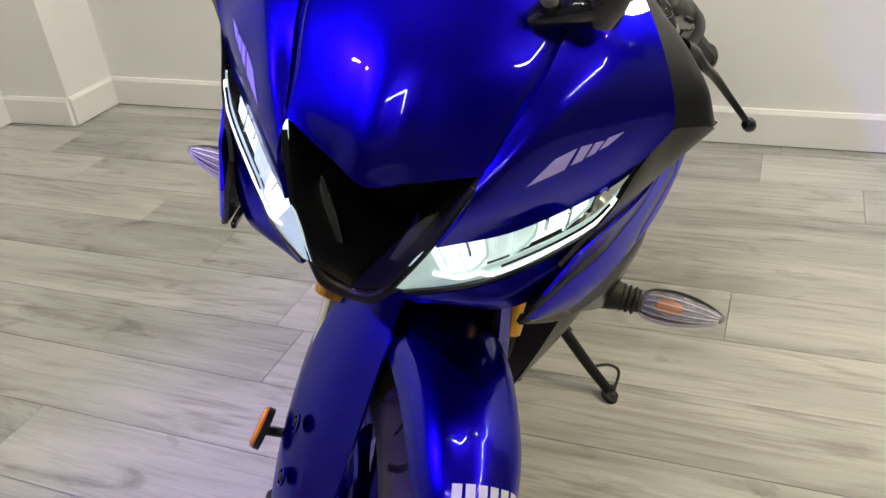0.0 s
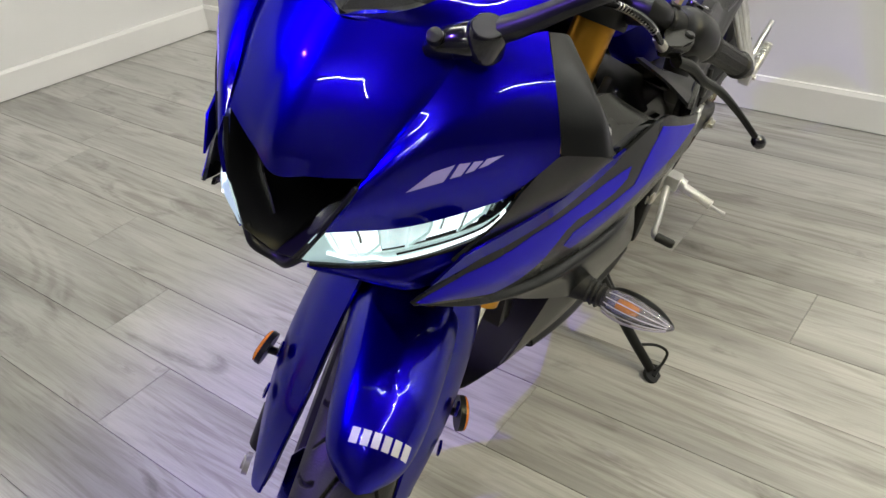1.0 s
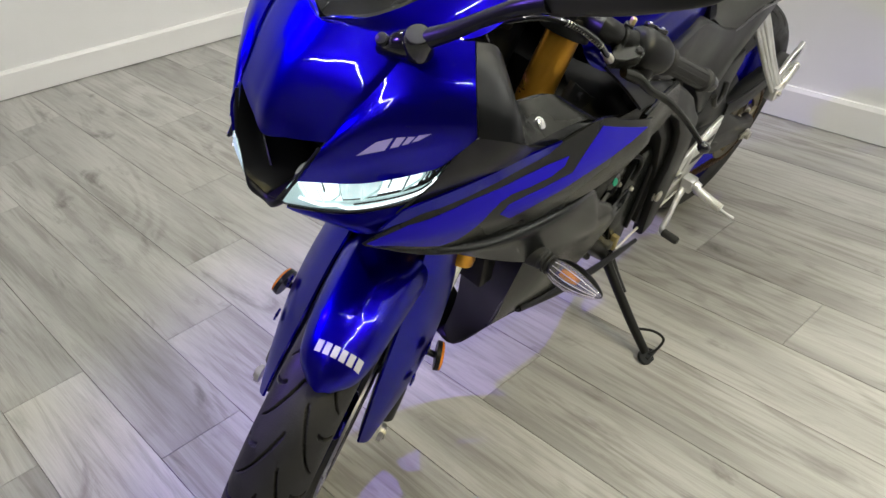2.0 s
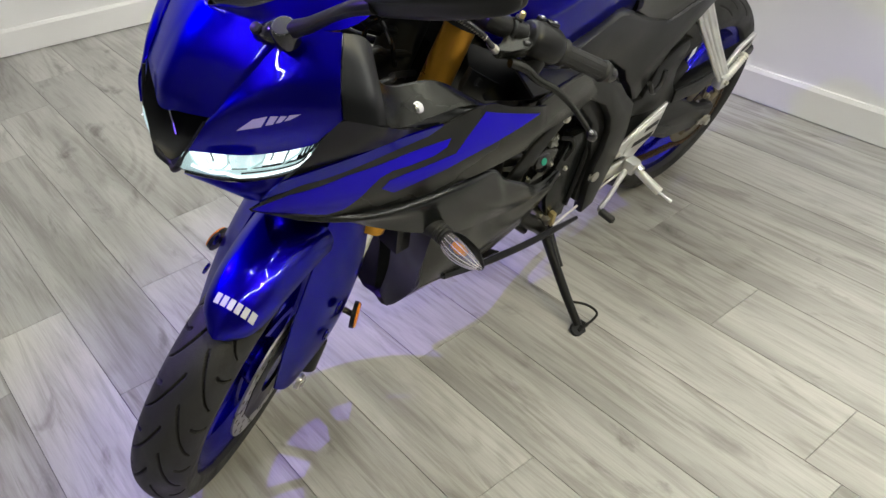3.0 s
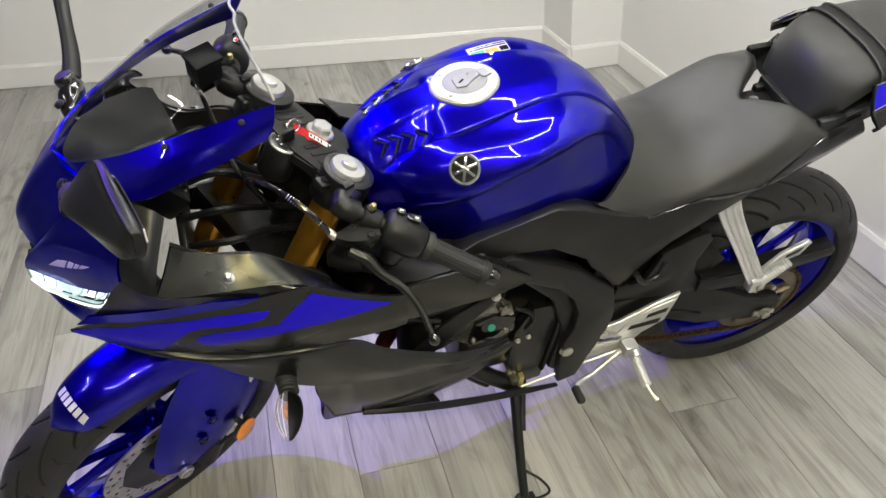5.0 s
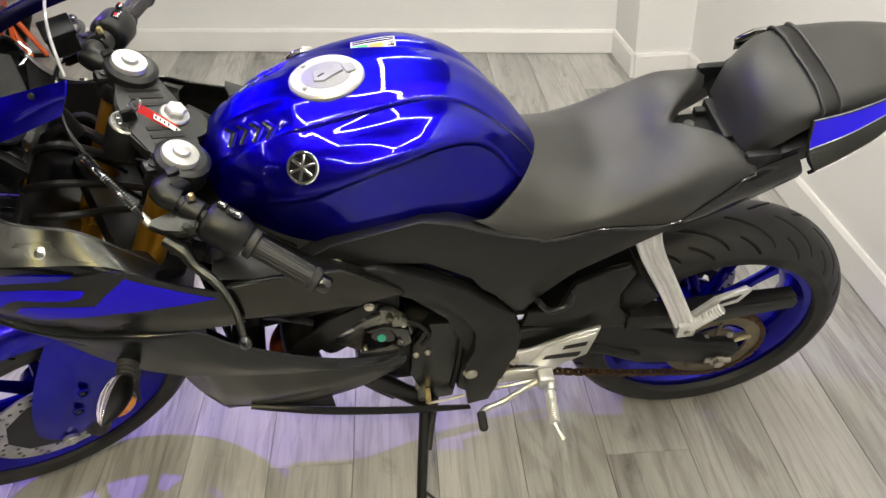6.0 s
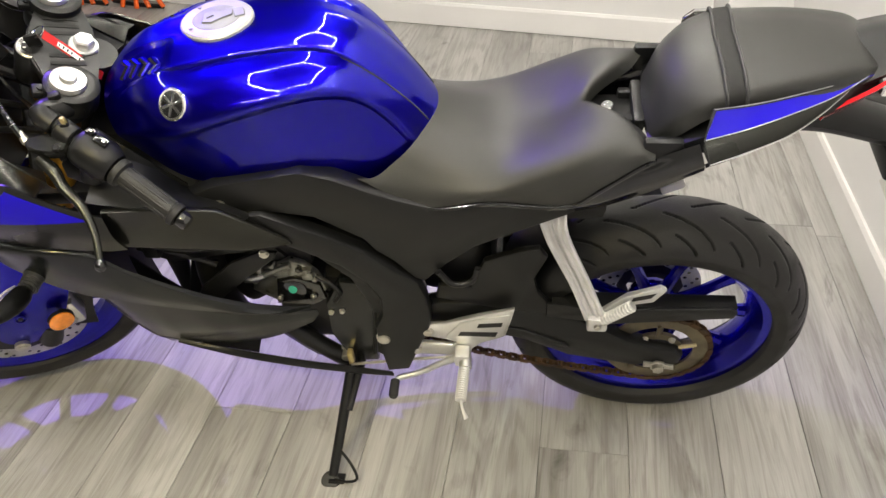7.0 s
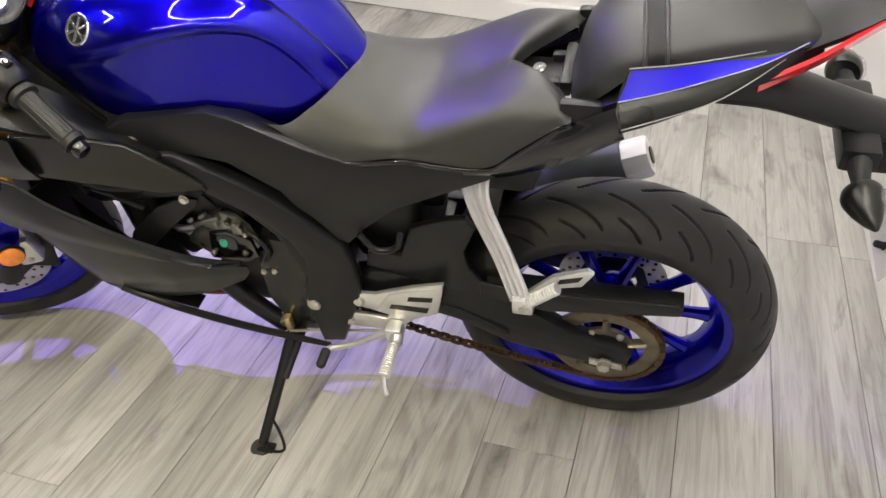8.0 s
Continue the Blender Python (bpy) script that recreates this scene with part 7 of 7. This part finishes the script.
part("cockpit_cover", shell(surface(both([[(-0.03, 0, 1.032), (-0.01, 0.06, 1.038), (0.04, 0.090, 1.050)], [(0.03, 0, 1.020), (0.05, 0.06, 1.024), (0.085, 0.104, 1.050)], [(0.13, 0, 0.985), (0.125, 0.06, 0.994), (0.105, 0.108, 1.042)]]), 5, 5), 0.004), BLACK, bike, "black inner cowl below the screen")
part("steering_head", tube([(0.352, 0, 0.955), (0.27, 0, 0.78)], 0.036, 20, 1, False), FRAME, bike)
part("lower_yoke", box((0.10, 0.27, 0.035), (0, 0, -0.23), 0.010), BLACK, bike, "", STEER @ TILT_M)
part("airbox", box((0.20, 0.20, 0.16), (0.42, 0, 0.79), 0.04), BLACK, bike)
part("under_tank", box((0.42, 0.20, 0.14), (0.68, 0, 0.73), 0.03), BLACK, bike)
part("under_seat", box((0.30, 0.18, 0.10), (1.05, 0, 0.71), 0.03), BLACK, bike)
for s in LR:
    panel("tank_skirt", [[(0.36, 0.10, 0.88), (0.42, 0.118, 0.845), (0.50, 0.140, 0.795)], [(0.35, 0.12, 0.85), (0.42, 0.145, 0.815), (0.50, 0.150, 0.765)], [(0.36, 0.16, 0.80), (0.43, 0.175, 0.780), (0.52, 0.160, 0.735)]], BLACK, bike, s, 5, 5, 0.004, "black infill below the tank")
    tk = part("tank_trim", slab([(0.306, 0.819), (0.308, 0.848), (0.325, 0.872), (0.387, 0.820), (0.437, 0.794), (0.449, 0.770), (0.374, 0.779)], lambda x, z: 0.152, s, 0.012, 0.003), BLACK, bike, "small black trim with one screw beside the tank")
    bolt("trim_screw", (0.340, s * 0.152, 0.843), (0, s, 0.1), 0.0065, tk, DARK)
    part("fairing_tail", slab([(0.385, 0.745), (0.400, 0.832), (0.471, 0.824), (0.521, 0.814), (0.568, 0.802), (0.601, 0.768), (0.660, 0.706), (0.665, 0.692), (0.585, 0.690), (0.507, 0.711), (0.431, 0.731)], lambda x, z: 0.236 - 0.19 * (x - 0.40) + 0.10 * (z - 0.76), s, 0.012, 0.004), GREY, bike, "satin grey rear end of the side fairing")
    panel("rear_infill", [[(0.380, 0.236, 0.846), (0.45, 0.224, 0.822), (0.51, 0.213, 0.811), (0.56, 0.204, 0.798), (0.60, 0.194, 0.764)],
                          [(0.385, 0.200, 0.860), (0.45, 0.192, 0.832), (0.51, 0.184, 0.812), (0.56, 0.178, 0.788), (0.605, 0.172, 0.755)],
                          [(0.400, 0.150, 0.866), (0.45, 0.148, 0.840), (0.50, 0.146, 0.790), (0.56, 0.146, 0.762), (0.600, 0.150, 0.735)]], BLACK, bike, s, 6, 6, 0.004, "matt black infill between fairing and tank")

# the body sits a little to the left of the wheels' line towards the nose
def settle(ob):
    for o2 in (ob, *ob.children_recursive):
        if o2.type == "MESH":
            for vt in o2.data.vertices:
                x, y = vt.co.x, vt.co.y
                vt.co.y = y - 0.011 * (1 + max(-1.0, min(1.0, y / 0.04))) * max(0.0, min(1.0, (0.9 - x) / 0.6))


for o1 in bike.children:
    if o1.name.split(".")[0] in ("upper_cowl", "headlight", "mirror", "side_fairing", "front_indicator", "cockpit_cover", "dash", "fuel_tank"):
        settle(o1)

# key with its red tag in the ignition
BM = bike.matrix_basis @ STEER
key = tagged(new("key"), "ignition key with a red webbing tag on a split ring", "key")
kp = Vector((0.266, -0.004, 0.990)) + AX * 0.012
part("key_head", box((0.022, 0.007, 0.026), tuple(kp + AX * 0.010), 0.003), BLACK, key, "black key head", BM)
part("split_ring", tube([kp + AX * 0.022 + Vector((0.010 * math.cos(a) + 0.008, -0.010 * math.sin(a) + 0.004, 0.004 * math.cos(a))) for a in np.linspace(0, 6.28, 13)], 0.0012, 6, 2), CHROME, key, "steel split ring", BM)
tag_path = [Vector(q) for q in ((0.292, 0.004, 1.010), (0.304, -0.008, 1.001), (0.324, -0.025, 0.980), (0.341, -0.041, 0.958), (0.349, -0.049, 0.947), (0.351, -0.047, 0.940), (0.346, -0.040, 0.944), (0.328, -0.022, 0.966), (0.308, -0.006, 0.990))]
bm = bmesh.new()
TP = cr(np.array([tuple(p) for p in tag_path]), 5)
WIDE = Vector((0.55, 0.75, 0.30)).normalized()
ra = [[bm.verts.new(Vector(p) + WIDE * (0.0068 * k)) for k in (-1, 0, 1)] for p in TP]
for R, S in zip(ra, ra[1:]):
    for k in range(2):
        bm.faces.new((R[k], R[k + 1], S[k + 1], S[k]))
bmesh.ops.solidify(bm, geom=bm.faces[:], thickness=0.0016)
part("tag", bm, TAGRED, key, "red webbing tag", BM)
# white printed band along the tag, with dark bars for its lettering
run = (Vector(TP[17]) - Vector(TP[6])).normalized()
up_ = run.cross(WIDE).normalized()
up_ = up_ if up_.z > 0 else -up_
for k in range(6, 17):
    a, b = Vector(TP[k]), Vector(TP[k + 1])
    m4 = Matrix.Translation((a + b) / 2 + up_ * 0.0022) @ Matrix((run, WIDE, up_)).transposed().to_4x4()
    part("print_band", box(((b - a).length + 0.0004, 0.0072, 0.0010), (0, -0.001, 0), 0.0), WHITE, key, "", BM @ m4)
    if k % 5:
        part("print_bar", box((0.0026, 0.0040, 0.0010), (0, -0.001, 0.0004), 0.0), GLOSSBLACK, key, "", BM @ m4)

# orange tube stands by the far wall
stand = tagged(new("paddock_stand"), "orange tubular steel paddock stand parked against the white wall", "paddock stand", "paddock stands by the wall")
stand.matrix_basis = pose(-1.09, 2.915, 0.0, 0, 0, -14)
for q in ([(-0.16, 0.03, 0.012), (-0.10, 0.02, 0.22), (-0.02, 0.0, 0.46), (0.06, 0.0, 0.48)], [(0.19, 0.0, 0.012), (0.10, 0.0, 0.16), (-0.01, 0.0, 0.34), (-0.06, 0.02, 0.46)],
          [(-0.04, -0.05, 0.012), (0.0, -0.02, 0.20), (0.02, 0.0, 0.48)], [(0.06, -0.06, 0.012), (0.05, -0.01, 0.24), (0.03, 0.01, 0.47)], [(0.12, -0.03, 0.012), (0.02, 0.0, 0.20), (-0.10, 0.02, 0.44)]):
    part("leg", tube(q, 0.013, 10, 4), ORANGE, stand, "orange painted steel tube")
part("cross_bar", tube([(-0.16, 0.03, 0.014), (0.0, 0.0, 0.014), (0.19, 0.0, 0.014)], 0.012, 10, 3), DARK, stand, "dark foot bar")
part("pad", box((0.11, 0.03, 0.16), (0.060, 0.035, 0.16), 0.01, Matrix.Rotation(radians(28), 4, "Y")), GREY, stand, "grey plate on the stand")
copy_thing(stand, pose(-1.43, 2.99, 0.0, 0, 0, -20))
